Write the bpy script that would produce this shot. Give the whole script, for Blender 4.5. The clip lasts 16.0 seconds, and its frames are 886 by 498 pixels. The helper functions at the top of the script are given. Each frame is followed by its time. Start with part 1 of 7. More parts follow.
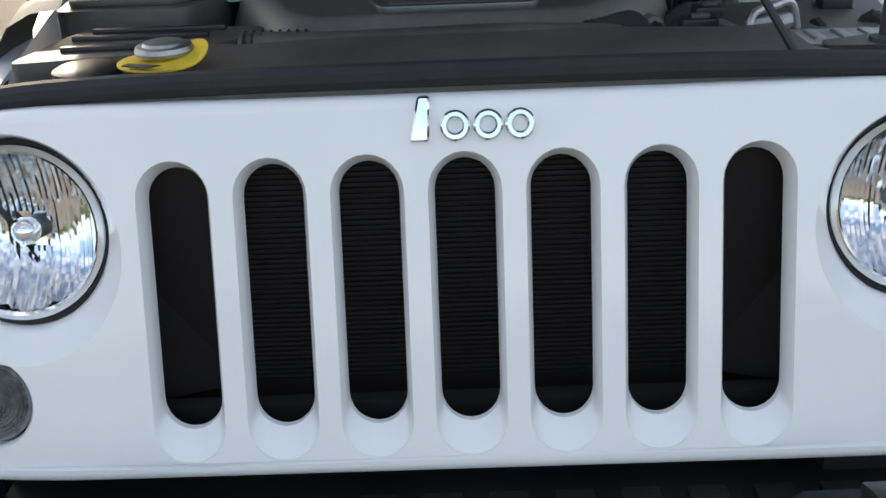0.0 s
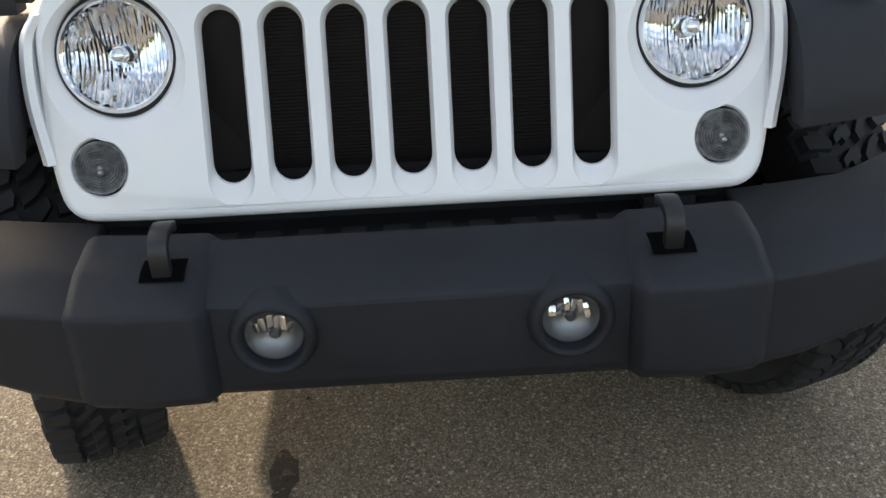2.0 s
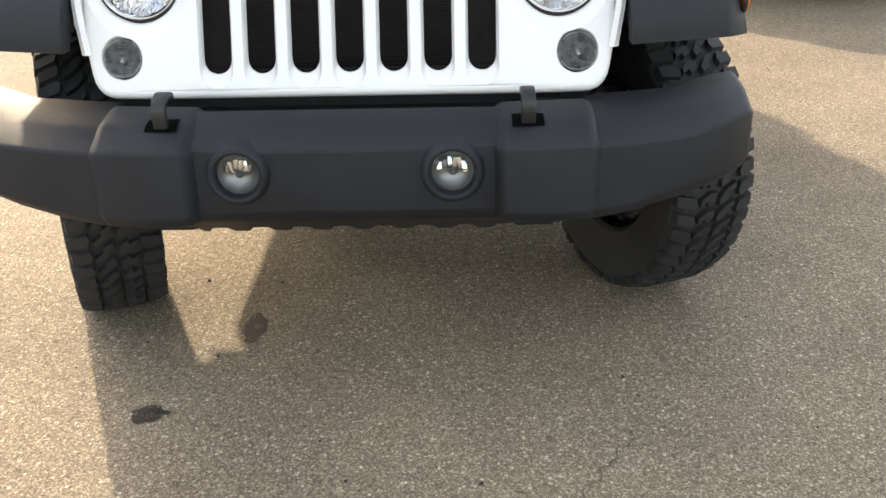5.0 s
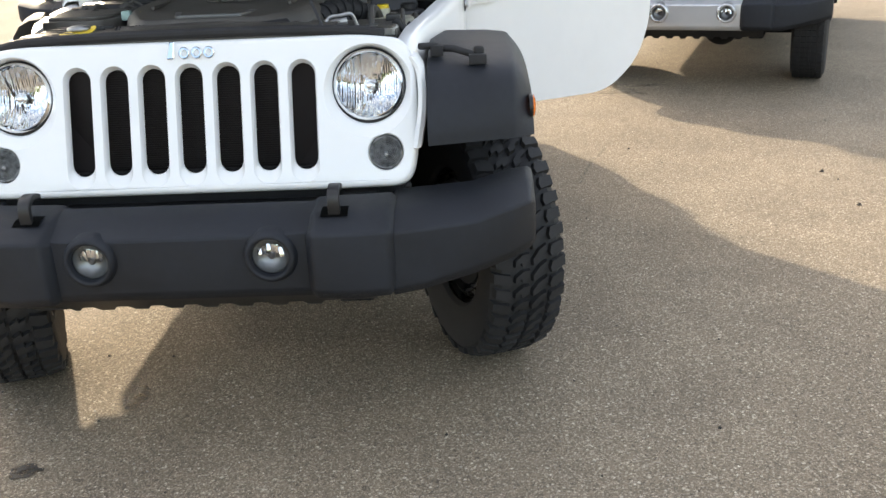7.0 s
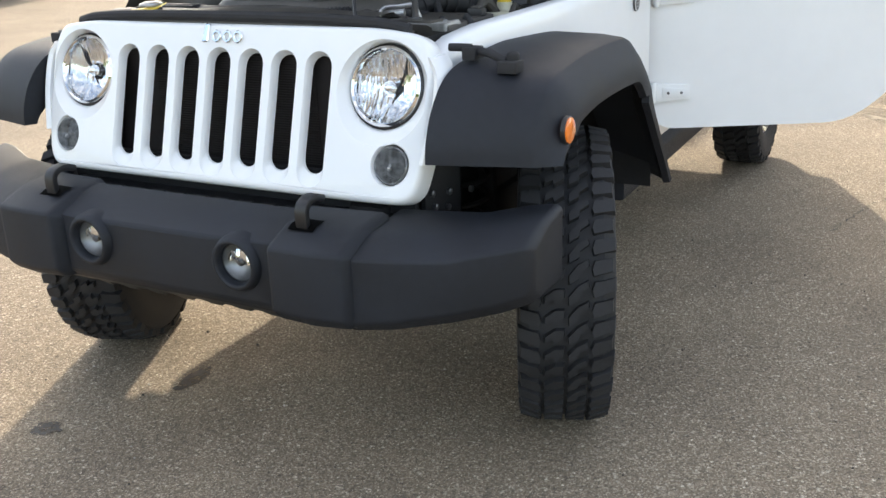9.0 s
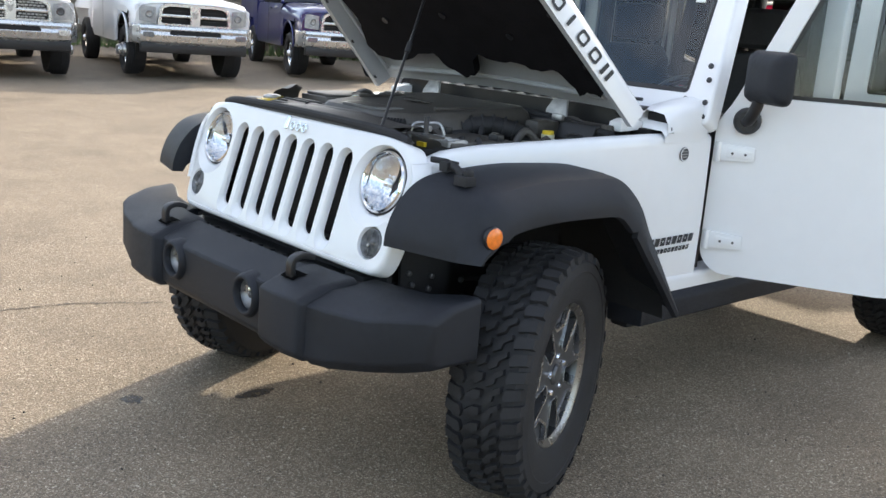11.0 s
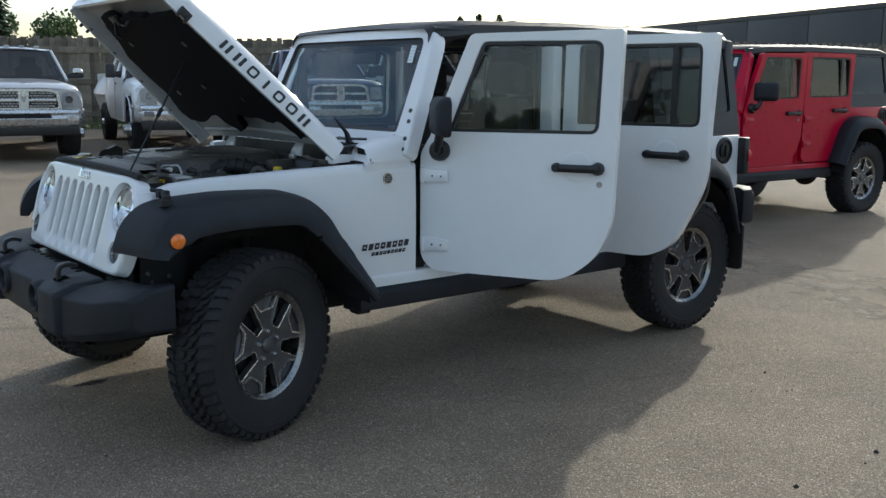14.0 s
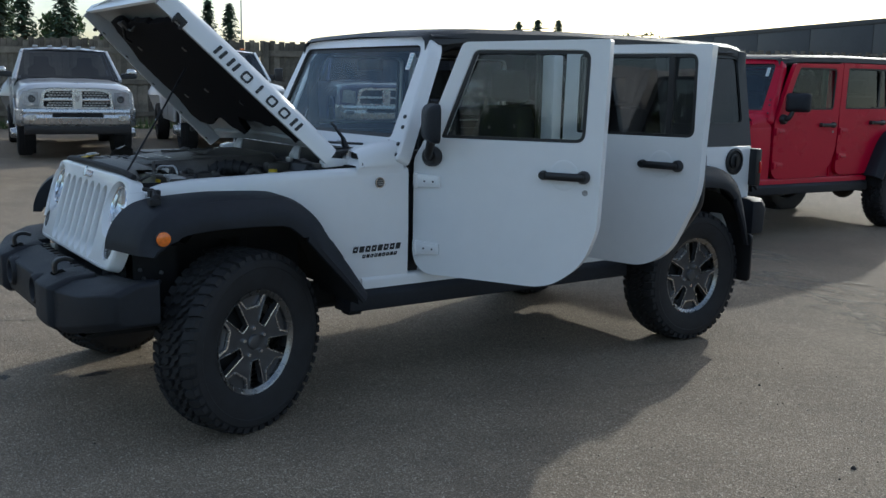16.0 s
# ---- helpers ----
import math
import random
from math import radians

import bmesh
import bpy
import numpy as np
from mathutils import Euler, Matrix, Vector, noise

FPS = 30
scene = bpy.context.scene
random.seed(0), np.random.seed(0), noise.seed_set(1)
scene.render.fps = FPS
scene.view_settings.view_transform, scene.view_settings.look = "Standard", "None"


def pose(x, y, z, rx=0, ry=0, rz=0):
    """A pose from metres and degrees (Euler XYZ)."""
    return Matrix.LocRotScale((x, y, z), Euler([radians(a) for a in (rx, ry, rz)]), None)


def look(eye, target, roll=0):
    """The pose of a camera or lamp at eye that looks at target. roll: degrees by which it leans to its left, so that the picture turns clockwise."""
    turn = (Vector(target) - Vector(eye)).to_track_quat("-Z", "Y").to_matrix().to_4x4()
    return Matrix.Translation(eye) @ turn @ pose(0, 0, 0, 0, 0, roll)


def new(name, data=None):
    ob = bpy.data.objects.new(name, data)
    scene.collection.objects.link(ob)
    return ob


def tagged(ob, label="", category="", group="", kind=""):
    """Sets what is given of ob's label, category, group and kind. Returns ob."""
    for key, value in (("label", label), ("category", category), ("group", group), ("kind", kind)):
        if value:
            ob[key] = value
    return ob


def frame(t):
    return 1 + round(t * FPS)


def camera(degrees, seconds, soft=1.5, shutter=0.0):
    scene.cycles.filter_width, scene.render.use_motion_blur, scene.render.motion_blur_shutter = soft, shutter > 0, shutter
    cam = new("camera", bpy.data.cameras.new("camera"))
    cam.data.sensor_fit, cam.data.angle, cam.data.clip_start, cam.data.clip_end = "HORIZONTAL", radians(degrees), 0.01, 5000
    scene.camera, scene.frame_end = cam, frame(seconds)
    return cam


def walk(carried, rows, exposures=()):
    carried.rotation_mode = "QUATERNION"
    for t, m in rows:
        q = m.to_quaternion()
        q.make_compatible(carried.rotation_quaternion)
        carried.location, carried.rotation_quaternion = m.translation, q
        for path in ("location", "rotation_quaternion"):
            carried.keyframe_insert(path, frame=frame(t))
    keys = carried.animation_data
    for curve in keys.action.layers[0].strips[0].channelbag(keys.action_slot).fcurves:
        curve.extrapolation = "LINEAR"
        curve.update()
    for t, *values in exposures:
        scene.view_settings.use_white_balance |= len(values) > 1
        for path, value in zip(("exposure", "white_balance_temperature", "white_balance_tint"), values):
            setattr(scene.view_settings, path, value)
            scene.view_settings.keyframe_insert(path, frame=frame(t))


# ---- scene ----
cam = camera(49.6, 16.0)
PATH = [
    (0, (-0.013, -1.418, 1.42), (-0.038, 0.384, 0.554), -2.3),
    (0.5, (-0.055, -1.57, 1.439), (-0.061, 0.222, 0.55), -3.2),
    (1, (-0.117, -1.792, 1.441), (-0.015, -0.003, 0.555), -0.9),
    (1.5, (-0.097, -1.908, 1.456), (0.036, -0.126, 0.558), 0.3),
    (2, (0.002, -2.079, 1.427), (0.05, -0.302, 0.509), -2.5),
    (2.5, (0.003, -2.175, 1.395), (0.081, -0.457, 0.375), -3.2),
    (3, (-0.035, -2.346, 1.386), (0.103, -0.658, 0.323), -2.5),
    (3.2, (-0.06, -2.443, 1.384), (0.089, -0.741, 0.343), -1.6),
    (5.3, (0.286, -2.895, 1.355), (0.257, -1.07, 0.536), -1.2),
    (5.5, (0.307, -3.004, 1.381), (0.311, -1.17, 0.583), -0.6),
    (6, (0.385, -3.185, 1.438), (0.39, -1.33, 0.688), -0.4),
    (6.5, (0.589, -3.165, 1.431), (0.539, -1.312, 0.681), -0.6),
    (7, (0.784, -3.112, 1.474), (0.714, -1.236, 0.785), -2.6),
    (7.5, (0.901, -2.954, 1.448), (0.75, -1.084, 0.755), -0.6),
    (8, (1.092, -2.746, 1.401), (0.7, -0.926, 0.671), 0.7),
    (8.2, (1.206, -2.652, 1.398), (0.697, -0.862, 0.665), 0.1),
    (10.3, (2.308, -2.337, 1.412), (1.089, -0.855, 0.848), 0.7),
    (10.5, (2.371, -2.304, 1.421), (1.115, -0.848, 0.872), 2.3),
    (11, (2.767, -2.274, 1.486), (1.338, -0.953, 1.023), 4.4),
    (11.5, (3.147, -2.073, 1.489), (1.66, -0.802, 1.076), 3.7),
    (12, (3.509, -2.063, 1.496), (2.052, -0.76, 1.073), 2.9),
    (12.5, (3.809, -2.081, 1.555), (2.318, -0.791, 1.219), 1.4),
    (13, (4.059, -1.952, 1.547), (2.531, -0.704, 1.219), 0.8),
    (13.5, (4.269, -1.925, 1.531), (2.743, -0.688, 1.153), 1.2),
    (14, (4.516, -1.928, 1.54), (2.98, -0.695, 1.194), 0.4),
    (14.5, (4.679, -1.842, 1.569), (3.093, -0.662, 1.261), -1.5),
    (15, (4.778, -1.788, 1.56), (3.136, -0.691, 1.245), -1.5),
    (15.5, (4.776, -1.723, 1.557), (3.148, -0.61, 1.225), -0.4),
    (16, (4.776, -1.71, 1.556), (3.167, -0.572, 1.218), 1.2),
]
EXPOSURES = [(0, 1.04, 6900, 10), (0.5, 0.82, 6950, 10), (1.5, 1.12, 7200, 10), (2.0, 1.09, 7400, 10), (2.5, 1.22, 7850, 10), (3.0, 1.7, 8150, 10), (5.5, 1.83, 7950, 10), (6.0, 1.59, 7850, 10), (7.0, 1.67, 7500, 10), (8.0, 1.67, 7350, 10), (10.5, 1.57, 7000, 10), (11.0, 1.49, 6850, 10), (11.5, 0.95, 6450, 8), (12.0, 0.91, 6450, 8), (12.5, 0.73, 6300, 6), (13.0, -0.08, 5950, 4), (13.5, 0.08, 5950, 4), (14.0, 0.37, 6050, 4), (14.5, -0.17, 5800, 4), (15.0, -0.07, 5750, 4), (15.5, -0.18, 5720, 4), (16.0, 0.02, 5700, 4)]
walk(cam, [(t, look(eye, target, roll)) for t, eye, target, roll in PATH], EXPOSURES)

# ---------------------------------------------------------------- light
SUN_AZ = math.atan2(-0.40, 0.917)      # the sun stands behind the car, over its right rear corner
SUN_EL = radians(25)
sun_dir = Vector((math.sin(SUN_AZ) * math.cos(SUN_EL), math.cos(SUN_AZ) * math.cos(SUN_EL), math.sin(SUN_EL)))
world = bpy.data.worlds.new("sky")
scene.world = world
world.use_nodes = True
wn, wl = world.node_tree.nodes, world.node_tree.links
sky = wn.new("ShaderNodeTexSky")
sky.sky_type, sky.sun_disc = "NISHITA", False
sky.sun_elevation, sky.sun_rotation = SUN_EL, SUN_AZ
sky.air_density, sky.dust_density, sky.ozone_density = 1.0, 1.8, 1.0
tc, cn, cr, mx = wn.new("ShaderNodeTexCoord"), wn.new("ShaderNodeTexNoise"), wn.new("ShaderNodeValToRGB"), wn.new("ShaderNodeMixRGB")
mp = wn.new("ShaderNodeMapping")
mp.inputs["Scale"].default_value = (1.0, 1.0, 2.6)
cn.inputs["Scale"].default_value, cn.inputs["Detail"].default_value, cn.inputs["Roughness"].default_value = 3.0, 8, 0.60
cr.color_ramp.elements[0].position, cr.color_ramp.elements[1].position = 0.43, 0.62
cl = wn.new("ShaderNodeMixRGB")
cl.blend_type = "ADD"
cl.inputs["Fac"].default_value = 1.0
cl.inputs["Color2"].default_value = (3.0, 2.75, 2.45, 1)
wl.new(sky.outputs["Color"], cl.inputs["Color1"])
wl.new(cl.outputs["Color"], mx.inputs["Color2"])
wl.new(tc.outputs["Generated"], mp.inputs["Vector"])
wl.new(mp.outputs["Vector"], cn.inputs["Vector"])
wl.new(cn.outputs["Fac"], cr.inputs["Fac"])
wl.new(cr.outputs["Color"], mx.inputs["Fac"])
wl.new(sky.outputs["Color"], mx.inputs["Color1"])
wl.new(mx.outputs["Color"], wn["Background"].inputs["Color"])
wn["Background"].inputs["Strength"].default_value = 0.15
sun = new("sun", bpy.data.lights.new("sun", "SUN"))
sun.data.energy, sun.data.angle, sun.data.color = 2.0, radians(1.2), (1.0, 0.91, 0.77)
sun.matrix_world = look(sun_dir * 60, (0, 0, 0))


# ---------------------------------------------------------------- materials
def material(name, colour, rough=0.5, metal=0.0, vary=0.0, scale=30.0, bump=0.0, bump_scale=200.0, coat=0.0, second=None, spread=(0.4, 0.6)):
    """A surface with a coarse and a fine variation of colour and a fine relief."""
    m = bpy.data.materials.new(name)
    m.use_nodes = True
    n, l = m.node_tree.nodes, m.node_tree.links
    p = n["Principled BSDF"]
    p.inputs["Roughness"].default_value, p.inputs["Metallic"].default_value = rough, metal
    p.inputs["Coat Weight"].default_value = coat
    p.inputs["Coat Roughness"].default_value = 0.03
    p.inputs["Base Color"].default_value = (*colour, 1)
    co = n.new("ShaderNodeTexCoord")
    if vary:
        a, b, add, ramp = n.new("ShaderNodeTexNoise"), n.new("ShaderNodeTexNoise"), n.new("ShaderNodeMath"), n.new("ShaderNodeValToRGB")
        a.inputs["Scale"].default_value, b.inputs["Scale"].default_value = scale, scale * 9
        a.inputs["Detail"].default_value = b.inputs["Detail"].default_value = 5
        add.operation = "MULTIPLY_ADD"
        add.inputs[1].default_value = 0.35
        l.new(co.outputs["Object"], a.inputs["Vector"])
        l.new(co.outputs["Object"], b.inputs["Vector"])
        l.new(b.outputs["Fac"], add.inputs[0])
        l.new(a.outputs["Fac"], add.inputs[2])
        e = ramp.color_ramp.elements
        e[0].position, e[1].position = spread[0] + 0.12, spread[1] + 0.22
        low = second or tuple(c * (1 - vary) for c in colour)
        e[0].color, e[1].color = (*low, 1), (*(min(1, c * (1 + vary * 0.5)) for c in colour), 1)
        l.new(add.outputs[0], ramp.inputs["Fac"])
        l.new(ramp.outputs["Color"], p.inputs["Base Color"])
        rr = n.new("ShaderNodeMapRange")
        rr.inputs["To Min"].default_value, rr.inputs["To Max"].default_value = rough * 0.85, min(1, rough * 1.2)
        l.new(a.outputs["Fac"], rr.inputs["Value"])
        l.new(rr.outputs["Result"], p.inputs["Roughness"])
    if bump:
        t, k = n.new("ShaderNodeTexNoise"), n.new("ShaderNodeBump")
        t.inputs["Scale"].default_value, t.inputs["Detail"].default_value = bump_scale, 3
        k.inputs["Strength"].default_value, k.inputs["Distance"].default_value = bump, 0.002
        l.new(co.outputs["Object"], t.inputs["Vector"])
        l.new(t.outputs["Fac"], k.inputs["Height"])
        l.new(k.outputs["Normal"], p.inputs["Normal"])
    return m


def glass(name, tint, ior=1.5):
    m = bpy.data.materials.new(name)
    m.use_nodes = True
    n, l = m.node_tree.nodes, m.node_tree.links
    n.remove(n["Principled BSDF"])
    tr, gl, fr, mix = n.new("ShaderNodeBsdfTransparent"), n.new("ShaderNodeBsdfGlossy"), n.new("ShaderNodeFresnel"), n.new("ShaderNodeMixShader")
    tr.inputs["Color"].default_value, gl.inputs["Roughness"].default_value, fr.inputs["IOR"].default_value = (*tint, 1), 0.01, ior
    cap = n.new("ShaderNodeMath")
    cap.operation, cap.inputs[1].default_value = "MINIMUM", 0.45
    l.new(fr.outputs["Fac"], cap.inputs[0])
    l.new(cap.outputs[0], mix.inputs["Fac"])
    l.new(tr.outputs["BSDF"], mix.inputs[1])
    l.new(gl.outputs["BSDF"], mix.inputs[2])
    l.new(mix.outputs["Shader"], n["Material Output"].inputs["Surface"])
    return m


WHITE = material("white_car_paint", (0.80, 0.81, 0.82), 0.32, vary=0.03, scale=1.5, coat=0.6)
RED = material("red_car_paint", (0.48, 0.001, 0.030), 0.28, vary=0.06, scale=1.5, coat=0.10)
RED.node_tree.nodes["Principled BSDF"].inputs["Specular IOR Level"].default_value = 0.25
BLUE = material("blue_car_paint", (0.012, 0.018, 0.11), 0.3, vary=0.08, scale=1.5, coat=0.8)
SILVER = material("silver_car_paint", (0.55, 0.56, 0.58), 0.28, metal=0.35, vary=0.05, scale=1.5, coat=0.7)
PLASTIC = material("textured_black_plastic", (0.0118, 0.0140, 0.0195), 0.56, vary=0.30, scale=5, bump=0.40, bump_scale=900)
PLASTIC.node_tree.nodes["Principled BSDF"].inputs["Specular IOR Level"].default_value = 0.37
PLASTIC2 = material("smooth_black_plastic", (0.013, 0.013, 0.0145), 0.4, vary=0.25, scale=8, bump=0.15, bump_scale=400)
ENGINE = material("dusty_engine_plastic", (0.066, 0.060, 0.053), 0.5, vary=0.3, scale=7, bump=0.3, bump_scale=300)
RUBBER = material("tyre_rubber", (0.016, 0.016, 0.018), 0.72, vary=0.4, scale=14, bump=0.3, bump_scale=350)
PIT = material("unlit_recess", (0.002, 0.002, 0.002), 0.95, vary=0.3, scale=30)
PIT.node_tree.nodes["Principled BSDF"].inputs["Specular IOR Level"].default_value = 0.05
CORE = material("dusty_radiator_core", (0.010, 0.0065, 0.0065), 0.8, vary=0.3, scale=20)
DARK = material("dark_underbody", (0.012, 0.012, 0.013), 0.8, vary=0.4, scale=9, bump=0.3)
SATIN = material("satin_reflector", (0.26, 0.265, 0.27), 0.34, metal=0.8, vary=0.08, scale=60)
CHROME = material("chrome", (0.86, 0.87, 0.88), 0.07, metal=1.0, vary=0.04, scale=9)
BRIGHT = material("weathered_bright_trim", (0.62, 0.63, 0.64), 0.27, metal=0.9, vary=0.08, scale=9)
ALLOY = material("machined_alloy", (0.72, 0.73, 0.74), 0.26, metal=1.0, vary=0.1, scale=40)
WHEEL_LIP = material("satin_wheel_lip", (0.27, 0.275, 0.28), 0.27, metal=1.0, vary=0.12, scale=30)
GUNMETAL = material("dark_grey_wheel_paint", (0.115, 0.117, 0.122), 0.32, metal=0.6, vary=0.15, scale=20)
HARDTOP = material("dark_grey_hardtop", (0.03, 0.031, 0.033), 0.5, vary=0.2, scale=5, bump=0.3, bump_scale=700)
STEEL = material("bare_steel", (0.4, 0.4, 0.4), 0.4, metal=0.9, vary=0.3, scale=25)
CASTING = material("cast_aluminium", (0.45, 0.45, 0.44), 0.5, metal=0.6, vary=0.25, scale=30, bump=0.3)
YELLOW = material("yellow_plastic", (0.70, 0.50, 0.03), 0.45, vary=0.1)
TANKWHITE = material("translucent_tank_plastic", (0.55, 0.53, 0.42), 0.5, vary=0.12)
PAD = material("black_insulation_felt", (0.008, 0.0072, 0.0085), 0.95, vary=0.35, scale=12, bump=0.8, bump_scale=120)
PAD.node_tree.nodes["Principled BSDF"].inputs["Specular IOR Level"].default_value = 0.12
# white paint under the hood, with its shade mixed into the grey
INNER = material("grey_white_shaded_panel", (0.38, 0.39, 0.40), 0.42, vary=0.08, scale=5, coat=0.2)
AMBER = material("amber_lens", (0.85, 0.20, 0.02), 0.15, vary=0.15, scale=60, coat=0.6)
REDLENS = material("red_lens", (0.45, 0.01, 0.01), 0.15, vary=0.1, coat=0.6)
LENSGREY = material("smoked_ribbed_lens", (0.17, 0.175, 0.18), 0.18, vary=0.5, scale=60, coat=0.8)
SEAT = material("dark_seat_cloth", (0.02, 0.02, 0.022), 0.9, vary=0.3, scale=14, bump=0.5)
DECAL = material("dark_decal", (0.02, 0.022, 0.026), 0.4, vary=0.1)
LAMPGREY = material("pale_lamp_reflector", (0.46, 0.47, 0.48), 0.25, metal=0.2, vary=0.15, scale=20, coat=0.8)
PAPER = material("white_sticker", (0.75, 0.77, 0.78), 0.6, vary=0.05)
STICKBLUE = material("pale_blue_sticker", (0.35, 0.55, 0.62), 0.6, vary=0.05)
GLASS = glass("clear_glass", (0.80, 0.88, 0.86), 1.92)
TINT = glass("tinted_glass", (0.62, 0.67, 0.66), 1.50)
PRIVACY = glass("privacy_glass", (0.06, 0.065, 0.07), 1.42)
TRUCKGLASS = glass("dark_truck_windscreen", (0.20, 0.22, 0.24), 1.62)
DOORTINT = glass("dark_door_glass", (0.22, 0.23, 0.24), 1.6)
LENS = glass("lamp_glass", (0.95, 0.96, 0.97), 1.35)


# ---------------------------------------------------------------- mesh tools
def facing(bm, way):
    """Turns every face towards a direction."""
    bm.normal_update()
    for f in bm.faces:
        if f.normal.dot(Vector(way)) < 0:
            f.normal_flip()
    return bm


def put(name, bm, mat, parent=None, label="", at=None, bevel=0.0, seg=2, angle=35):
    """Links a bmesh as one mesh object, with rounded edges where asked."""
    if bevel:
        bm.normal_update()
        sharp = [e for e in bm.edges if len(e.link_faces) == 2 and e.calc_face_angle(0) > radians(30)]
        bmesh.ops.bevel(bm, geom=sharp, offset=bevel, segments=seg, affect="EDGES", profile=0.6, clamp_overlap=True)
    me = bpy.data.meshes.new(name)
    bm.to_mesh(me)
    bm.free()
    me.materials.append(mat)
    me.polygons.foreach_set("use_smooth", [True] * len(me.polygons))
    me.set_sharp_from_angle(angle=radians(angle))
    return share(name, me, parent, label, at)


def share(name, me, parent=None, label="", at=None):
    ob = new(name, me)
    if parent:
        ob.parent = parent
    if at is not None:
        ob.matrix_basis = at
    if label:
        ob["label"] = label
    return ob


part = put


def box(c, s, bm=None, m=None):
    bm = bm or bmesh.new()
    t = Matrix.LocRotScale(c, None, s)
    bmesh.ops.create_cube(bm, size=1, matrix=(m @ t) if m else t)
    return bm


def prism(poly, axis, a, b, bm=None):
    """A polygon drawn in the two other axes (in x, y, z order), pulled from a to b along axis."""
    bm = bm or bmesh.new()
    o = [i for i in range(3) if i != axis]

    def v(p, h):
        c = [0, 0, 0]
        c[o[0]], c[o[1]], c[axis] = p[0], p[1], h
        return bm.verts.new(c)

    lo, hi = [v(p, a) for p in poly], [v(p, b) for p in poly]
    n = len(poly)
    fs = [bm.faces.new(lo), bm.faces.new(hi[::-1])]
    for i in range(n):
        fs.append(bm.faces.new((lo[i], hi[i], hi[(i + 1) % n], lo[(i + 1) % n])))
    bmesh.ops.recalc_face_normals(bm, faces=fs)
    return bm


def loft(rows, closed=False, caps=False, bm=None):
    """Skins rows of points, each row of the same length."""
    bm = bm or bmesh.new()
    vs = [[bm.verts.new(p) for p in row] for row in rows]
    n = len(rows[0])
    fs = []
    for a, b in zip(vs, vs[1:]):
        for i in range(n if closed else n - 1):
            j = (i + 1) % n
            fs.append(bm.faces.new((a[i], a[j], b[j], b[i])))
    if caps and closed:
        fs += [bm.faces.new(vs[0][::-1]), bm.faces.new(vs[-1])]
    bmesh.ops.recalc_face_normals(bm, faces=fs)
    return bm


def lathe(profile, c, axis="x", n=32, bm=None, caps=True):
    """Turns (radius, height) pairs round an axis through c."""
    q = {"x": Euler((0, radians(90), 0)), "y": Euler((radians(-90), 0, 0)), "z": Euler((0, 0, 0))}[axis].to_matrix() if isinstance(axis, str) else axis
    c = Vector(c)
    rows = [[c + q @ Vector((r * math.cos(2 * math.pi * i / n), r * math.sin(2 * math.pi * i / n), h)) for i in range(n)] for r, h in profile]
    return loft(rows, True, caps, bm)


def tube(path, r, n=8, bm=None):
    path = [Vector(p) for p in path]
    rows, side = [], None
    for i, p in enumerate(path):
        d = (path[min(i + 1, len(path) - 1)] - path[max(i - 1, 0)]).normalized()
        a = side - d * side.dot(d) if side is not None else d.orthogonal()
        side = a.normalized()
        b = d.cross(side)
        rows.append([p + r * (math.cos(2 * math.pi * k / n) * side + math.sin(2 * math.pi * k / n) * b) for k in range(n)])
    return loft(rows, True, True, bm)


def curve_points(points, steps=6):
    """A smooth line through points."""
    p = [Vector(q) for q in points]
    p = [2 * p[0] - p[1]] + p + [2 * p[-1] - p[-2]]
    out = []
    for i in range(1, len(p) - 2):
        for k in range(steps):
            t = k / steps
            out.append(0.5 * (2 * p[i] + (p[i + 1] - p[i - 1]) * t + (2 * p[i - 1] - 5 * p[i] + 4 * p[i + 1] - p[i + 2]) * t * t + (3 * p[i] - p[i - 1] - 3 * p[i + 1] + p[i + 2]) * t ** 3))
    return out + [p[-2]]


def stadium(cx, v0, v1, w, n=10):
    """A slot outline with round ends: centre x, lower and upper end, half width."""
    pts = [(cx + w * math.cos(a), v1 - w + w * math.sin(a)) for a in [math.pi * i / n for i in range(n + 1)]]
    return pts + [(cx + w * math.cos(a), v0 + w + w * math.sin(a)) for a in [math.pi + math.pi * i / n for i in range(n + 1)]]


def circle(cx, cv, r, n=40):
    return [(cx + r * math.cos(2 * math.pi * i / n), cv + r * math.sin(2 * math.pi * i / n)) for i in range(n)]


def rounded(poly, r, n=4):
    """Rounds the corners of a polygon; r is one radius or one for each corner."""
    out, m = [], len(poly)
    for i, p in enumerate(poly):
        p, a, b = Vector(p), Vector(poly[i - 1]), Vector(poly[(i + 1) % m])
        ri = r[i] if isinstance(r, (list, tuple)) else r
        if ri <= 0:
            out.append(tuple(p))
            continue
        da, db = (a - p), (b - p)
        k = min(ri, da.length * 0.48, db.length * 0.48)
        a, b = p + da.normalized() * k, p + db.normalized() * k
        for j in range(n + 1):
            t = j / n
            out.append(tuple(a * (1 - t) ** 2 + p * 2 * t * (1 - t) + b * t * t))
    return out


def plate(outline, holes, place, bm=None):
    """A flat face with holes; place(x, v) gives the point in space."""
    bm = bm or bmesh.new()
    edges = []
    for ring in (outline, *holes):
        vs = [bm.verts.new(place(*p)) for p in ring]
        edges += [bm.edges.new((vs[i], vs[(i + 1) % len(vs)])) for i in range(len(vs))]
    bmesh.ops.triangle_fill(bm, use_beauty=True, use_dissolve=False, edges=edges)
    return bm


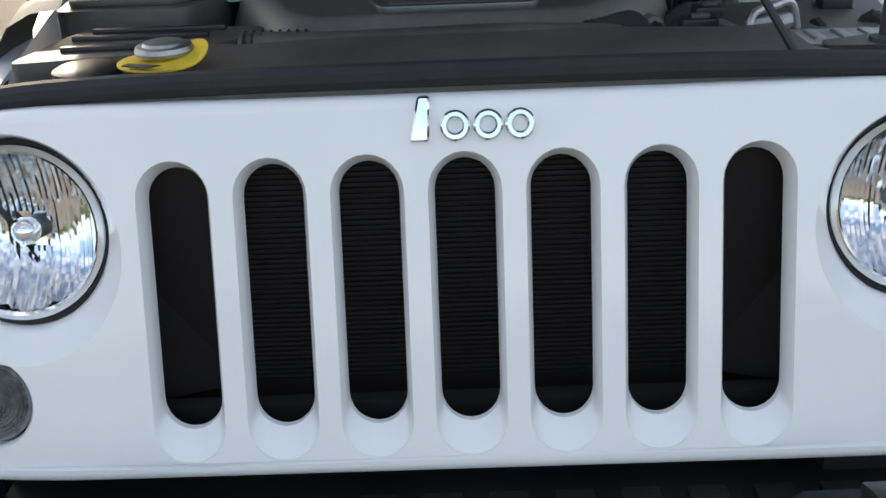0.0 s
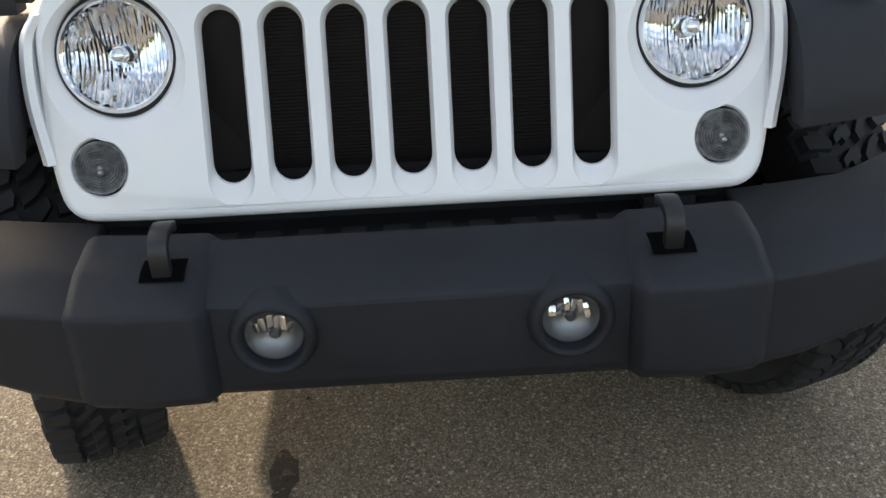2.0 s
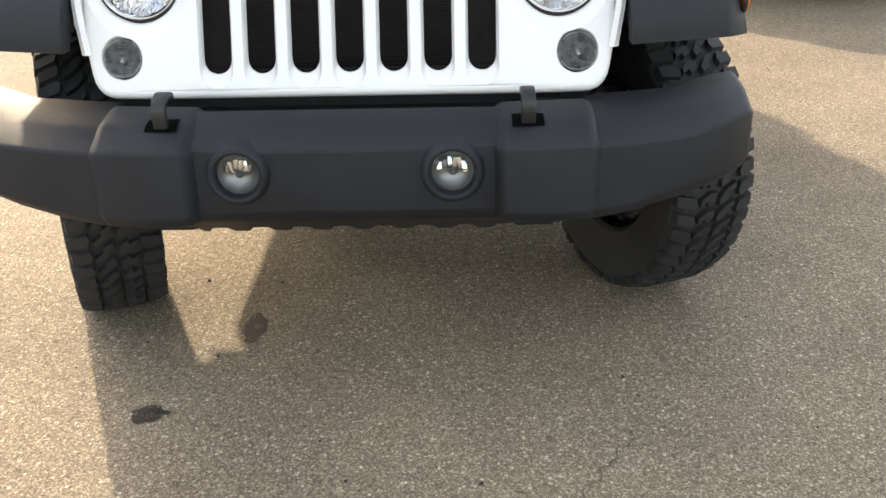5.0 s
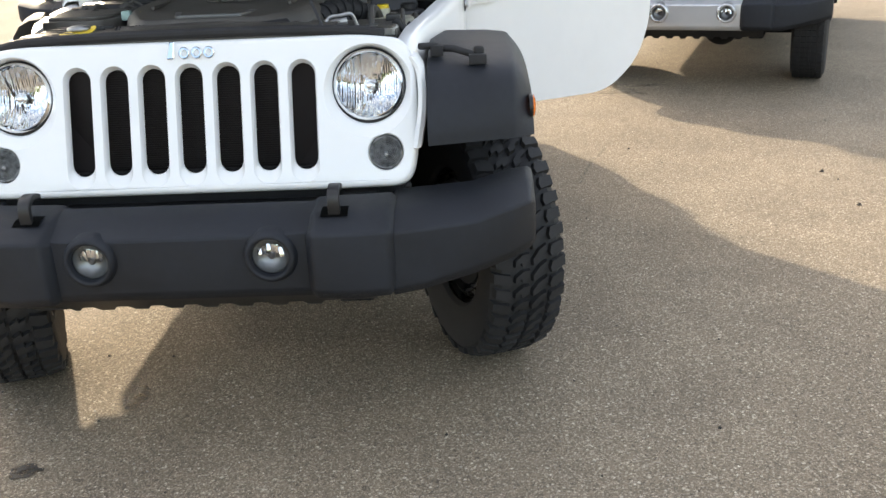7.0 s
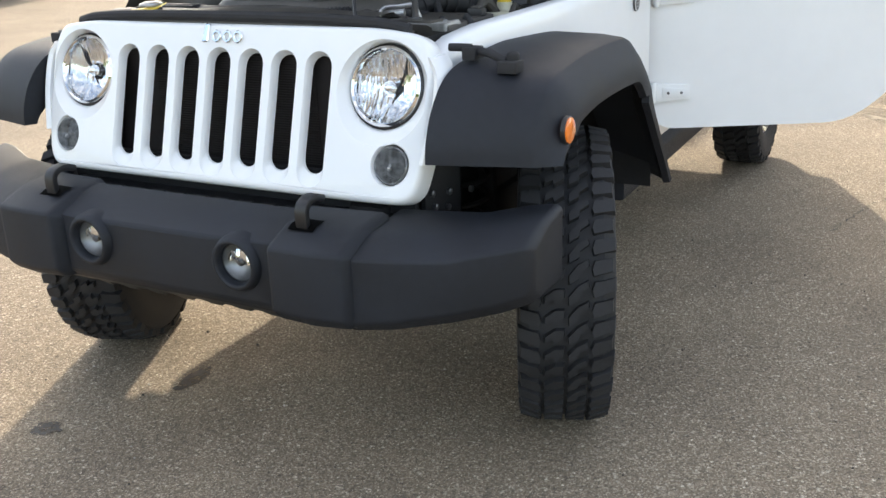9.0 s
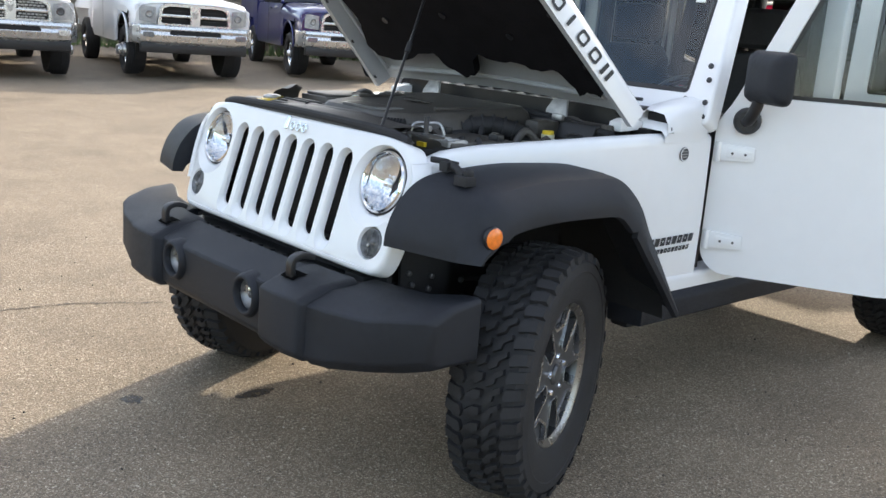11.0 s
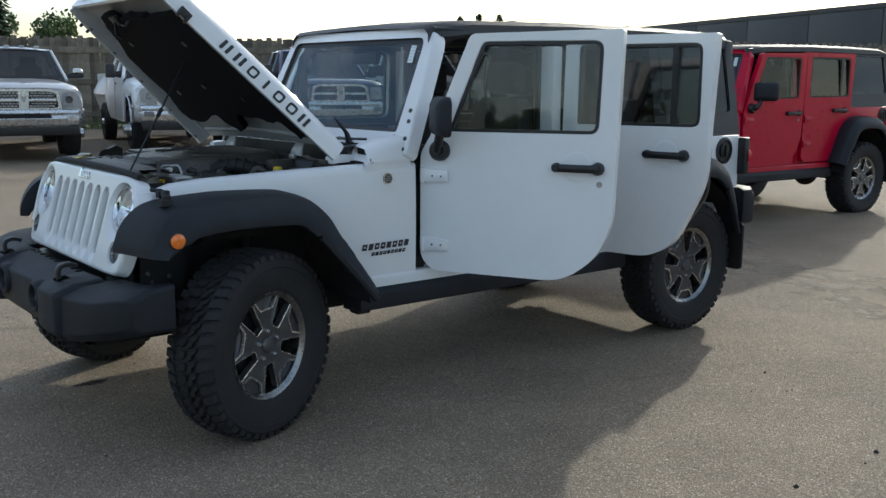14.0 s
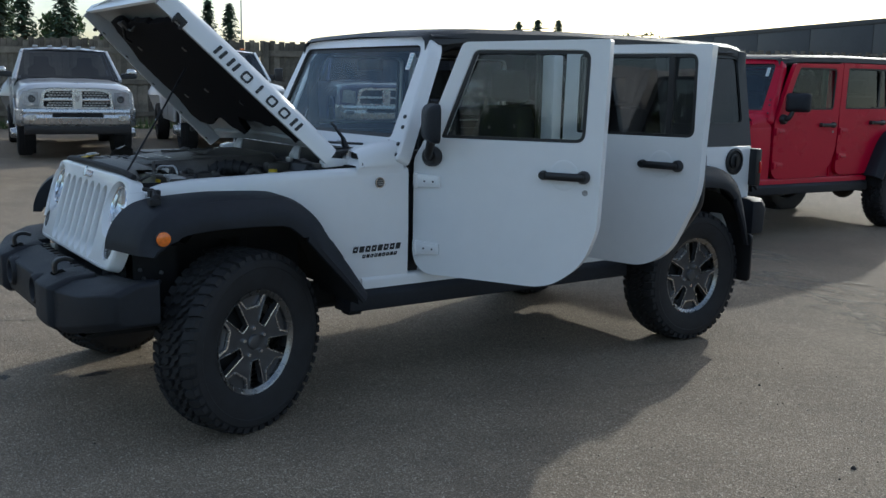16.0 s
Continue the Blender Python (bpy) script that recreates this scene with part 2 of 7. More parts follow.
def grow(ring, d):
    """Moves a closed outline outwards by d."""
    n, out = len(ring), []
    area = sum(ring[i][0] * ring[(i + 1) % n][1] - ring[(i + 1) % n][0] * ring[i][1] for i in range(n))
    for i in range(n):
        a, b = Vector(ring[i - 1]), Vector(ring[(i + 1) % n])
        t = (b - a).normalized()
        k = 1 if area > 0 else -1
        out.append((ring[i][0] + k * d * t.y, ring[i][1] - k * d * t.x))
    return out


def frame_bar(outer, inner, axis, a, b):
    """A frame between two outlines of the same count, pulled along axis."""
    o = [i for i in range(3) if i != axis]

    def v(p, h):
        c = [0, 0, 0]
        c[o[0]], c[o[1]], c[axis] = p[0], p[1], h
        return tuple(c)

    rows = [[v(p, a) for p in outer], [v(p, b) for p in outer], [v(p, b) for p in inner], [v(p, a) for p in inner]]
    return loft(rows + rows[:1], True)


# ---------------------------------------------------------------- ground
def ground_z(x, y):
    """The yard rises gently towards the row of trucks and the fence."""
    t = min(1.0, max(0.0, (y - 3.7) / 1.8))
    u = min(1.0, max(0.0, (y - 0.3) / 2.2))
    return 0.0085 * max(0.0, -x - 1.2) - 0.016 * (1 - u) + 0.065 * t * t * (3 - 2 * t) + 0.012 * max(0.0, y - 5.5)


# ---------------------------------------------------------------- wheels
CACHE = {}


def tyre_mesh(r, w, lugged):
    key = ("tyre", r, w, lugged)
    if key in CACHE:
        return CACHE[key]
    h = w / 2
    d = 0.016 if lugged else 0.006
    prof = [(0.232, -h * 0.72), (0.243, -h * 0.84), (r * 0.72, -h * 0.97), (r * 0.82, -h), (r * 0.90, -h * 0.97), (r - d - 0.014, -h * 0.88), (r - d, -h * 0.74), (r - d, 0),
            (r - d, h * 0.74), (r - d - 0.014, h * 0.88), (r * 0.90, h * 0.97), (r * 0.83, h), (r * 0.82, h * 0.975), (r * 0.72, h * 0.97), (0.255, h * 0.86), (0.248, h * 0.84), (0.232, h * 0.70)]
    bm = lathe(prof, (0, 0, 0), "x", 64, caps=False)
    n = 50 if lugged else 60

    def lug(poly, a0, top, base):
        """A block on the tread: poly in (angle, lateral)."""
        lo, hi = [], []
        cx, cl = sum(p[0] for p in poly) / len(poly), sum(p[1] for p in poly) / len(poly)
        for a, l in poly:
            for ring, rad, k in ((lo, base, 1.0), (hi, top, 0.88)):
                aa, ll = cx + (a - cx) * k + a0, cl + (l - cl) * k
                aa += ll * 1.5 if lugged and abs(cl) < h * 0.48 else abs(ll) * 0.5 * (1 if lugged else 0)
                rr = rad - max(0, abs(ll) - h * 0.80) * 0.75
                ring.append(bm.verts.new((ll, rr * math.sin(aa), rr * math.cos(aa))))
        m = len(poly)
        fs = [bm.faces.new(hi)] + [bm.faces.new((lo[i], lo[(i + 1) % m], hi[(i + 1) % m], hi[i])) for i in range(m)]
        bmesh.ops.recalc_face_normals(bm, faces=fs)

    st = 2 * math.pi / n
    if lugged:
        for i in range(n):
            for s in (-1, 1):
                o = i * st + (0.5 * st if s > 0 else 0)
                a, lw = st, h
                hook = [(-0.36 * a, s * 0.03 * lw), (0.10 * a, s * 0.02 * lw), (0.38 * a, s * 0.22 * lw), (0.34 * a, s * 0.44 * lw), (-0.02 * a, s * 0.46 * lw), (-0.06 * a, s * 0.27 * lw), (-0.38 * a, s * 0.24 * lw)]
                lug(hook, o, r, r - d - 0.003)
                big = i % 2 == 0
                sh = [(-0.40 * a, s * 0.52 * lw), (-0.05 * a, s * 0.48 * lw), (0.38 * a, s * 0.54 * lw), (0.36 * a, s * (0.99 if big else 0.94) * lw), (-0.34 * a, s * (0.99 if big else 0.94) * lw)]
                lug(sh, o + 0.25 * st, r, r - d - 0.004)
    else:
        for i in range(n):
            for l0, l1 in ((-0.85, -0.52), (-0.44, -0.16), (-0.10, 0.10), (0.16, 0.44), (0.52, 0.85)):
                lug([(-0.42 * st, l0 * h), (0.42 * st, l0 * h), (0.42 * st, l1 * h), (-0.42 * st, l1 * h)], i * st, r, r - d - 0.002)
    me = bpy.data.meshes.new("tyre")
    bm.to_mesh(me)
    bm.free()
    me.materials.append(RUBBER)
    me.polygons.foreach_set("use_smooth", [True] * len(me.polygons))
    me.set_sharp_from_angle(angle=radians(30))
    CACHE[key] = me
    return me


def cached(key, bm_maker, mat, angle=30):
    if key not in CACHE:
        bm = bm_maker()
        me = bpy.data.meshes.new(key[0])
        bm.to_mesh(me)
        bm.free()
        me.materials.append(mat)
        me.polygons.foreach_set("use_smooth", [True] * len(me.polygons))
        me.set_sharp_from_angle(angle=radians(angle))
        CACHE[key] = me
    return CACHE[key]


def turned(ring, deg):
    c, s = math.cos(radians(deg)), math.sin(radians(deg))
    return [(y * c + z * s, z * c - y * s) for y, z in ring]


POCKET = rounded([(-0.020, 0.083), (-0.043, 0.207), (0.043, 0.207), (0.020, 0.083)], [0.005, 0.008, 0.008, 0.005], 3)
NOTCH = rounded([(-0.035, 0.157), (-0.068, 0.199), (-0.024, 0.209), (0.024, 0.209), (0.068, 0.199), (0.035, 0.157)], [0.006, 0.004, 0.01, 0.01, 0.004, 0.006], 3)


def rim_face_bm():
    """The painted face: five long pockets and five notches at the lip, with walls behind them."""
    holes = [turned(POCKET, 72 * i) for i in range(5)] + [turned(NOTCH, 72 * i + 36) for i in range(5)]
    dish = lambda y, z: 0.060 - 0.014 * max(0.0, 1 - math.hypot(y, z) / 0.12)
    bm = plate([(0.216 * math.sin(2 * math.pi * i / 60), 0.216 * math.cos(2 * math.pi * i / 60)) for i in range(60)], holes, lambda y, z: Vector((dish(y, z), y, z)))
    facing(bm, (1, 0, 0))
    for k, h in enumerate(holes):
        loft([[(dish(y, z), y, z) for y, z in h], [(0.030 if k < 5 else 0.044, y * 0.99, z * 0.99) for y, z in h]], True, False, bm)
    return bm


def edge_bm(ring, wide):
    """A bright machined edge round a pocket."""
    big = grow(ring, wide)
    return loft([[(x, y, z) for y, z in r] for r, x in ((big, 0.058), (big, 0.0635), (ring, 0.0625), (ring, 0.050))], True)


def notch_floor_bm():
    return facing(plate(NOTCH, [], lambda y, z: Vector((0.046, y, z))), (1, 0, 0))


def wheel(parent, x, y, z, side, r=0.402, w=0.250, lugged=True, steer=0.0, fancy=True, spin=0.0, bright=False):
    """A wheel: brake drum with tyre and rim; the outer face looks along side * x."""
    at = pose(x, y, z, spin, 0, steer if side > 0 else steer + 180)
    base = cached(("wheel", 1), lambda: lathe([(0.17, -0.07), (0.17, 0.0), (0.14, 0.015), (0.06, 0.018)], (0, 0, 0), "x", 32), DARK)
    hub = share("wheel", base, parent, "", at)
    share("tyre", tyre_mesh(r, w, lugged), hub)
    rimkey = ("rim", bright)
    rim = cached(rimkey, lambda: lathe([(0.195, -0.10), (0.214, -0.09), (0.208, 0.0), (0.214, 0.05), (0.216, 0.063), (0.222, 0.066), (0.232, 0.076), (0.239, 0.078), (0.241, 0.072), (0.234, 0.060), (0.234, -0.10)], (0, 0, 0), "x", 64, caps=False), WHEEL_LIP if not bright else CHROME)
    share("rim", rim, hub, "machined alloy rim", pose(0.020 if fancy else 0.0, 0, 0))
    if fancy:
        out = pose(0.020, 0, 0) @ Matrix.Diagonal((1, 1.06, 1.06, 1))
        share("rim_face", cached(("rim_face",), rim_face_bm, GUNMETAL), hub, "dark grey painted five-spoke wheel face", out)
        pe, ne, fl = cached(("pocket_edge",), lambda: edge_bm(POCKET, 0.0042), ALLOY), cached(("notch_edge",), lambda: edge_bm(NOTCH, 0.0085), ALLOY), cached(("notch_floor",), notch_floor_bm, GUNMETAL)
        nut = cached(("lug_nut",), lambda: lathe([(0.011, 0.045), (0.011, 0.062), (0.008, 0.068)], (0, 0, 0.060), "x", 8), CHROME)
        cap = cached(("centre_cap",), lambda: lathe([(0.034, 0.04), (0.034, 0.060), (0.029, 0.068), (0.018, 0.071)], (0, 0, 0), "x", 28), GUNMETAL)
        for i in range(5):
            q = out @ pose(0, 0, 0, -72 * i)
            share("pocket_edge", pe, hub, "", q)
            q = q @ pose(0, 0, 0, -36)
            share("notch_edge", ne, hub, "", q)
            share("notch_floor", fl, hub, "", q)
            share("lug_nut", nut, hub, "", q)
        share("centre_cap", cap, hub, "", out)
    else:
        sp = cached(("spoke", "plain", bright), lambda: loft([[(xx - 0.03, -ww, rr), (xx, -ww * 0.8, rr), (xx, ww * 0.8, rr), (xx - 0.03, ww, rr)] for rr, ww, xx in ((0.03, 0.03, 0.07), (0.10, 0.022, 0.06), (0.212, 0.034, 0.06))], True, True), CHROME if bright else ALLOY)
        for i in range(8 if bright else 5):
            share("spoke", sp, hub, "", pose(0, 0, 0, (45 if bright else 72) * i))
        share("centre_cap", cached(("centre_cap", "plain", bright), lambda: lathe([(0.07, 0.03), (0.07, 0.085 if not bright else 0.11), (0.045, 0.10 if not bright else 0.15)], (0, 0, 0), "x", 24), CHROME if bright else ALLOY), hub)
    return hub


# ---------------------------------------------------------------- the off-road car
LEAN = 0.30
BACK = 0.037      # the body stands this far behind its grille


def grille_place(x, v, d=0.0):
    """The leaning grille plane: x across, v the height, d outwards."""
    bow = 0.10 * max(0.0, abs(x) - 0.42) ** 2 * 4
    return Vector((x, -0.545 + LEAN * (v - 0.76) - d * 0.958 + bow, v + d * 0.287))


def ringloft(rings, place, closed=True):
    """Skins outlines that lie at given depths: [(outline, depth), ...]."""
    return loft([[place(x, v, d) for x, v in ring] for ring, d in rings], closed)


def grille(car, paint, detail):
    out = rounded([(-0.60, 1.115), (-0.632, 1.05), (-0.632, 0.83), (-0.61, 0.725), (0.61, 0.725), (0.632, 0.83), (0.632, 1.05), (0.60, 1.115), (0.48, 1.132), (-0.48, 1.132)], [0.05, 0.05, 0.1, 0.10, 0.10, 0.1, 0.05, 0.05, 0.1, 0.1], 6)
    out = grow(out, -0.016)
    # more points on the straight runs, so that the face can bow
    dense = []
    for i, p in enumerate(out):
        q = out[(i + 1) % len(out)]
        k = max(1, int((Vector(q) - Vector(p)).length / 0.05))
        dense += [tuple(Vector(p).lerp(Vector(q), j / k)) for j in range(k)]
    slots = [(i - 3) * 0.1053 for i in range(7)]
    outer = [stadium(c, 0.745, 1.071, 0.0400, 12) for c in slots]
    holes = list(outer)
    for s in (-1, 1):
        holes += [circle(s * 0.499, 0.981, 0.1235, 56), circle(s * 0.541, 0.816, 0.051, 40)]
    bm = plate(dense, holes, lambda x, v: grille_place(x, v))
    rings = [(dense, 0.0), (grow(dense, 0.004), -0.0004), (grow(dense, 0.008), -0.0016), (grow(dense, 0.013), -0.006), (grow(dense, 0.016), -0.016), (grow(dense, 0.016), -0.06)]
    bm2 = ringloft(rings, grille_place)
    face = part("grille", bm, paint, car, "body-coloured seven-slot grille")
    part("grille_edge", bm2, paint, face, angle=60)
    for c, o in zip(slots, outer):
        mid = stadium(c, 0.758, 1.068, 0.0365, 12)
        inn = stadium(c, 0.778, 1.065, 0.0335, 12)
        inn2 = stadium(c, 0.780, 1.063, 0.0330, 12)
        part("slot", ringloft([(o, 0.0), (grow(o, -0.001), -0.002), (mid, -0.008), (inn, -0.0190), (inn2, -0.026)], grille_place), paint, face, angle=26)
    # dark insert with the radiator's fins behind the slots
    fin = bmesh.new()
    box((0, -0.40, 0.90), (0.80, 0.02, 0.42), fin)
    part("radiator", fin, CORE, face, "black radiator core")
    bm = bmesh.new()
    k = 0
    while k < 46:
        z = 0.765 + k * 0.0066
        box((0, -0.412, z), (0.54, 0.006, 0.0022), bm)
        k += 1
    part("radiator_core", bm, CORE, face)
    part("lower_baffle", box((0, -0.465, 0.695), (1.16, 0.02, 0.15)), DARK, face)
    for s in (-1, 1):
        part("radiator_baffle", loft([[(s * 0.25, -0.40, 0.76), (s * 0.25, -0.34, 1.07)], [(s * 0.40, -0.45, 0.76), (s * 0.40, -0.38, 1.07)]]), CORE, face)
    for s in (-1, 1):
        bowl = [(circle(s * 0.499, 0.981, 0.1235, 56), 0.0), (circle(s * 0.499, 0.982, 0.1212, 56), -0.0028), (circle(s * 0.498, 0.994, 0.1065, 56), -0.014), (circle(s * 0.498, 0.998, 0.102, 56), -0.024), (circle(s * 0.498, 0.998, 0.101, 56), -0.06)]
        part("headlight_bowl", ringloft(bowl, grille_place), paint, face, angle=60)
        hl = headlight(car, s * 0.498, 0.998)
        sg = [(circle(s * 0.541, 0.816, 0.051, 40), 0.0), (circle(s * 0.541, 0.816, 0.048, 40), -0.004), (circle(s * 0.541, 0.816, 0.047, 40), -0.03)]
        part("signal_bezel", ringloft(sg, grille_place), paint, face, angle=60)
        turn_signal(car, s * 0.541, 0.816)
    return face


def headlight(car, x, v):
    """A round lamp: bezel, faceted reflector, bulb shield and glass."""
    base = grille_place(x, v, -0.034)
    ax = Matrix(((1, 0, 0), (0, 0.2873, -0.958), (0, 0.958, 0.2873)))
    lamp = part("headlight", lathe([(0.100, -0.03), (0.100, 0.004), (0.098, 0.014), (0.092, 0.019), (0.0885, 0.015), (0.0885, 0.0)], base, ax, 56, caps=False), CHROME, car, "round headlight with chrome ring and fluted reflector")
    part("seal", lathe([(0.1045, -0.03), (0.1045, 0.006), (0.0995, 0.008)], base, ax, 48, caps=False), PLASTIC2, lamp)
    # fluted reflector: columns whose depth steps in and out
    bm = bmesh.new()
    n, m = 52, 26
    wob = random.Random(8)
    flute = [(1 if i % 2 else -1) * wob.uniform(0.0004, 0.0024) for i in range(n + 1)]
    grid = {}
    for i in range(n + 1):
        for j in range(m + 1):
            gx, gy = -1 + 2 * i / n, -1 + 2 * j / m
            rr = math.hypot(gx, gy)
            if rr > 1.03:
                continue
            k = min(1.0, 1 / max(rr, 1e-6)) if rr > 1 else 1
            gx2, gy2 = gx * k, gy * k
            depth = -0.036 * (1 - rr * rr) + flute[i] * (1 if rr > 0.30 else 0) * (1 if gy < 0.35 else 0.4) + 0.004 * math.sin(3.1 * gy + 2 * gx) + 0.0002 * math.sin(9 * gy + 1.7 * i)
            grid[i, j] = bm.verts.new(base + ax @ Vector((gx2 * 0.0885, gy2 * 0.0885, depth)))
    for i in range(n):
        for j in range(m):
            c = [grid.get(k) for k in ((i, j), (i + 1, j), (i + 1, j + 1), (i, j + 1))]
            c = [v for v in c if v]
            if len(c) >= 3:
                bm.faces.new(c)
    bmesh.ops.recalc_face_normals(bm, faces=bm.faces)
    part("reflector", bm, CHROME, lamp, "fluted mirror reflector", angle=12)
    part("bulb_shield", lathe([(0.013, -0.034), (0.012, -0.025), (0.010, -0.018)], base, ax, 24), PLASTIC2, lamp)
    bm = bmesh.new()
    bmesh.ops.create_uvsphere(bm, u_segments=20, v_segments=12, radius=0.0165, matrix=Matrix.Translation(base + ax @ Vector((0, 0, -0.012))))
    part("bulb_cap", bm, CHROME, lamp, angle=80)
    part("glass", facing(lathe([(0.0885, 0.006), (0.07, 0.012), (0.04, 0.017), (0.002, 0.019)], base, ax, 40, caps=False), (0, -1, 0)), LENS, lamp, angle=80)
    return lamp


def turn_signal(car, x, v):
    base = grille_place(x, v, -0.012)
    ax = Matrix(((1, 0, 0), (0, 0.2873, -0.958), (0, 0.958, 0.2873)))
    lamp = part("turn_signal", lathe([(0.0465, -0.02), (0.0465, 0.006), (0.043, 0.009), (0.040, 0.006)], base, ax, 40, caps=False), LENSGREY, car, "round smoked turn signal with ribbed lens")
    prof = [(0.041, 0.004)]
    for i in range(8):
        r = 0.039 - i * 0.0047
        prof += [(r, 0.0095 + 0.0006 * i), (r - 0.0023, 0.0055 + 0.0006 * i)]
    part("ribbed_lens", lathe(prof, base, ax, 40), LENSGREY, lamp, angle=20)
    c = base + ax @ Vector((0.002, -0.008, 0.014))
    bm = bmesh.new()
    bmesh.ops.create_uvsphere(bm, u_segments=12, v_segments=8, radius=0.006, matrix=Matrix.Translation(c))
    part("bulb", bm, STEEL, lamp)


def bumper(car, detail):
    """A black plastic bumper: middle beam, two towers with tow hooks, swept-back ends, fog lamps."""
    def prof(front, back, top, bottom, ch=0.075):
        return [(back, top), (front + ch + 0.01, top - ch * 0.17), (front, top - ch * 0.55 - 0.006), (front, bottom + 0.03), (front + 0.03, bottom), (back, bottom)]

    def skin(secs):
        return loft([[(x, y, z) for y, z in prof(*p)] for x, *p in secs], True, True)

    ring = prof(-0.752, -0.60, 0.711, 0.476)
    beam = bmesh.new()
    ends = [[(x, y, z) for y, z in ring] for x in (-0.36, 0.36)]
    loft([e[3:] + e[:3] for e in ends], False, False, beam)
    holes = [circle(s * 0.241, 0.605, 0.0485, 40) for s in (-1, 1)]
    plate([(-0.36, ring[3][1]), (0.36, ring[3][1]), (0.36, ring[2][1]), (-0.36, ring[2][1])], holes, lambda x, z: Vector((x, -0.752, z)), beam)
    bmesh.ops.remove_doubles(beam, verts=beam.verts, dist=0.0005)
    bmesh.ops.recalc_face_normals(beam, faces=beam.faces)
    mid = part("bumper", beam, PLASTIC, car, "textured black plastic front bumper", pose(0, -0.006, 0), bevel=0.016, seg=3, angle=50)
    for s in (-1, 1):
        part("bumper_tower", skin([(s * 0.335, -0.752, -0.585, 0.704, 0.484), (s * 0.358, -0.784, -0.58, 0.716, 0.480), (s * 0.46, -0.788, -0.58, 0.718, 0.478), (s * 0.552, -0.778, -0.57, 0.718, 0.480), (s * 0.570, -0.756, -0.57, 0.708, 0.490)]), PLASTIC, mid, bevel=0.012, seg=3, angle=50)
        part("bumper_end", skin([(s * 0.558, -0.755, -0.50, 0.706, 0.470), (s * 0.65, -0.740, -0.49, 0.709, 0.482), (s * 0.78, -0.706, -0.47, 0.713, 0.508), (s * 0.88, -0.662, -0.43, 0.732, 0.530), (s * 0.936, -0.618, -0.42, 0.738, 0.546), (s * 0.950, -0.594, -0.42, 0.728, 0.556)]), PLASTIC, mid, bevel=0.014, seg=3, angle=50)
        # no slot is cut: a near-black sheet carries its shade
        part("hook_pocket", facing(loft([[(s * 0.412 - 0.036, y, z), (s * 0.412 + 0.036, y, z)] for y, z in ((-0.722, 0.6985), (-0.703, 0.7075), (-0.668, 0.7108))]), (0, 0, 1)), PIT, mid, "near-black sheet for the shaded slot that the tow hook rises from")
        hook = curve_points([(s * 0.412, -0.704, 0.69), (s * 0.412, -0.708, 0.735), (s * 0.412, -0.697, 0.757), (s * 0.412, -0.664, 0.764), (s * 0.412, -0.630, 0.753)], 5)
        rows = []
        for i, p in enumerate(hook):
            d = (hook[min(i + 1, len(hook) - 1)] - hook[max(0, i - 1)]).normalized()
            nn = Vector((0, -d.z, d.y))
            rows.append([p + Vector((0.016, 0, 0)) + nn * 0.009, p + Vector((0.016, 0, 0)) - nn * 0.009, p - Vector((0.016, 0, 0)) - nn * 0.009, p - Vector((0.016, 0, 0)) + nn * 0.009])
        part("tow_hook", loft(rows, True, True), PLASTIC2, mid, "black steel tow hook", bevel=0.004)
        c = Vector((s * 0.241, -0.764, 0.605))
        q = Euler((radians(90), 0, 0)).to_matrix()
        part("fog_surround", lathe([(0.076, -0.04), (0.072, -0.010), (0.066, 0.003), (0.060, 0.008), (0.055, 0.007), (0.051, 0.0), (0.048, -0.030)], c, q, 44, caps=False), PLASTIC, mid, "moulded round fog lamp recess", angle=60)
        c = c + Vector((0, 0.019, 0))
        fog = part("fog_lamp", lathe([(0.0505, 0.0), (0.0490, 0.003), (0.0465, 0.0035), (0.0445, 0.000), (0.036, -0.010), (0.022, -0.018), (0.002, -0.0210)], c, q, 36, caps=False), SATIN, mid, "round clear fog lamp", angle=50)
        # the upper half of the reflector breaks into small bright facets
        rnd = random.Random(31 + s)
        for dx, w, h, z in ((-0.030, 0.012, 0.018, 0.010), (-0.018, 0.011, 0.030, 0.013), (-0.006, 0.010, 0.022, 0.020), (0.005, 0.010, 0.034, 0.012), (0.016, 0.010, 0.024, 0.016), (0.027, 0.011, 0.026, 0.008), (-0.004, 0.016, 0.010, 0.000)):
            tilt = pose(*(c + Vector((dx, 0.007 - abs(dx) * 0.12, z))), rnd.uniform(-22, 26), rnd.uniform(-8, 8), rnd.uniform(-24, 24))
            part("fog_facet", box((0, 0, 0), (w, 0.004, h)), CHROME, fog, at=tilt, bevel=0.001)
        part("fog_bulb", lathe([(0.010, -0.012), (0.010, -0.002), (0.006, 0.002)], c + Vector((0.001, 0, -0.002)), q, 16), GUNMETAL, fog)
        part("fog_glass", facing(lathe([(0.049, 0.005), (0.03, 0.010), (0.002, 0.012)], c, q, 32, caps=False), (0, -1, 0)), LENS, fog, angle=80)
    # lower valance with a toothed edge
    def lower(x, t):
        return (x, -0.742 + 0.147 * t, 0.515 - 0.117 * t)

    xs = [-0.50 + 0.0125 * i for i in range(81)]
    rows = [[lower(x, 0.0) for x in xs], [lower(x, 0.55) for x in xs]]
    tooth = [1.0 if (i % 8) < 4 and 10 <= i <= 70 else (0.83 if 10 <= i <= 70 else 0.80) for i in range(81)]
    rows.append([lower(x, k) for x, k in zip(xs, tooth)])
    rows.append([(x, y + 0.05, z + 0.004) for x, y, z in rows[-1]])
    rows.append([(x, -0.54, 0.50) for x in xs])
    part("valance", loft(rows), PLASTIC2, mid, "lower valance with a toothed edge", angle=20)
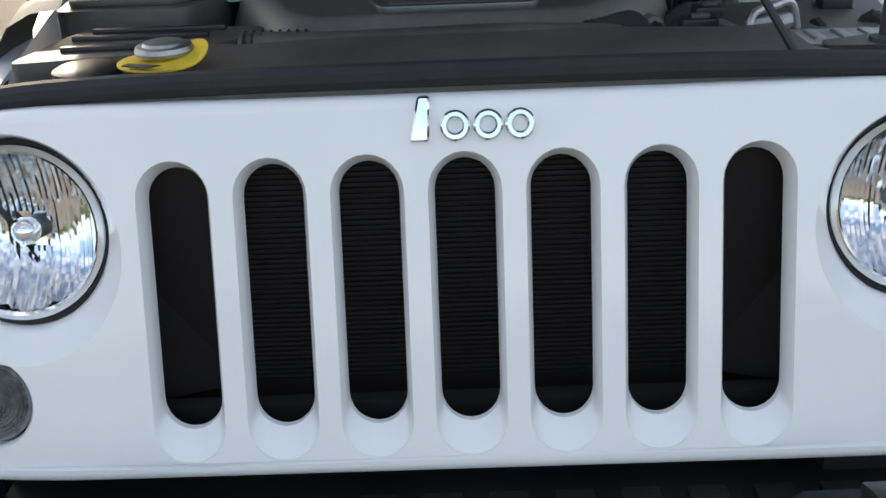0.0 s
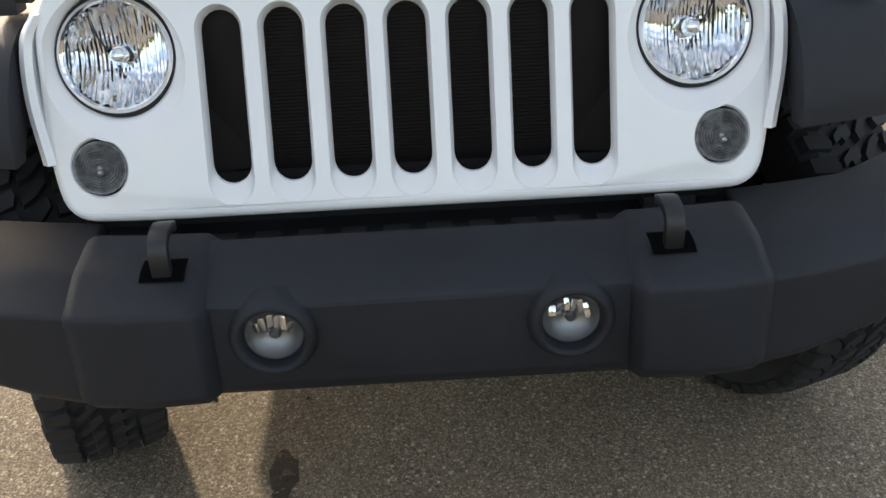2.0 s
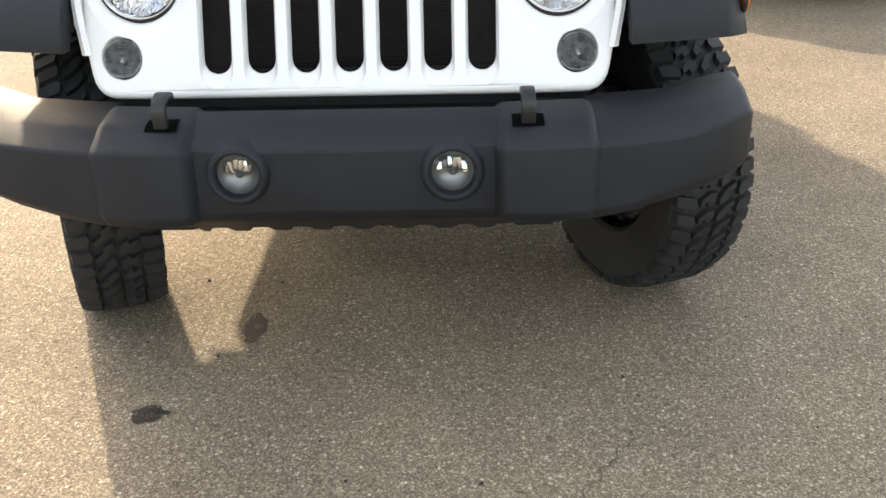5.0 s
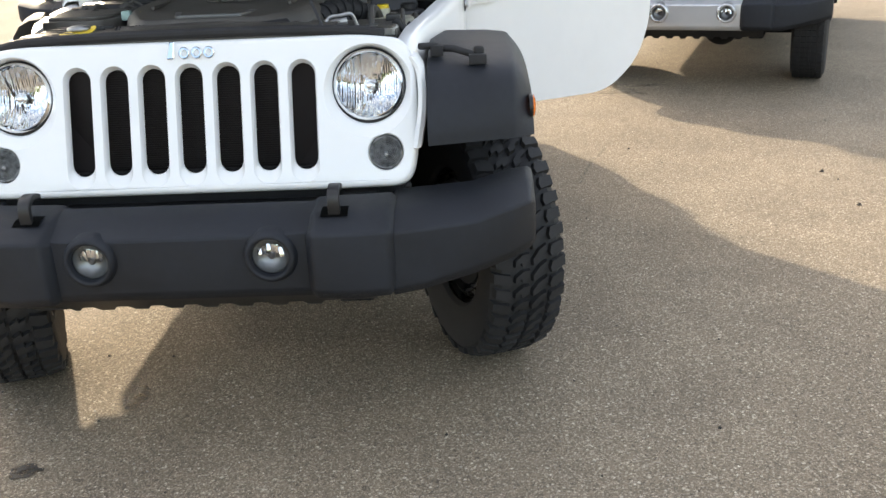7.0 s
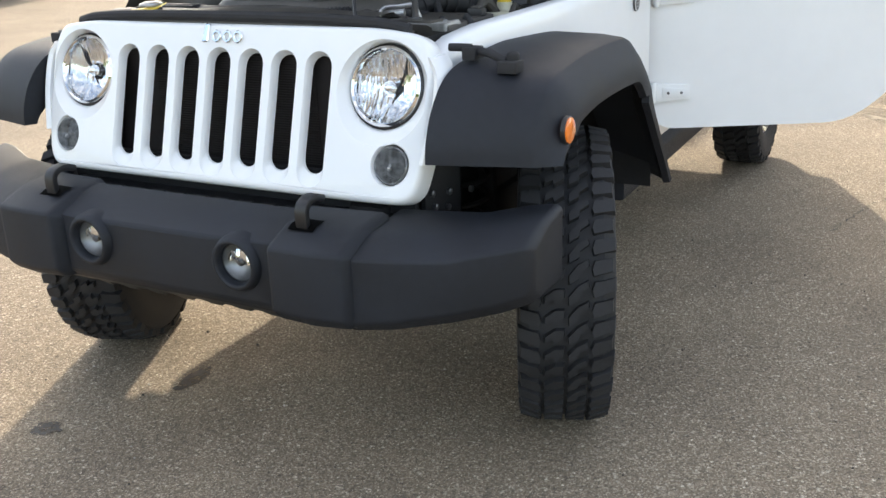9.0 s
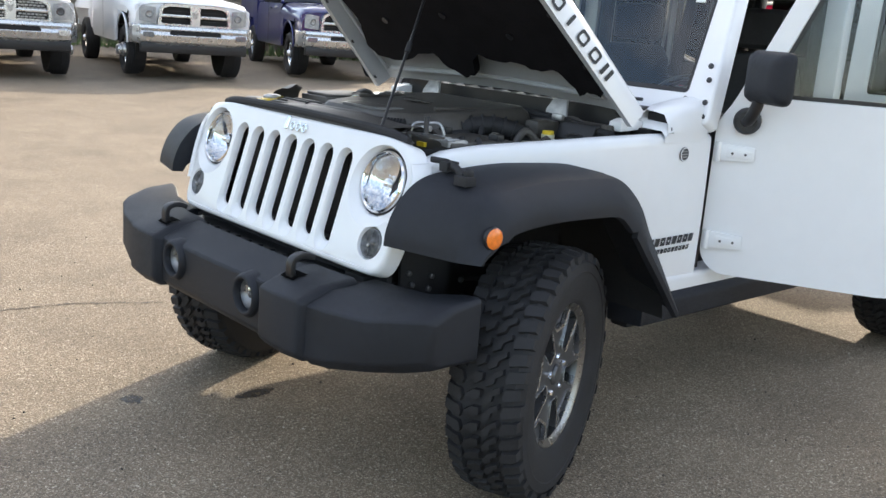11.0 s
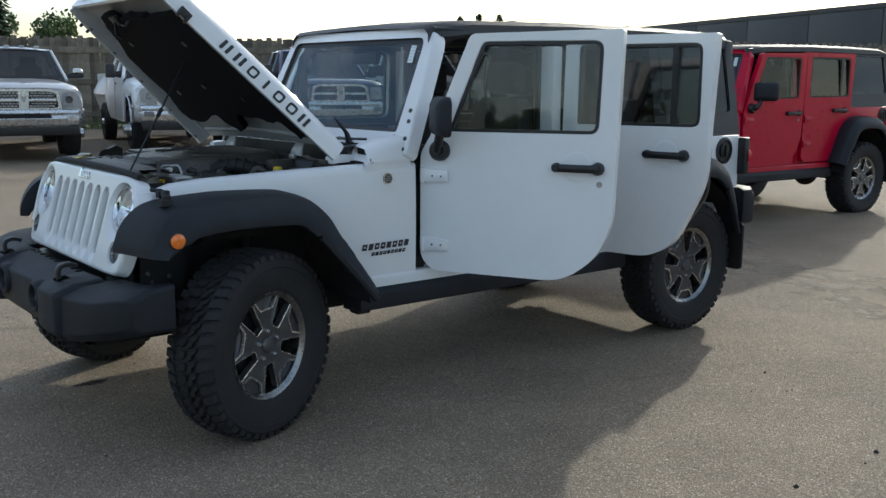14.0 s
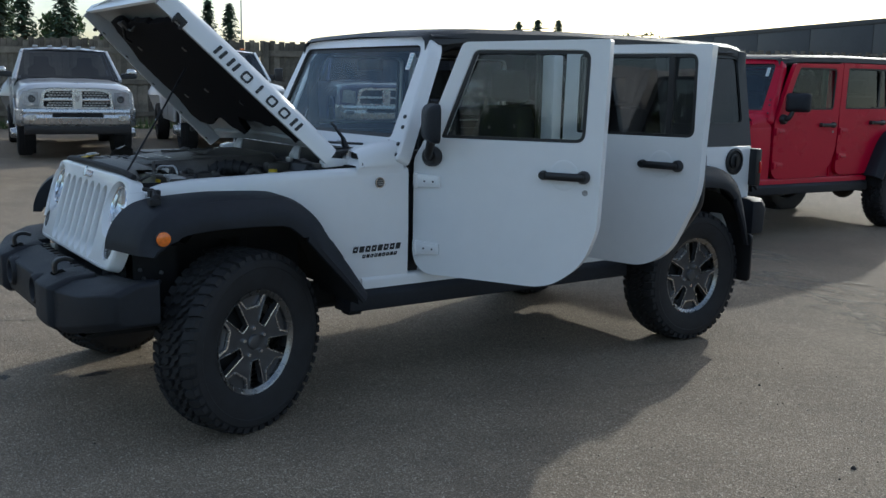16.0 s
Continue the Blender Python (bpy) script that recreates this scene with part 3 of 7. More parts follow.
    # ribbed tray between bumper and grille
    bm = box((0, -0.53, 0.664), (1.12, 0.25, 0.03))
    tray = part("bumper_tray", bm, PLASTIC2, mid, bevel=0.004)
    for i in range(14):
        part("tray_rib", box((-0.49 + i * 0.0755, -0.585, 0.684), (0.045, 0.09, 0.014)), PLASTIC2, tray, bevel=0.003)
    return mid


FLARE_F = [(-0.530, 0.838), (-0.524, 0.885), (-0.496, 0.950), (-0.440, 1.010), (-0.36, 1.039), (-0.19, 1.054), (0.08, 1.046), (0.17, 1.027), (0.235, 0.987), (0.30, 0.925), (0.36, 0.835), (0.46, 0.700), (0.558, 0.560)]
FLARE_R = [(2.37, 0.600), (2.44, 0.74), (2.51, 0.88), (2.58, 0.985), (2.67, 1.050), (2.80, 1.078), (2.95, 1.080), (3.10, 1.062), (3.21, 1.010), (3.29, 0.93), (3.35, 0.80), (3.39, 0.66), (3.40, 0.58)]


def flare(car, s, pts, centre, x_in, front):
    """A wide plastic wheel-arch flare: roof, rounded shoulder, outer face and inner return."""
    path = curve_points([(0, y, z) for y, z in pts], 4)
    rows = []
    n = len(path)
    for i, p in enumerate(path):
        d = (path[min(i + 1, n - 1)] - path[max(0, i - 1)]).normalized()
        inward = Vector((0, d.z, -d.y))
        if inward.dot(Vector((0, centre[0], centre[1])) - p) < 0:
            inward = -inward
        xi = x_in(p.y)
        t = i / (n - 1)
        band = 0.125 if 0.12 < t < 0.75 else 0.105
        if front and t <= 0.2:
            band = 0.05 + 0.075 * t / 0.2
        if t > 0.75:
            band = 0.125 - 0.06 * (t - 0.75) / 0.25
        k = min(1.0, band / 0.1)
        xo = 0.958
        sweep = float(np.interp(p.y, [-0.53, -0.36, -0.19], [-0.068, -0.055, 0.0])) if front else 0.0
        deep = 0.10 if front and p.y < -0.25 else 0.05
        rows.append([p + Vector((s * q, sweep * (xo - q) / (xo - xi), 0)) + inward * h for q, h in (
            (xi, -0.004), (xi + (xo - xi) * 0.55, 0.0), (xo - 0.062, 0.007 * k), (xo - 0.050, 0.012 * k), (xo - 0.022, 0.046 * k), (xo - 0.006, 0.072 * k), (xo, band * 0.80), (xo - 0.002, band), (xo - 0.022, band + 0.004), (xo - 0.034, band - 0.02 * k), (xo - 0.075, deep * k), (xi, (deep - 0.02) * k))])
    return part("wheel_arch_flare", loft(rows, True, True), PLASTIC, car, "wide textured black plastic wheel-arch flare", angle=27)


def door_poly(kind):
    if kind == "front":
        out = [(-0.03, 0.66), (0.03, 0.597), (0.69, 0.597), (0.85, 0.73), (0.905, 0.89), (0.918, 1.29), (0.931, 1.742), (0.222, 1.730), (0.02, 1.25), (-0.03, 1.17)]
        rad = [0.07, 0.06, 0.12, 0.1, 0.05, 0.02, 0.012, 0.03, 0.03, 0.03]
        win = [(0.108, 1.272), (0.835, 1.277), (0.848, 1.696), (0.280, 1.696)]
    else:
        out = [(-0.03, 0.66), (0.03, 0.615), (0.52, 0.615), (0.66, 0.70), (0.79, 0.97), (0.812, 1.06), (0.818, 1.29), (0.841, 1.752), (-0.02, 1.752), (-0.03, 1.29)]
        rad = [0.05, 0.05, 0.10, 0.08, 0.08, 0.05, 0.02, 0.012, 0.012, 0.02]
        win = [(0.055, 1.285), (0.770, 1.290), (0.768, 1.708), (0.06, 1.708)]
    return rounded(out, rad, 5), rounded(win, [0.02, 0.05, 0.05, 0.03], 5)


def door(car, kind, s, y, angle, paint, mirror=True):
    """A door with its window, hinges, handle, lock and mirror, turned about its hinges."""
    out, win = door_poly(kind)
    t = 0.055
    name = "front_door" if kind == "front" else "rear_door"
    state = "standing open" if angle else "closed"

    def P(x):
        return lambda u, z: Vector((s * x, u, z))

    bm = plate(out, [win], P(0.0))
    bmesh.ops.recalc_face_normals(bm, faces=bm.faces)
    plate(out, [win], P(-t), bm)
    loft([[(s * x, u, z) for u, z in r] for r, x in ((out, 0.0), (out, -t))], True, False, bm)
    loft([[(s * x, u, z) for u, z in r] for r, x in ((win, 0.0), (grow(win, -0.008), -0.012), (grow(win, -0.008), -t))], True, False, bm)
    ob = part(name, bm, paint, car, "%s %s" % ("painted steel door", state), pose(s * 0.785, y, 0, 0, 0, -s * angle) @ Matrix.Diagonal((1, 1.03 if kind == "front" else 1.0, 1.017, 1)), angle=25)
    if not angle:
        part("inner_frame", facing(plate(grow(out, -0.004), [win], P(-t - 0.004)), (-s, 0, 0)), PLASTIC2, ob, "dark inner door frame")
    seal = grow(win, -0.004)
    part("window_seal", frame_bar(seal, grow(win, -0.019), 0, s * -0.004, s * -0.022), PLASTIC2, ob)
    tint = TINT if kind == "front" else DOORTINT
    g = facing(plate(grow(win, -0.012), [], lambda u, z: Vector((s * (-0.010 - 0.055 * (z - 1.27)), u, z))), (s, 0, 0))
    part("window_glass", g, tint, ob)
    if kind == "rear":
        part("window_divider", box((s * -0.014, 0.618, 1.495), (0.012, 0.03, 0.40)), PLASTIC2, ob)
    # inner trim panel
    part("inner_trim", prism(rounded([(0.03, 0.68), (0.60 if kind != "front" else 0.68, 0.66), (0.80, 0.95), (0.80, 1.24), (0.04, 1.24)], 0.05), 0, s * -(t + 0.004), s * -(t + 0.045)), PLASTIC2, ob, "dark inner door trim", bevel=0.008)
    # hinges
    for z in ((1.062, 0.728) if kind == "front" else (1.062, 0.80)):
        b = prism(rounded([(-0.026, z - 0.031), (-0.026, z + 0.036), (0.118, z + 0.027), (0.118, z - 0.026)], 0.008), 0, s * 0.003, s * 0.016)
        hinge = part("hinge", b, paint, ob, bevel=0.003)
        bm = bmesh.new()
        prism(rounded([(0.020, z - 0.017), (0.020, z + 0.020), (0.106, z + 0.013), (0.106, z - 0.014)], 0.006), 0, s * 0.016, s * 0.020, bm)
        lathe([(0.011, -0.036), (0.011, 0.038)], (s * 0.012, -0.012, z), "z", 14, bm)
        part("hinge_knuckle", bm, paint, hinge, bevel=0.0015)
        for du in (0.040, 0.086):
            part("hinge_bolt", lathe([(0.005, 0), (0.005, 0.004)], (s * 0.019, du, z), Euler((0, radians(90 * s), 0)).to_matrix(), 8), GUNMETAL, hinge)
    # handle over a round dish
    u0, u1, zh = (0.632, 0.862, 1.128) if kind == "front" else (0.475, 0.718, 1.150)
    uc = (u0 + u1) / 2 - 0.005
    q = Euler((0, radians(90 * s), 0)).to_matrix()
    part("handle_dish", lathe([(0.070, 0.0015), (0.066, 0.003), (0.052, 0.0008), (0.002, 0.0005)], (0, uc, zh + 0.004), q, 40), paint, ob, angle=60)
    hb = curve_points([(0, u0 + 0.012, 0), (0.024, u0 + 0.03, 0), (0.034, u0 + 0.07, 0), (0.036, uc + 0.05, 0), (0.030, u1 - 0.03, 0), (0.02, u1 - 0.005, 0)], 4)
    rows = [[Vector((s * (p.x + dx), p.y, zh + dz)) for dx, dz in ((-0.006, -0.016), (0.004, -0.018), (0.010, -0.008), (0.010, 0.008), (0.004, 0.018), (-0.006, 0.016))] for p in hb]
    bm = loft(rows, True, True)
    for u, r in ((u0 + 0.014, 0.022), (u1 - 0.026, 0.030)):
        lathe([(r, 0.0), (r, 0.018), (r * 0.7, 0.036)], (0, u, zh), q, 18, bm)
    part("handle", bm, PLASTIC2, ob, "black door handle", angle=40)
    part("handle_button", lathe([(0.013, 0.03), (0.013, 0.040), (0.008, 0.042)], (0, u1 - 0.026, zh), q, 14), PLASTIC2, ob)
    if kind == "front":
        part("lock", lathe([(0.014, 0), (0.013, 0.003), (0.010, 0.0035), (0.004, 0.002)], (0, 0.844, 1.057), q, 20), STEEL, ob, "chrome key lock")
        if mirror:
            bm = bmesh.new()
            lathe([(0.050, 0.0), (0.048, 0.03), (0.036, 0.046)], (0, 0.075, 1.185), q, 24, bm)
            tube(curve_points([(s * 0.035, 0.075, 1.185), (s * 0.066, 0.082, 1.195), (s * 0.082, 0.098, 1.23), (s * 0.092, 0.110, 1.28)], 4), 0.022, 12, bm)
            part("mirror_arm", bm, PLASTIC2, ob, angle=50)
            rows = []
            def swung(a, d, z):
                """The mirror is folded towards its window."""
                c, k = math.cos(radians(36)), math.sin(radians(36))
                return Vector((s * (0.131 + a * c - d * k), 0.130 + a * k + d * c, z))

            for d, k in ((-0.042, 0.45), (-0.037, 0.68), (-0.023, 0.88), (0.0, 1.0), (0.016, 1.0), (0.023, 0.97)):
                ring = rounded([(-0.118 * k, -0.092 * k), (0.118 * k, -0.092 * k), (0.118 * k, 0.092 * k), (-0.118 * k, 0.092 * k)], 0.035 * k, 5)
                rows.append([swung(a, d, 1.350 + b) for a, b in ring])
            mir = part("door_mirror", loft(rows, True, True), PLASTIC, ob, "square black door mirror housing", angle=50)
            ring = rounded([(-0.105, -0.079), (0.105, -0.079), (0.105, 0.079), (-0.105, 0.079)], 0.03, 5)
            part("mirror_glass", plate(ring, [], lambda a, b: swung(a, 0.0265, 1.350 + b)), CHROME, ob)
    return ob


def hood(car, paint, angle, detail):
    """The hood in its own space: hinge line at the origin, the front edge towards -y, turned up by angle."""
    L = 1.065
    at = pose(0, 0.552, 1.208, -angle, 0, 0)

    def half(s):
        return 0.735 - 0.155 * s / L

    def crown(x, s):
        return 0.045 * (1 - (x / half(s)) ** 2) + 0.012 * math.sin(math.pi * s / L)

    def edge_drop(s):
        return 0.0 if s < L - 0.10 else -0.045 * ((s - L + 0.10) / 0.10) ** 2

    rows = []
    S = [0.042, 0.1, 0.25, 0.45, 0.65, 0.82, 0.90, 0.96, 1.01, 1.04, L]
    for s in S:
        h = half(s)
        row = [(-h, -s, -0.088), (-h - 0.004, -s, -0.03), (-h + 0.004, -s, -0.008)]
        for i in range(17):
            x = (-1 + 2 * i / 16) * (h - 0.02)
            row.append((x, -s - 0.02 * (1 - (x / h) ** 2) * (s / L), crown(x, s) + edge_drop(s)))
        row += [(h - 0.004, -s, -0.008), (h + 0.004, -s, -0.03), (h, -s, -0.088)]
        rows.append(row)
    ob = part("hood", loft(rows), paint, car, "raised painted steel hood" if angle else "painted steel hood", at, angle=40)
    if not detail:
        return ob
    # inner panel with a turned edge, its white greyed for shade, and the felt pad
    rows = []
    for s in S:
        h = half(s) - 0.012
        row = [(-h - 0.008, -s, -0.087), (-h + 0.012, -s, -0.087), (-h + 0.03, -s, -0.055)]
        row += [((-1 + 2 * i / 10) * (h - 0.04), -s, -0.032 + 0.7 * (crown((-1 + 2 * i / 10) * (h - 0.04), s) + edge_drop(s))) for i in range(11)]
        row += [(h - 0.03, -s, -0.055), (h - 0.012, -s, -0.087), (h + 0.008, -s, -0.087)]
        rows.append(row)
    part("inner_panel", loft(rows), INNER, ob, "white inner hood panel, greyed for shade", angle=40)
    part("front_lip", prism([(-0.60, -0.060), (0.60, -0.060), (0.60, -0.012), (0.30, 0.01), (-0.30, 0.01), (-0.60, -0.012)], 1, -L - 0.003, -L + 0.012), paint, ob)
    pts = [(-0.36, 0.975), (-0.20, 0.985), (-0.18, 0.955), (-0.04, 0.965), (0.12, 0.96), (0.16, 0.94), (0.40, 0.945), (0.585, 0.925), (0.61, 0.80), (0.632, 0.55), (0.655, 0.30), (0.63, 0.265), (0.565, 0.27), (0.53, 0.25), (0.50, 0.34), (0.45, 0.36), (0.38, 0.345), (0.30, 0.375), (0.20, 0.365), (0.106, 0.39), (0.06, 0.36), (0.0, 0.285), (-0.06, 0.27), (-0.13, 0.31), (-0.165, 0.37), (-0.27, 0.36), (-0.36, 0.32), (-0.47, 0.31), (-0.57, 0.325), (-0.60, 0.38), (-0.545, 0.46), (-0.525, 0.52), (-0.54, 0.60), (-0.53, 0.68), (-0.535, 0.74), (-0.48, 0.80), (-0.43, 0.86), (-0.405, 0.92)]
    pts = [(x, 0.95 - (0.95 - d) * 1.16) for x, d in pts]
    rough = random.Random(5)
    fine = []
    for i, p in enumerate(pts):
        q = pts[(i + 1) % len(pts)]
        for j in range(3):
            m = Vector(p).lerp(Vector(q), j / 3)
            fine.append((m.x + rough.uniform(-0.007, 0.007), m.y + rough.uniform(-0.007, 0.007)))
    pts = fine
    ring = pts
    bm = plate(ring, [], lambda x, s: Vector((x, -s, -0.064)))
    loft([[(x, -s, -0.064) for x, s in ring], [(x, -s, -0.03) for x, s in ring]], True, False, bm)
    part("insulation_pad", bm, PAD, ob, "black felt insulation pad with ragged edges", angle=30)
    # stiffening beads in the bare strip by the hinges
    for sg in (-1, 1):
        part("panel_bead", tube(curve_points([(sg * 0.62, -0.12, -0.040), (sg * 0.595, -0.45, -0.040), (sg * 0.545, -0.80, -0.038)], 6), 0.010, 8), INNER, ob)
    part("panel_bead", tube(curve_points([(-0.60, -0.115, -0.030), (0.0, -0.105, 0.0), (0.60, -0.115, -0.030)], 8), 0.011, 8), INNER, ob)
    # clips, striker, latch hooks and bump stops
    for x, s in ((-0.3, 0.8), (0.3, 0.78), (0.05, 0.5), (-0.33, 0.45), (0.35, 0.42)):
        part("pad_clip", lathe([(0.016, 0), (0.012, 0.006)], (x, -s, -0.070), "z", 12), PLASTIC2, ob)
    bm = box((-0.20, -0.955, -0.065), (0.07, 0.05, 0.02))
    tube([(-0.20, -0.955, -0.07), (-0.24, -0.90, -0.10), (-0.27, -0.86, -0.085)], 0.008, 8, bm)
    tube([(-0.17, -0.93, -0.07), (-0.10, -0.93, -0.085), (-0.06, -0.94, -0.06)], 0.006, 8, bm)
    part("latch_striker", bm, PLASTIC2, ob, bevel=0.003)
    for sx in (-1, 1):
        x = sx * half(0.95)
        bm = box((x + sx * 0.002, -0.95, -0.070), (0.016, 0.06, 0.035))
        box((x + sx * 0.008, -0.93, -0.085), (0.018, 0.014, 0.035), bm)
        box((x + sx * 0.008, -0.972, -0.085), (0.018, 0.014, 0.035), bm)
        part("hood_latch_bracket", bm, PLASTIC2, ob, "black hood catch bracket", bevel=0.004)
        for s in (0.10, 0.32, 0.55, 0.76, 0.93):
            part("panel_hole", lathe([(0.009, 0), (0.009, 0.003)], (sx * (half(s) - 0.035), -s, -0.084), "z", 10), DARK, ob)
        # seven plain dark marks of the model lettering along the side
        for i in range(7):
            s0 = 0.735 - i * 0.0775
            mark = rounded([(-s0 - 0.027, -0.074), (-s0 + 0.023, -0.074), (-s0 + 0.027, -0.026), (-s0 - 0.023, -0.026)], 0.014, 4)
            if i in (0, 1, 6):
                for du in (-0.017, 0.015):
                    bar = rounded([(-s0 + du - 0.011, -0.074), (-s0 + du + 0.005, -0.074), (-s0 + du + 0.011, -0.026), (-s0 + du - 0.005, -0.026)], 0.003, 2)
                    part("side_mark", plate(bar, [], lambda a, b: Vector((sx * (half(-a) + 0.0055), a, b))), DECAL, ob, "dark lettering mark")
                continue
            elif i == 3:
                mark, hole = rounded([(-s0 - 0.009, -0.074), (-s0 + 0.005, -0.074), (-s0 + 0.009, -0.026), (-s0 - 0.005, -0.026)], 0.003, 2), []
            else:
                hole = [rounded([(-s0 - 0.016, -0.064), (-s0 + 0.013, -0.064), (-s0 + 0.016, -0.037), (-s0 - 0.013, -0.037)], 0.008, 3)]
            part("side_mark", plate(mark, hole, lambda a, b: Vector((sx * (half(-a) + 0.0035 + 0.002), a, b))), DECAL, ob, "dark lettering mark")
    return ob


def body_half(y):
    return float(np.interp(y, [-0.50, -0.40, -0.2, 0.1, 0.4, 0.6, 0.9], [0.612, 0.628, 0.650, 0.700, 0.745, 0.762, 0.768]))


def body(car, paint, detail):
    """The tub: front fenders, cowl, sills, rear quarters, floor and bulkhead."""
    first = None
    for s in (-1, 1):
        rows = []
        for y in (-0.442, -0.405, -0.37, -0.33, -0.27, -0.2, -0.1, 0.0, 0.1, 0.2, 0.26, 0.31, 0.36, 0.41, 0.46, 0.51, 0.56, 0.60, 0.70, 0.80, 0.868):
            xb = body_half(y)
            zt = float(np.interp(y, [-0.405, -0.33, -0.22, 0.3, 0.6, 0.87], [1.072, 1.098, 1.110, 1.125, 1.128, 1.128]))
            zb = float(np.interp(y, [-0.475, -0.30, 0.16, 0.235, 0.30, 0.36, 0.46, 0.56, 0.60, 0.87], [0.86, 0.98, 1.0, 0.965, 0.905, 0.825, 0.69, 0.555, 0.535, 0.535]))
            rows.append([(s * (xb - 0.075), y, zt - 0.035), (s * (xb - 0.06), y, zt - 0.004), (s * (xb - 0.03), y, zt + 0.002), (s * (xb - 0.012), y, zt - 0.004), (s * (xb - 0.002), y, zt - 0.016), (s * xb, y, zt - 0.04), (s * (xb + 0.004), y, (zt + zb) / 2), (s * xb, y, zb), (s * (xb - 0.004), y, zb)])
        first = part("front_fender", loft(rows), paint, car, "painted front fender panel", angle=50)
        if detail:
            # headlight-side trim strip that runs down beside the grille
            strip = curve_points([(s * 0.624, -0.437 - BACK, 1.065), (s * 0.648, -0.450 - BACK, 1.02), (s * 0.650, -0.478 - BACK, 0.93), (s * 0.632, -0.512 - BACK, 0.822)], 5)
            rows = [[p + Vector((s * a, b, 0)) for a, b in ((-0.016, 0.0), (-0.004, -0.006), (0.007, 0.002), (0.010, 0.06), (-0.016, 0.06))] for p in strip]
            part("fender_strip", loft(rows, True, True), paint, first, angle=50)
        # door jamb post behind the fender, and sill
        part("door_pillar", box((s * 0.705, 0.910, 0.86), (0.05, 0.09, 0.62)), PLASTIC2, car, bevel=0.01)
        part("centre_pillar", box((s * 0.690, 1.865, 1.145), (0.10, 0.07, 1.11)), paint, car, bevel=0.015)
        part("sill", prism(rounded([(0.66, 0.48), (0.775, 0.48), (0.775, 0.60), (0.66, 0.60)], 0.02), 1, 0.60, 2.42) if s > 0 else prism(rounded([(-0.775, 0.48), (-0.66, 0.48), (-0.66, 0.60), (-0.775, 0.60)], 0.02), 1, 0.60, 2.42), paint, car)
        part("rock_rail", prism(rounded([(s * 0.64, 0.43), (s * 0.80, 0.44), (s * 0.80, 0.52), (s * 0.777, 0.545), (s * 0.64, 0.545)], 0.012), 1, 0.52, 2.42), PLASTIC, car, "black rocker guard", bevel=0.004)
        # rear quarter: side with a wheel cut-out
        out = [(2.66, 1.18), (2.66, 1.02), (2.56, 0.93), (2.44, 0.72), (2.36, 0.56), (2.42, 0.56), (2.52, 0.80), (2.66, 0.98), (2.85, 1.03), (3.06, 1.03), (3.22, 0.93), (3.32, 0.72), (3.36, 0.55), (3.545, 0.55), (3.56, 1.0), (3.555, 1.18)]
        part("rear_quarter", prism(out, 0, s * 0.66, s * 0.768), paint, car, "painted rear quarter panel", bevel=0.01)
        # quarter window post of the hardtop
        hp_ = [(2.70, 1.182), (3.555, 1.182), (3.545, 1.79), (2.70, 1.79)]
        wn_ = rounded([(2.80, 1.325), (3.475, 1.325), (3.465, 1.735), (2.80, 1.735)], 0.04, 5)
        rows = lambda ring, d: [(s * (0.765 - d - 0.10 * max(0, z - 1.182) / 0.6), y, z) for y, z in ring]
        bm = plate(hp_, [wn_], lambda y, z: Vector((s * (0.765 - 0.10 * max(0, z - 1.182) / 0.6), y, z)))
        loft([rows(wn_, 0.0), rows(grow(wn_, -0.006), 0.012)], True, False, bm)
        qp = part("hardtop_side", bm, HARDTOP, car, "dark grey hardtop side")
        part("quarter_glass", facing(plate(wn_, [], lambda y, z: Vector((s * (0.757 - 0.10 * max(0, z - 1.182) / 0.6), y, z))), (s, 0, 0)), PRIVACY, qp)
        part("window_band", loft([rows(grow(wn_, 0.012), -0.0005), rows(grow(wn_, 0.012), -0.005), rows(grow(wn_, -0.004), -0.005), rows(grow(wn_, -0.004), 0.004)], True), PLASTIC2, qp)
        # fuel filler, tail lamp, mud flap
        q = Euler((0, radians(90 * s), 0)).to_matrix()
        if s > 0:
            fuel = part("fuel_filler", lathe([(0.085, 0.0), (0.085, 0.006), (0.070, 0.010), (0.062, -0.010), (0.002, -0.012)], (0.770, 3.385, 1.085), q, 36), PLASTIC2, car, "round black fuel filler recess")
            part("fuel_cap", lathe([(0.045, -0.01), (0.045, 0.008), (0.03, 0.012)], (0.770, 3.385, 1.085), q, 24, box((0.785, 3.385, 1.085), (0.016, 0.012, 0.07))), PLASTIC2, fuel)
        tl = part("tail_lamp", box((s * 0.772, 3.572, 1.045), (0.10, 0.06, 0.24)), PLASTIC2, car, "black tail lamp housing with red lens", bevel=0.012)
        part("red_lens", box((s * 0.775, 3.605, 1.05), (0.075, 0.012, 0.19)), REDLENS, tl, bevel=0.006)
        bm = box((s * 0.824, 3.588, 1.045), (0.008, 0.022, 0.075))
        part("side_lens", bm, REDLENS, tl, bevel=0.004)
        part("mud_flap", prism(rounded([(s * 0.70, 0.335), (s * 0.955, 0.335), (s * 0.955, 0.64), (s * 0.70, 0.64)], 0.03), 1, 3.372, 3.392), PLASTIC2, car, "black rubber mud flap", bevel=0.004)
        flare(car, s, FLARE_F, (0.0, 0.4), lambda y: max(0.662, body_half(y) - 0.012), True)
        flare(car, s, FLARE_R, (2.946, 0.4), lambda y: 0.752, False)
        # wheel-house liners
        for yc, w in ((-0.02, 0.54), (2.946, 0.47)):
            rows = []
            for i in range(15):
                a = radians(8 + (122 if yc < 1 and detail else 165) * i / 14)
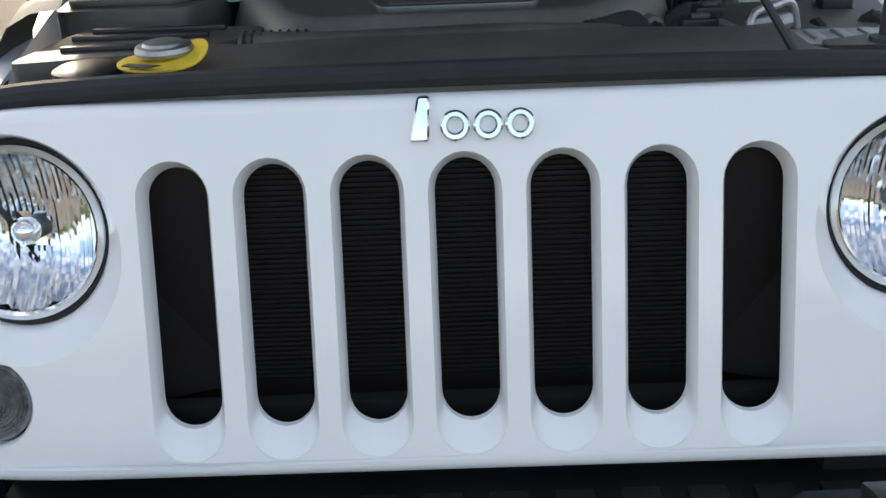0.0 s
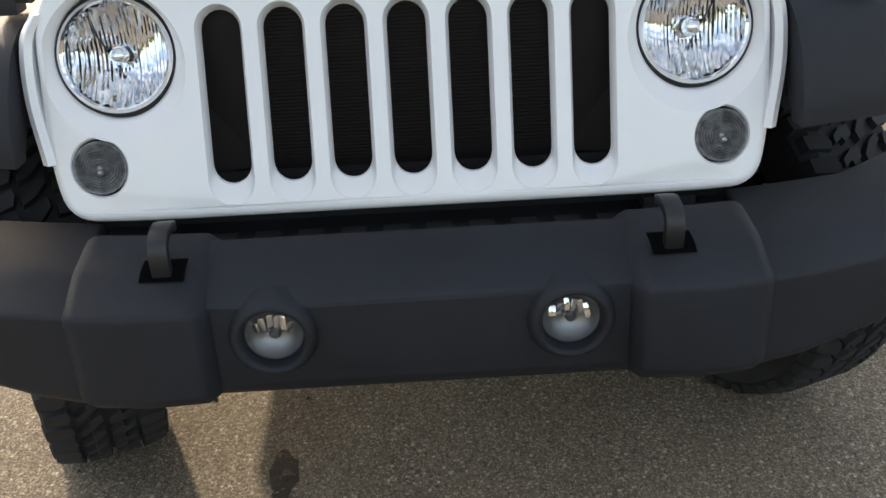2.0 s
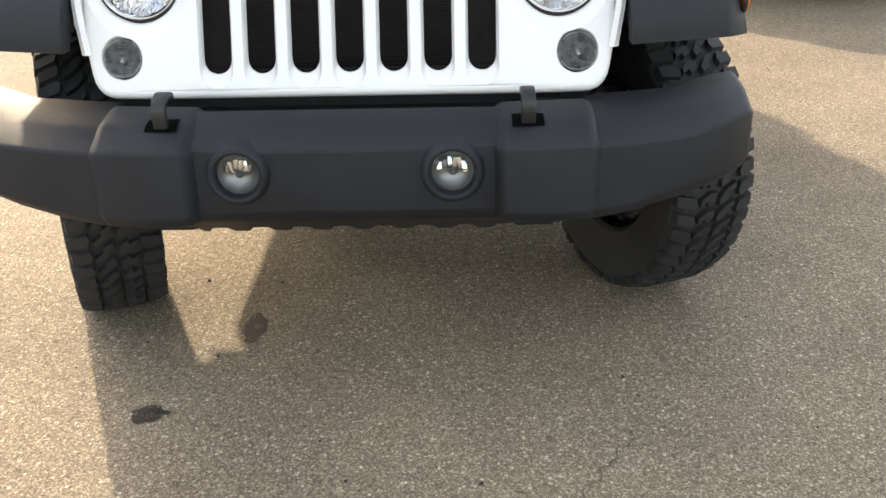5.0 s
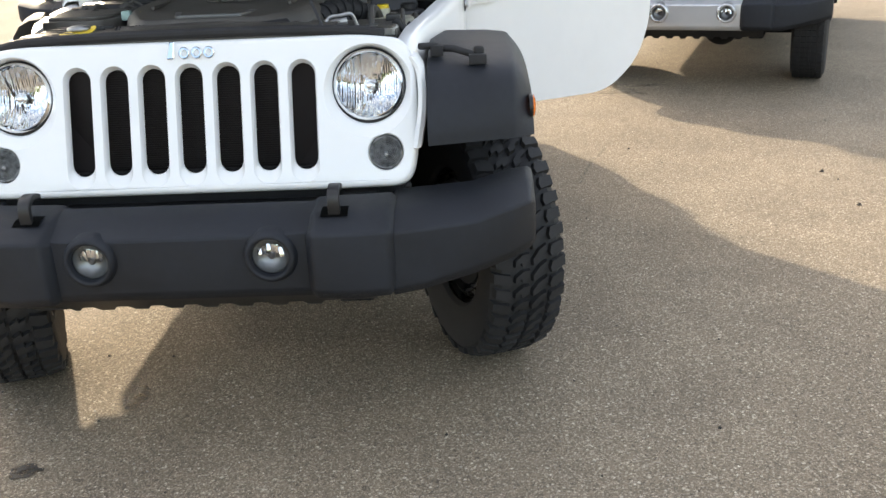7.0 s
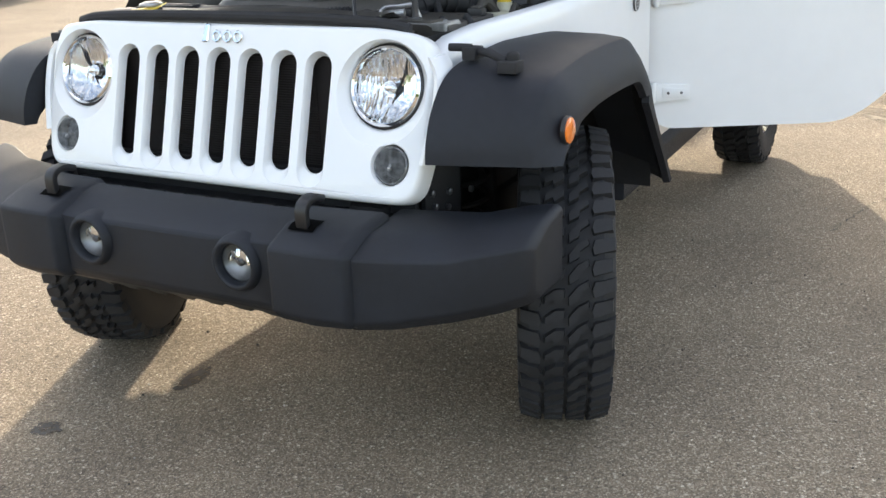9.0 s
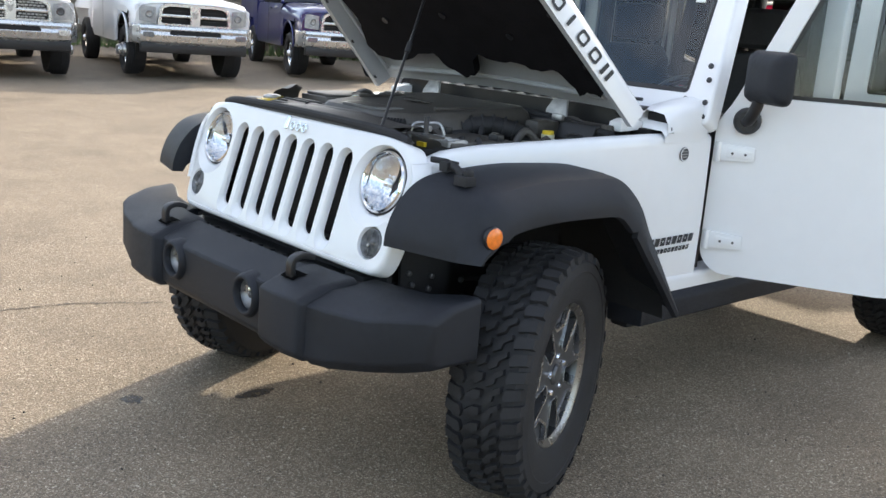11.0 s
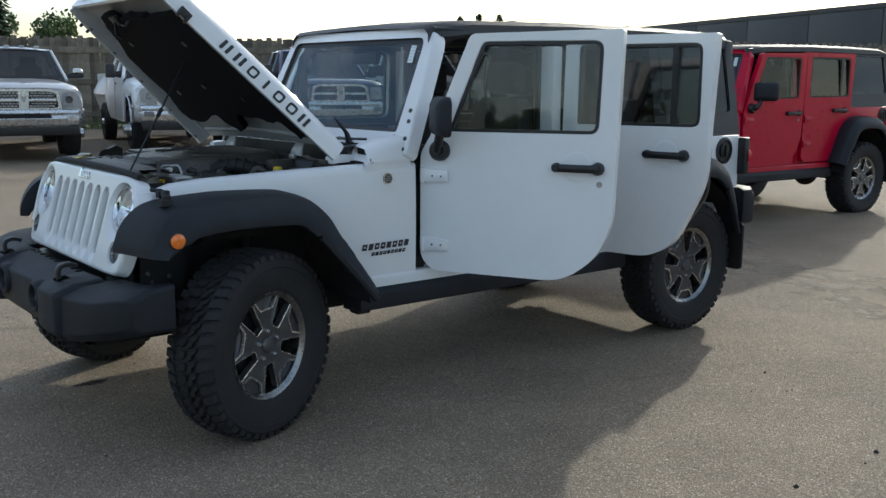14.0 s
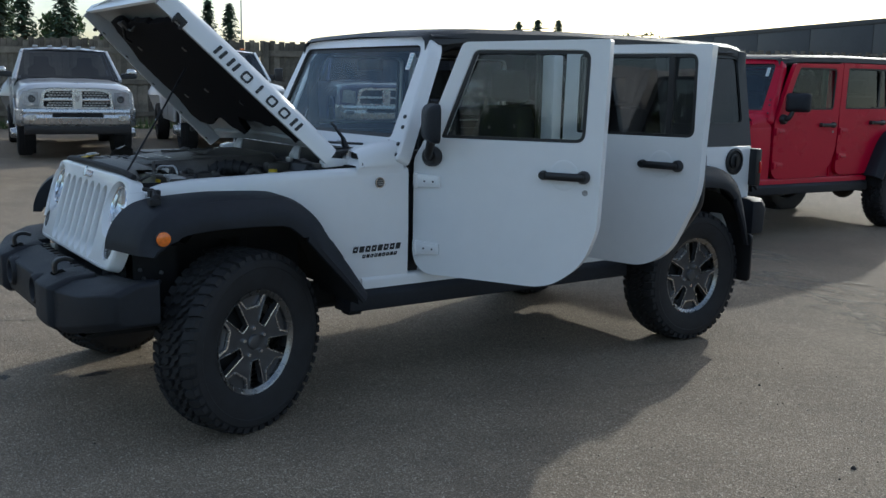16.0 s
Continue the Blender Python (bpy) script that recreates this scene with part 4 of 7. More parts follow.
                yy, zz = yc + (w if a < 1.57 or yc > 1 else 0.46) * math.cos(a), 0.42 + (0.575 if yc < 1 else 0.52) * math.sin(a)
                rows.append([(s * 0.44, yy, zz), (s * (0.89 if yc > 1 or a < 1.6 else 0.84), yy, zz)])
            part("wheel_liner", loft(rows), DARK, car)
        q2 = lathe([(0.030, 0.0), (0.030, 0.010), (0.022, 0.014)], (s * 0.950, -0.447, 0.908), q, 28)
        part("side_marker", q2, AMBER, car, "round amber side marker")
        part("rim_band", lathe([(0.033, -0.004), (0.033, 0.005), (0.030, 0.007)], (s * 0.950, -0.447, 0.908), q, 28, caps=False), PLASTIC2, car)
    # floor, bulkhead and underbody
    part("floor_pan", box((0, 2.1, 0.55), (1.40, 2.8, 0.06)), DARK, car)
    part("bulkhead", prism([(0.60, 0.50), (0.66, 0.50), (0.70, 1.14), (0.56, 1.14)], 0, -0.70, 0.70), DARK, car, "dark painted bulkhead")
    part("tailgate", box((0, 3.52, 0.87), (1.36, 0.05, 0.64)), paint, car, bevel=0.01)
    part("back_glass", box((0, 3.54, 1.48), (1.20, 0.012, 0.54)), PRIVACY, car)
    for s in (-1, 1):
        part("frame_rail", box((s * 0.44, 1.40, 0.47), (0.10, 4.1, 0.13)), DARK, car, bevel=0.01)
        part("rear_bumper_end", loft([[(s * x, y0, z0), (s * x, y1, z0), (s * x, y1 + 0.012, z1 - 0.05), (s * x, y1 - 0.03, z1), (s * x, y0, z1)] for x, y0, y1, z0, z1 in ((0.52, 3.46, 3.655, 0.600, 0.850), (0.72, 3.46, 3.650, 0.600, 0.850), (0.85, 3.455, 3.620, 0.610, 0.850), (0.895, 3.45, 3.565, 0.630, 0.835))], True, True), PLASTIC, car, bevel=0.012)
    part("rear_bumper", box((0, 3.58, 0.72), (1.1, 0.14, 0.22)), PLASTIC, car, bevel=0.03)
    for y in (0.0, 2.946):
        bm = lathe([(0.04, -0.66), (0.04, 0.66)], (0, y, 0.40), "x", 16)
        bmesh.ops.create_uvsphere(bm, u_segments=14, v_segments=10, radius=0.14, matrix=Matrix.Translation((0.12, y, 0.40)))
        part("axle", bm, DARK, car)
    # unseen silencer added across the back to block low sun, and the fuel tank's skid plate
    part("silencer", lathe([(0.06, -0.50), (0.105, -0.46), (0.110, 0.0), (0.105, 0.42), (0.06, 0.46)], (0, 3.36, 0.500), "x", 20), DARK, car, angle=40)
    part("tail_pipe", tube(curve_points([(-0.42, 3.34, 0.50), (-0.56, 3.40, 0.52), (-0.60, 3.56, 0.50)], 5), 0.028, 10), STEEL, car)
    part("tank_skid", prism(rounded([(1.35, 0.40), (2.45, 0.40), (2.55, 0.54), (1.25, 0.54)], 0.03), 0, 0.08, 0.40), DARK, car, bevel=0.01)
    if detail:
        for s in (-1, 1):
            part("shock_absorber", tube([(s * 0.52, 0.06, 0.42), (s * 0.48, 0.10, 0.95)], 0.028, 10), DARK, car)
            part("control_arm", tube([(s * 0.55, -0.05, 0.40), (s * 0.44, 0.9, 0.44)], 0.022, 8), DARK, car)
            part("control_arm", tube([(s * 0.50, 2.9, 0.40), (s * 0.44, 2.1, 0.46)], 0.022, 8), DARK, car)
            coil = [(s * 0.50 + 0.055 * math.cos(k * 0.6), -0.04 + 0.055 * math.sin(k * 0.6), 0.46 + k * 0.006) for k in range(60)]
            part("coil_spring", tube(coil, 0.008, 6), DARK, car)
        part("tie_rod", tube([(-0.6, -0.16, 0.43), (0.6, -0.14, 0.40)], 0.018, 8), DARK, car)
        part("rail_end", box((0.46, -0.40, 0.60), (0.10, 0.30, 0.20)), DARK, car, bevel=0.01)
        for y, z in ((-0.335, 0.695), (-0.345, 0.655), (-0.205, 0.665), (-0.430, 0.715), (-0.415, 0.675)):
            part("rail_bolt", lathe([(0.0095, 0), (0.0095, 0.009), (0.005, 0.012)], (0.581, y, z), "x", 8), GUNMETAL, car)
        for s in (-1, 1):
            part("splash_shield", box((s * 0.575, -0.36, 0.68), (0.012, 0.20, 0.26)), DARK, car)
            part("wheelhouse_wall", box((s * 0.45, 0.06, 0.70), (0.02, 0.70, 0.44)), DARK, car)
        part("rail_hanger", box((0.67, 0.60, 0.432), (0.08, 0.08, 0.06)), DARK, car, bevel=0.012)
        part("rail_tow_eye", lathe([(0.03, -0.05), (0.03, 0.05)], (0.60, 2.30, 0.44), "x", 12), DARK, car)


def windshield(car, paint):
    """Cowl, wind-screen frame with slanting posts, glass, wipers."""
    y0, z0, y1, z1 = 0.800, 1.205, 1.055, 1.765

    def place(x, v, d=0.0):
        t = (v - z0) / (z1 - z0)
        return Vector((x * (1 - 0.115 * t), y0 + (y1 - y0) * t - d * 0.91 - 0.02 * (1 - (x / 0.76) ** 2), v + d * 0.41))

    out = rounded([(-0.775, z0 - 0.03), (0.775, z0 - 0.03), (0.775, z1), (-0.775, z1)], [0.02, 0.02, 0.09, 0.09], 6)
    inn = rounded([(-0.675, z0 + 0.062), (0.675, z0 + 0.062), (0.705, z1 - 0.042), (-0.705, z1 - 0.042)], [0.02, 0.02, 0.05, 0.05], 6)

    def dense(r):
        o = []
        for i, p in enumerate(r):
            q = r[(i + 1) % len(r)]
            k = max(1, int((Vector(q) - Vector(p)).length / 0.09))
            o += [tuple(Vector(p).lerp(Vector(q), j / k)) for j in range(k)]
        return o

    out, inn = dense(out), dense(inn)
    bm = plate(out, [inn], place)
    bmesh.ops.recalc_face_normals(bm, faces=bm.faces)
    fr = part("windscreen_frame", bm, paint, car, "painted windscreen frame")
    part("windscreen_edge", ringloft([(out, 0.0), (grow(out, 0.008), -0.003), (grow(out, 0.012), -0.012), (grow(out, 0.012), -0.075)], place), paint, fr, angle=50)
    part("windscreen_seal", ringloft([(inn, 0.001), (grow(inn, -0.004), -0.012), (grow(inn, -0.022), -0.013)], place), PLASTIC2, fr)
    rows = []
    for k in range(9):
        v = z0 + 0.058 + (z1 - z0 - 0.096) * k / 8
        w = 0.679 + 0.030 * k / 8
        rows.append([place(-w + 2 * w * i / 24, v, -0.014) for i in range(25)])
    bm = facing(loft(rows), (0, -1, 0.3))
    part("windscreen_glass", bm, GLASS, fr, angle=80)
    part("windscreen_frit", ringloft([(inn, -0.0165), (grow(inn, -0.010), -0.0165)], place), PLASTIC2, fr)
    st = [(0.590, 1.605), (0.635, 1.605), (0.635, 1.69), (0.590, 1.69)]
    sticker = part("sticker", plate(st, [], lambda x, v: place(x, v, -0.010)), PAPER, fr, "white and pale blue sticker")
    for i in range(5):
        z = 1.615 + i * 0.015
        part("sticker_bar", plate([(0.603, z), (0.630, z), (0.630, z + 0.007), (0.603, z + 0.007)], [], lambda x, v: place(x, v, -0.009)), STICKBLUE, sticker)
    # bolts down the post
    for s in (-1, 1):
        for x, v in ((0.745, 1.37), (0.752, 1.32), (0.758, 1.24), (0.760, 1.19), (0.672, 1.245), (0.690, 1.22)):
            c = place(s * x, v, 0.0)
            q = Euler((radians(66), 0, 0)).to_matrix()
            part("frame_bolt", lathe([(0.0105, -0.002), (0.0105, 0.006), (0.006, 0.008)], c, q, 10), DECAL, fr)
    # cowl
    rows = []
    for y, z in ((0.575, 1.140), (0.60, 1.168), (0.70, 1.185), (0.80, 1.195), (0.84, 1.185)):
        rows.append([(-0.765, y, 1.10), (-0.765, y, z - 0.02), (-0.745, y, z), (-0.3, y, z + 0.016), (0.3, y, z + 0.016), (0.745, y, z), (0.765, y, z - 0.02), (0.765, y, 1.10)])
    cowl = part("cowl", loft(rows), paint, car, "painted cowl panel below the windscreen", angle=40)
    for s in (-1, 1):
        rows = []
        for y, zt, xi in ((0.585, 1.212, 0.64), (0.615, 1.228, 0.64), (0.70, 1.246, 0.65), (0.78, 1.258, 0.66), (0.835, 1.262, 0.67)):
            rows.append([(s * xi, y, 1.16), (s * xi, y, zt - 0.03), (s * (xi + 0.02), y, zt - 0.004), (s * 0.74, y, zt - 0.014), (s * 0.763, y, zt - 0.05), (s * 0.770, y, zt - 0.09), (s * 0.770, y, 1.135)])
        part("cowl_corner", loft(rows), paint, cowl, angle=60)
        part("cowl_corner_end", prism([(s * 0.66, 1.135), (s * 0.768, 1.135), (s * 0.768, 1.150), (s * 0.755, 1.180), (s * 0.735, 1.198), (s * 0.69, 1.205), (s * 0.66, 1.20)], 1, 0.600, 0.606), DARK, cowl)
        part("fender_bracket", prism(rounded([(0.455, 1.128), (0.585, 1.134), (0.585, 1.166), (0.50, 1.172), (0.455, 1.162)], 0.008), 0, s * 0.60, s * 0.655), paint, cowl, bevel=0.005)
        bm = tube([(s * 0.30 - 0.28, 0.705, 1.215), (s * 0.30, 0.72, 1.222), (s * 0.30 + 0.22, 0.745, 1.228)], 0.007, 6)
        tube([(s * 0.30 + 0.25, 0.66, 1.20), (s * 0.30 + 0.12, 0.70, 1.225), (s * 0.30, 0.725, 1.225)], 0.009, 6, bm)
        lathe([(0.02, 0), (0.016, 0.03)], (s * 0.30 + 0.25, 0.66, 1.185), "z", 14, bm)
        part("wiper", bm, PLASTIC2, car, "black wiper arm and blade")
    vent = part("cowl_vent", prism([(0.535, 1.10), (0.572, 1.10), (0.572, 1.188), (0.665, 1.204), (0.665, 1.212), (0.535, 1.200)], 0, -0.62, 0.62), PLASTIC2, cowl, "black plastic cowl screen")
    for i in range(13):
        part("vent_rib", box((-0.54 + 0.09 * i, 0.600, 1.2095), (0.012, 0.11, 0.010)), PLASTIC2, vent)
    part("hood_stop", loft([[(0.50, 0.64, 1.19), (0.535, 0.64, 1.19), (0.535, 0.67, 1.19), (0.50, 0.67, 1.19)], [(0.50, 0.63, 1.26), (0.525, 0.63, 1.26), (0.525, 0.642, 1.26), (0.50, 0.642, 1.26)], [(0.47, 0.585, 1.335), (0.482, 0.585, 1.335), (0.482, 0.594, 1.335), (0.47, 0.594, 1.335)]], True, True), PLASTIC2, cowl)


def hardtop(car):
    rows = []
    for y, z, h in ((1.02, 1.770, 0.655), (1.06, 1.795, 0.665), (1.3, 1.822, 0.675), (2.0, 1.838, 0.68), (2.8, 1.838, 0.68), (3.36, 1.828, 0.676), (3.49, 1.808, 0.670), (3.548, 1.772, 0.665)):
        rows.append([(-h - 0.012, y, z - 0.075), (-h - 0.008, y, z - 0.03), (-h + 0.02, y, z - 0.008), (-0.45, y, z), (0, y, z + 0.008), (0.45, y, z), (h - 0.02, y, z - 0.008), (h + 0.008, y, z - 0.03), (h + 0.012, y, z - 0.075)])
    ob = part("hardtop", loft(rows), HARDTOP, car, "dark grey removable hardtop", angle=45)
    part("roof_lining", box((0, 2.2, 1.765), (1.25, 2.3, 0.012)), DARK, ob)
    for y in (1.86, 2.70):
        part("roof_seam", box((0, y, 1.8455), (1.30, 0.010, 0.004)), DARK, ob)
    for s in (-1, 1):
        part("rain_rail", tube([(s * 0.672, 1.05, 1.765), (s * 0.684, 2.0, 1.772), (s * 0.684, 3.4, 1.765)], 0.010, 6), PLASTIC2, ob)
        part("back_post", box((s * 0.665, 3.50, 1.48), (0.05, 0.085, 0.60)), HARDTOP, ob, bevel=0.02)


def seat(parent, x, y):
    bm = box((x, y, 0.80), (0.50, 0.52, 0.18))
    ob = part("seat", bm, SEAT, parent, "dark cloth seat", bevel=0.05, seg=3)
    rows = []
    for z, k, d in ((0.86, 0.24, 0.24), (1.0, 0.25, 0.27), (1.2, 0.24, 0.32), (1.36, 0.19, 0.36), (1.42, 0.14, 0.37)):
        rows.append([(x - k, y + d - 0.06, z), (x, y + d - 0.04, z), (x + k, y + d - 0.06, z), (x + k, y + d + 0.06, z), (x - k, y + d + 0.06, z)])
    part("backrest", loft(rows, True, True), SEAT, ob, bevel=0.02, angle=60)
    part("headrest", box((x, y + 0.38, 1.53), (0.26, 0.11, 0.18)), SEAT, ob, bevel=0.045, seg=3)


def interior(car, detail):
    bm = prism(rounded([(0.90, 0.85), (1.16, 0.95), (1.20, 1.12), (1.05, 1.20), (0.90, 1.20)], 0.04), 0, -0.69, 0.69)
    part("dashboard", bm, PLASTIC2, car, "black dashboard")
    for x in (-0.36, 0.36):
        seat(car, x, 1.45)
    part("rear_bench", box((0, 2.45, 0.82), (1.1, 0.5, 0.18)), SEAT, car, bevel=0.05)
    part("rear_bench_back", box((0, 2.72, 1.12), (1.1, 0.16, 0.6)), SEAT, car, bevel=0.05)
    for x in (-0.33, 0.33):
        part("rear_headrest", box((x, 2.72, 1.52), (0.26, 0.1, 0.16)), SEAT, car, bevel=0.04)
    q = Euler((radians(65), 0, 0)).to_matrix()
    ring = [Vector((0.36, 1.22, 1.14)) + q @ Vector((0.185 * math.cos(a), 0.185 * math.sin(a), 0)) for a in [2 * math.pi * i / 28 for i in range(29)]]
    bm = tube(ring, 0.015, 8)
    tube([(0.36, 1.22, 1.14), (0.36, 1.08, 1.08)], 0.03, 10, bm)
    box((0.36, 1.215, 1.14), (0.30, 0.03, 0.05), bm)
    part("steering_wheel", bm, PLASTIC2, car)
    bm = bmesh.new()
    for s in (-1, 1):
        tube(curve_points([(s * 0.62, 1.06, 1.20), (s * 0.60, 1.12, 1.70), (s * 0.60, 1.9, 1.755), (s * 0.60, 3.0, 1.74), (s * 0.62, 3.3, 1.3)], 5), 0.035, 10, bm)
        tube([(s * 0.62, 1.87, 0.7), (s * 0.60, 1.87, 1.75)], 0.04, 10, bm)
    for y in (1.87, 2.9):
        tube([(-0.60, y, 1.745), (0.60, y, 1.745)], 0.035, 10, bm)
    part("roll_bar", bm, PLASTIC2, car, "padded black roll bar")
    part("rear_view_mirror", box((0.0, 1.10, 1.63), (0.24, 0.03, 0.06)), PLASTIC2, car, bevel=0.012)
    for x in (-0.33, 0.33):
        part("sun_visor", box((x, 1.14, 1.735), (0.40, 0.16, 0.015), m=None), SEAT, car, bevel=0.005)


def badge(car):
    """A bright raised emblem of plain shapes over the slots: a bar and three rings."""
    y = lambda x, v, d=0.0: grille_place(x, v, d)

    def solid(ring, hole, x0):
        top, holes = grow(ring, -0.0028), [grow(h, 0.0022) for h in hole]
        bm = plate(top, holes, lambda a, b: y(a, b, 0.0085))
        loft([[y(a, b, d) for a, b in r] for r, d in ((top, 0.0085), (grow(ring, -0.0006), 0.006), (ring, 0.0))], True, False, bm)
        for h, g in zip(hole, holes):
            loft([[y(a, b, d) for a, b in r] for r, d in ((g, 0.0085), (grow(h, 0.0004), 0.006), (h, 0.0))], True, False, bm)
        return bm

    v0 = 1.083
    bar = rounded([(-0.058, v0 - 0.002), (-0.036, v0 - 0.002), (-0.034, v0 + 0.045), (-0.048, v0 + 0.045)], 0.004, 3)
    ob = part("emblem", solid(bar, [], 0), CHROME, car, "bright chrome emblem of plain shapes", angle=20)
    for i, cx in enumerate((-0.0085, 0.0265, 0.0605)):
        part("emblem_ring", solid(circle(cx, v0 + 0.014, 0.0165, 24), [circle(cx, v0 + 0.014, 0.0075, 18)], 0), CHROME, ob, angle=20)


def side_marks(car):
    """Dark lettering marks on the fender as plain bars, and a round trail badge."""
    for line, n, y0, step, z, h in ((0, 8, 0.566, 0.0345, 0.738, 0.030), (1, 9, 0.612, 0.0225, 0.703, 0.017)):
        for i in range(n):
            y = y0 + i * step
            z2 = z + 0.02 * (y - 0.56)
            w = step * 0.44
            ring = [(y - w * 1.1, z2 - h / 2), (y + w * 0.6, z2 - h / 2), (y + w * 1.1, z2 + h / 2), (y - w * 0.6, z2 + h / 2)]
            hole = [[(y - w * 0.34, z2 - h * 0.12), (y + w * 0.22, z2 - h * 0.12), (y + w * 0.34, z2 + h * 0.16), (y - w * 0.22, z2 + h * 0.16)]] if i % 3 != 1 else []
            part("fender_mark", plate(ring, hole, lambda a, b: Vector((body_half(a) + 0.0075, a, b))), DECAL, car, "dark lettering bar")
    q = Euler((0, radians(90), 0)).to_matrix()
    c = (body_half(0.70) + 0.003, 0.70, 1.058)
    ob = part("round_badge", lathe([(0.026, 0), (0.026, 0.004), (0.023, 0.005)], c, q, 28), DECAL, car, "small round dark metal badge")
    part("badge_ring", lathe([(0.0255, 0.004), (0.0255, 0.006), (0.0215, 0.006), (0.0215, 0.004)], c, q, 28, caps=False), CHROME, ob)
    for dz, w in ((0.010, 0.014), (0.0, 0.018), (-0.010, 0.012)):
        part("badge_bar", box((c[0] + 0.0055, 0.70, 1.058 + dz), (0.0015, w * 2, 0.004)), STEEL, ob)


def engine_bay(car):
    """The black-plastic engine bay under the raised hood."""
    P = lambda name, bm, mat, label="", bevel=0.0, angle=35: part(name, bm, mat, bay, label, bevel=bevel, angle=angle)
    rows = []
    for y, z in ((-0.425, 1.118), (-0.418, 1.143), (-0.40, 1.150), (-0.385, 1.142), (-0.37, 1.152), (-0.25, 1.152), (-0.20, 1.120)):
        h, g = (0.545, 0.545) if y < -0.38 else (0.315, 0.400)
        rows.append([(-h, y + 0.03, z - 0.035 if h > 0.5 else z - 0.01), (-h * 0.85, y + 0.008, z - 0.008), (-h * 0.4, y, z), (g * 0.4, y, z), (g * 0.85, y + 0.008, z - 0.008), (g, y + 0.03, z - 0.035 if g > 0.5 else z - 0.01)])
    bay = part("radiator_cover", loft(rows), ENGINE, car, "long black plastic radiator cover", angle=30)
    P("front_seal", tube(curve_points([(-0.545, -0.395, 1.122), (-0.45, -0.408, 1.138), (-0.2, -0.418, 1.146), (0.2, -0.418, 1.146), (0.45, -0.408, 1.138), (0.545, -0.395, 1.122)], 5), 0.014, 10), RUBBER)
    P("bay_floor", box((0, 0.08, 0.86), (1.20, 0.95, 0.05)), DARK)
    for s in (-1, 1):
        P("inner_fender", loft([[(s * body_half(y) - s * 0.07, y, 1.10), (s * body_half(y) - s * 0.09, y, 1.02), (s * body_half(y) - s * 0.16, y, 0.88)] for y in (-0.42, -0.1, 0.2, 0.55)]), DARK)
    # engine cover with a framed name plate left plain
    rows = []
    for z, k, yy in ((1.03, 1.0, 0.0), (1.10, 0.98, 0.005), (1.145, 0.93, 0.015), (1.165, 0.86, 0.03)):
        ring = rounded([(-0.24 * k, -0.215 + yy), (0.20 * k, -0.215 + yy), (0.33 * k, 0.02), (0.31 * k, 0.44 - yy), (-0.31 * k, 0.44 - yy), (-0.35 * k, 0.05)], 0.05, 4)
        rows.append([(x, y, z + 0.05 * (y + 0.14)) for x, y in ring])
    P("engine_cover", loft(rows, True, True), ENGINE, "black moulded engine cover", 0.004)
    P("cover_plate", prism(rounded([(-0.10, -0.185), (0.10, -0.185), (0.13, -0.07), (-0.13, -0.07)], 0.015), 2, 1.158, 1.172), GUNMETAL, "grey framed plate on the engine cover", 0.002)
    P("cover_bar", prism(rounded([(-0.085, -0.172), (0.085, -0.172), (0.105, -0.085), (-0.105, -0.085)], 0.006), 2, 1.172, 1.1735), ENGINE)
    for x in (-0.05, 0.0, 0.05):
        P("cover_mark", box((x, 0.10, 1.186), (0.035, 0.03, 0.004)), ENGINE)
    for x in (-0.22, 0.22):
        P("cover_rib", box((x, 0.17, 1.180), (0.012, 0.36, 0.012)), ENGINE, "", 0.004)
    # intake tube across the front with a ribbed bellows
    P("intake_tube", tube(curve_points([(-0.27, -0.20, 1.12), (-0.15, -0.238, 1.125), (0.05, -0.240, 1.128), (0.17, -0.225, 1.12), (0.26, -0.12, 1.09)], 6), 0.030, 14), ENGINE, angle=60)
    prof = []
    for i in range(8):
        prof += [(0.040, i * 0.011), (0.033, i * 0.011 + 0.0055)]
    P("bellows", lathe(prof, (-0.270, -0.205, 1.112), "x", 20), RUBBER, angle=60)
    P("bellows", lathe(prof, (0.17, -0.205, 1.11), Euler((0, radians(90), radians(40))).to_matrix(), 20), RUBBER, angle=60)
    # air box and its ribbed lid
    P("air_box", prism(rounded([(-0.57, -0.29), (-0.33, -0.24), (-0.25, -0.15), (-0.25, -0.09), (-0.54, -0.09)], 0.03), 2, 0.95, 1.105), ENGINE, "black air filter box", 0.01)
    lid = P("air_box_lid", prism(rounded([(-0.555, -0.275), (-0.335, -0.23), (-0.26, -0.15), (-0.26, -0.10), (-0.52, -0.10)], 0.03), 2, 1.105, 1.138), ENGINE, "", 0.008)
    for y, x0, x1 in ((-0.125, -0.49, -0.31), (-0.165, -0.505, -0.325), (-0.222, -0.50, -0.40)):
        part("lid_rib", box(((x0 + x1) / 2, y, 1.140), (x1 - x0, 0.009, 0.010)), PLASTIC2, lid, bevel=0.003)
    P("fuse_box", prism(rounded([(-0.57, -0.05), (-0.385, -0.05), (-0.345, 0.02), (-0.34, 0.24), (-0.60, 0.24)], 0.02), 2, 1.02, 1.155), ENGINE, "black fuse box", 0.012)
    P("fuse_box_lid", prism(rounded([(-0.555, -0.035), (-0.395, -0.035), (-0.36, 0.03), (-0.36, 0.20), (-0.58, 0.20)], 0.02), 2, 1.155, 1.166), ENGINE, "", 0.004)
    scoop = [[(-0.62 + a * 0.05, -0.10 + b * (1 - 0.25 * a), 1.10 + h - 0.25 * abs(b)) for b in (-0.07, -0.035, 0.0, 0.035, 0.07)] for a, h in ((0, 0.0), (0.2, 0.045), (0.6, 0.075), (1.2, 0.09), (1.9, 0.092))]
    P("air_scoop", loft(scoop), ENGINE, "black plastic air scoop", angle=80)
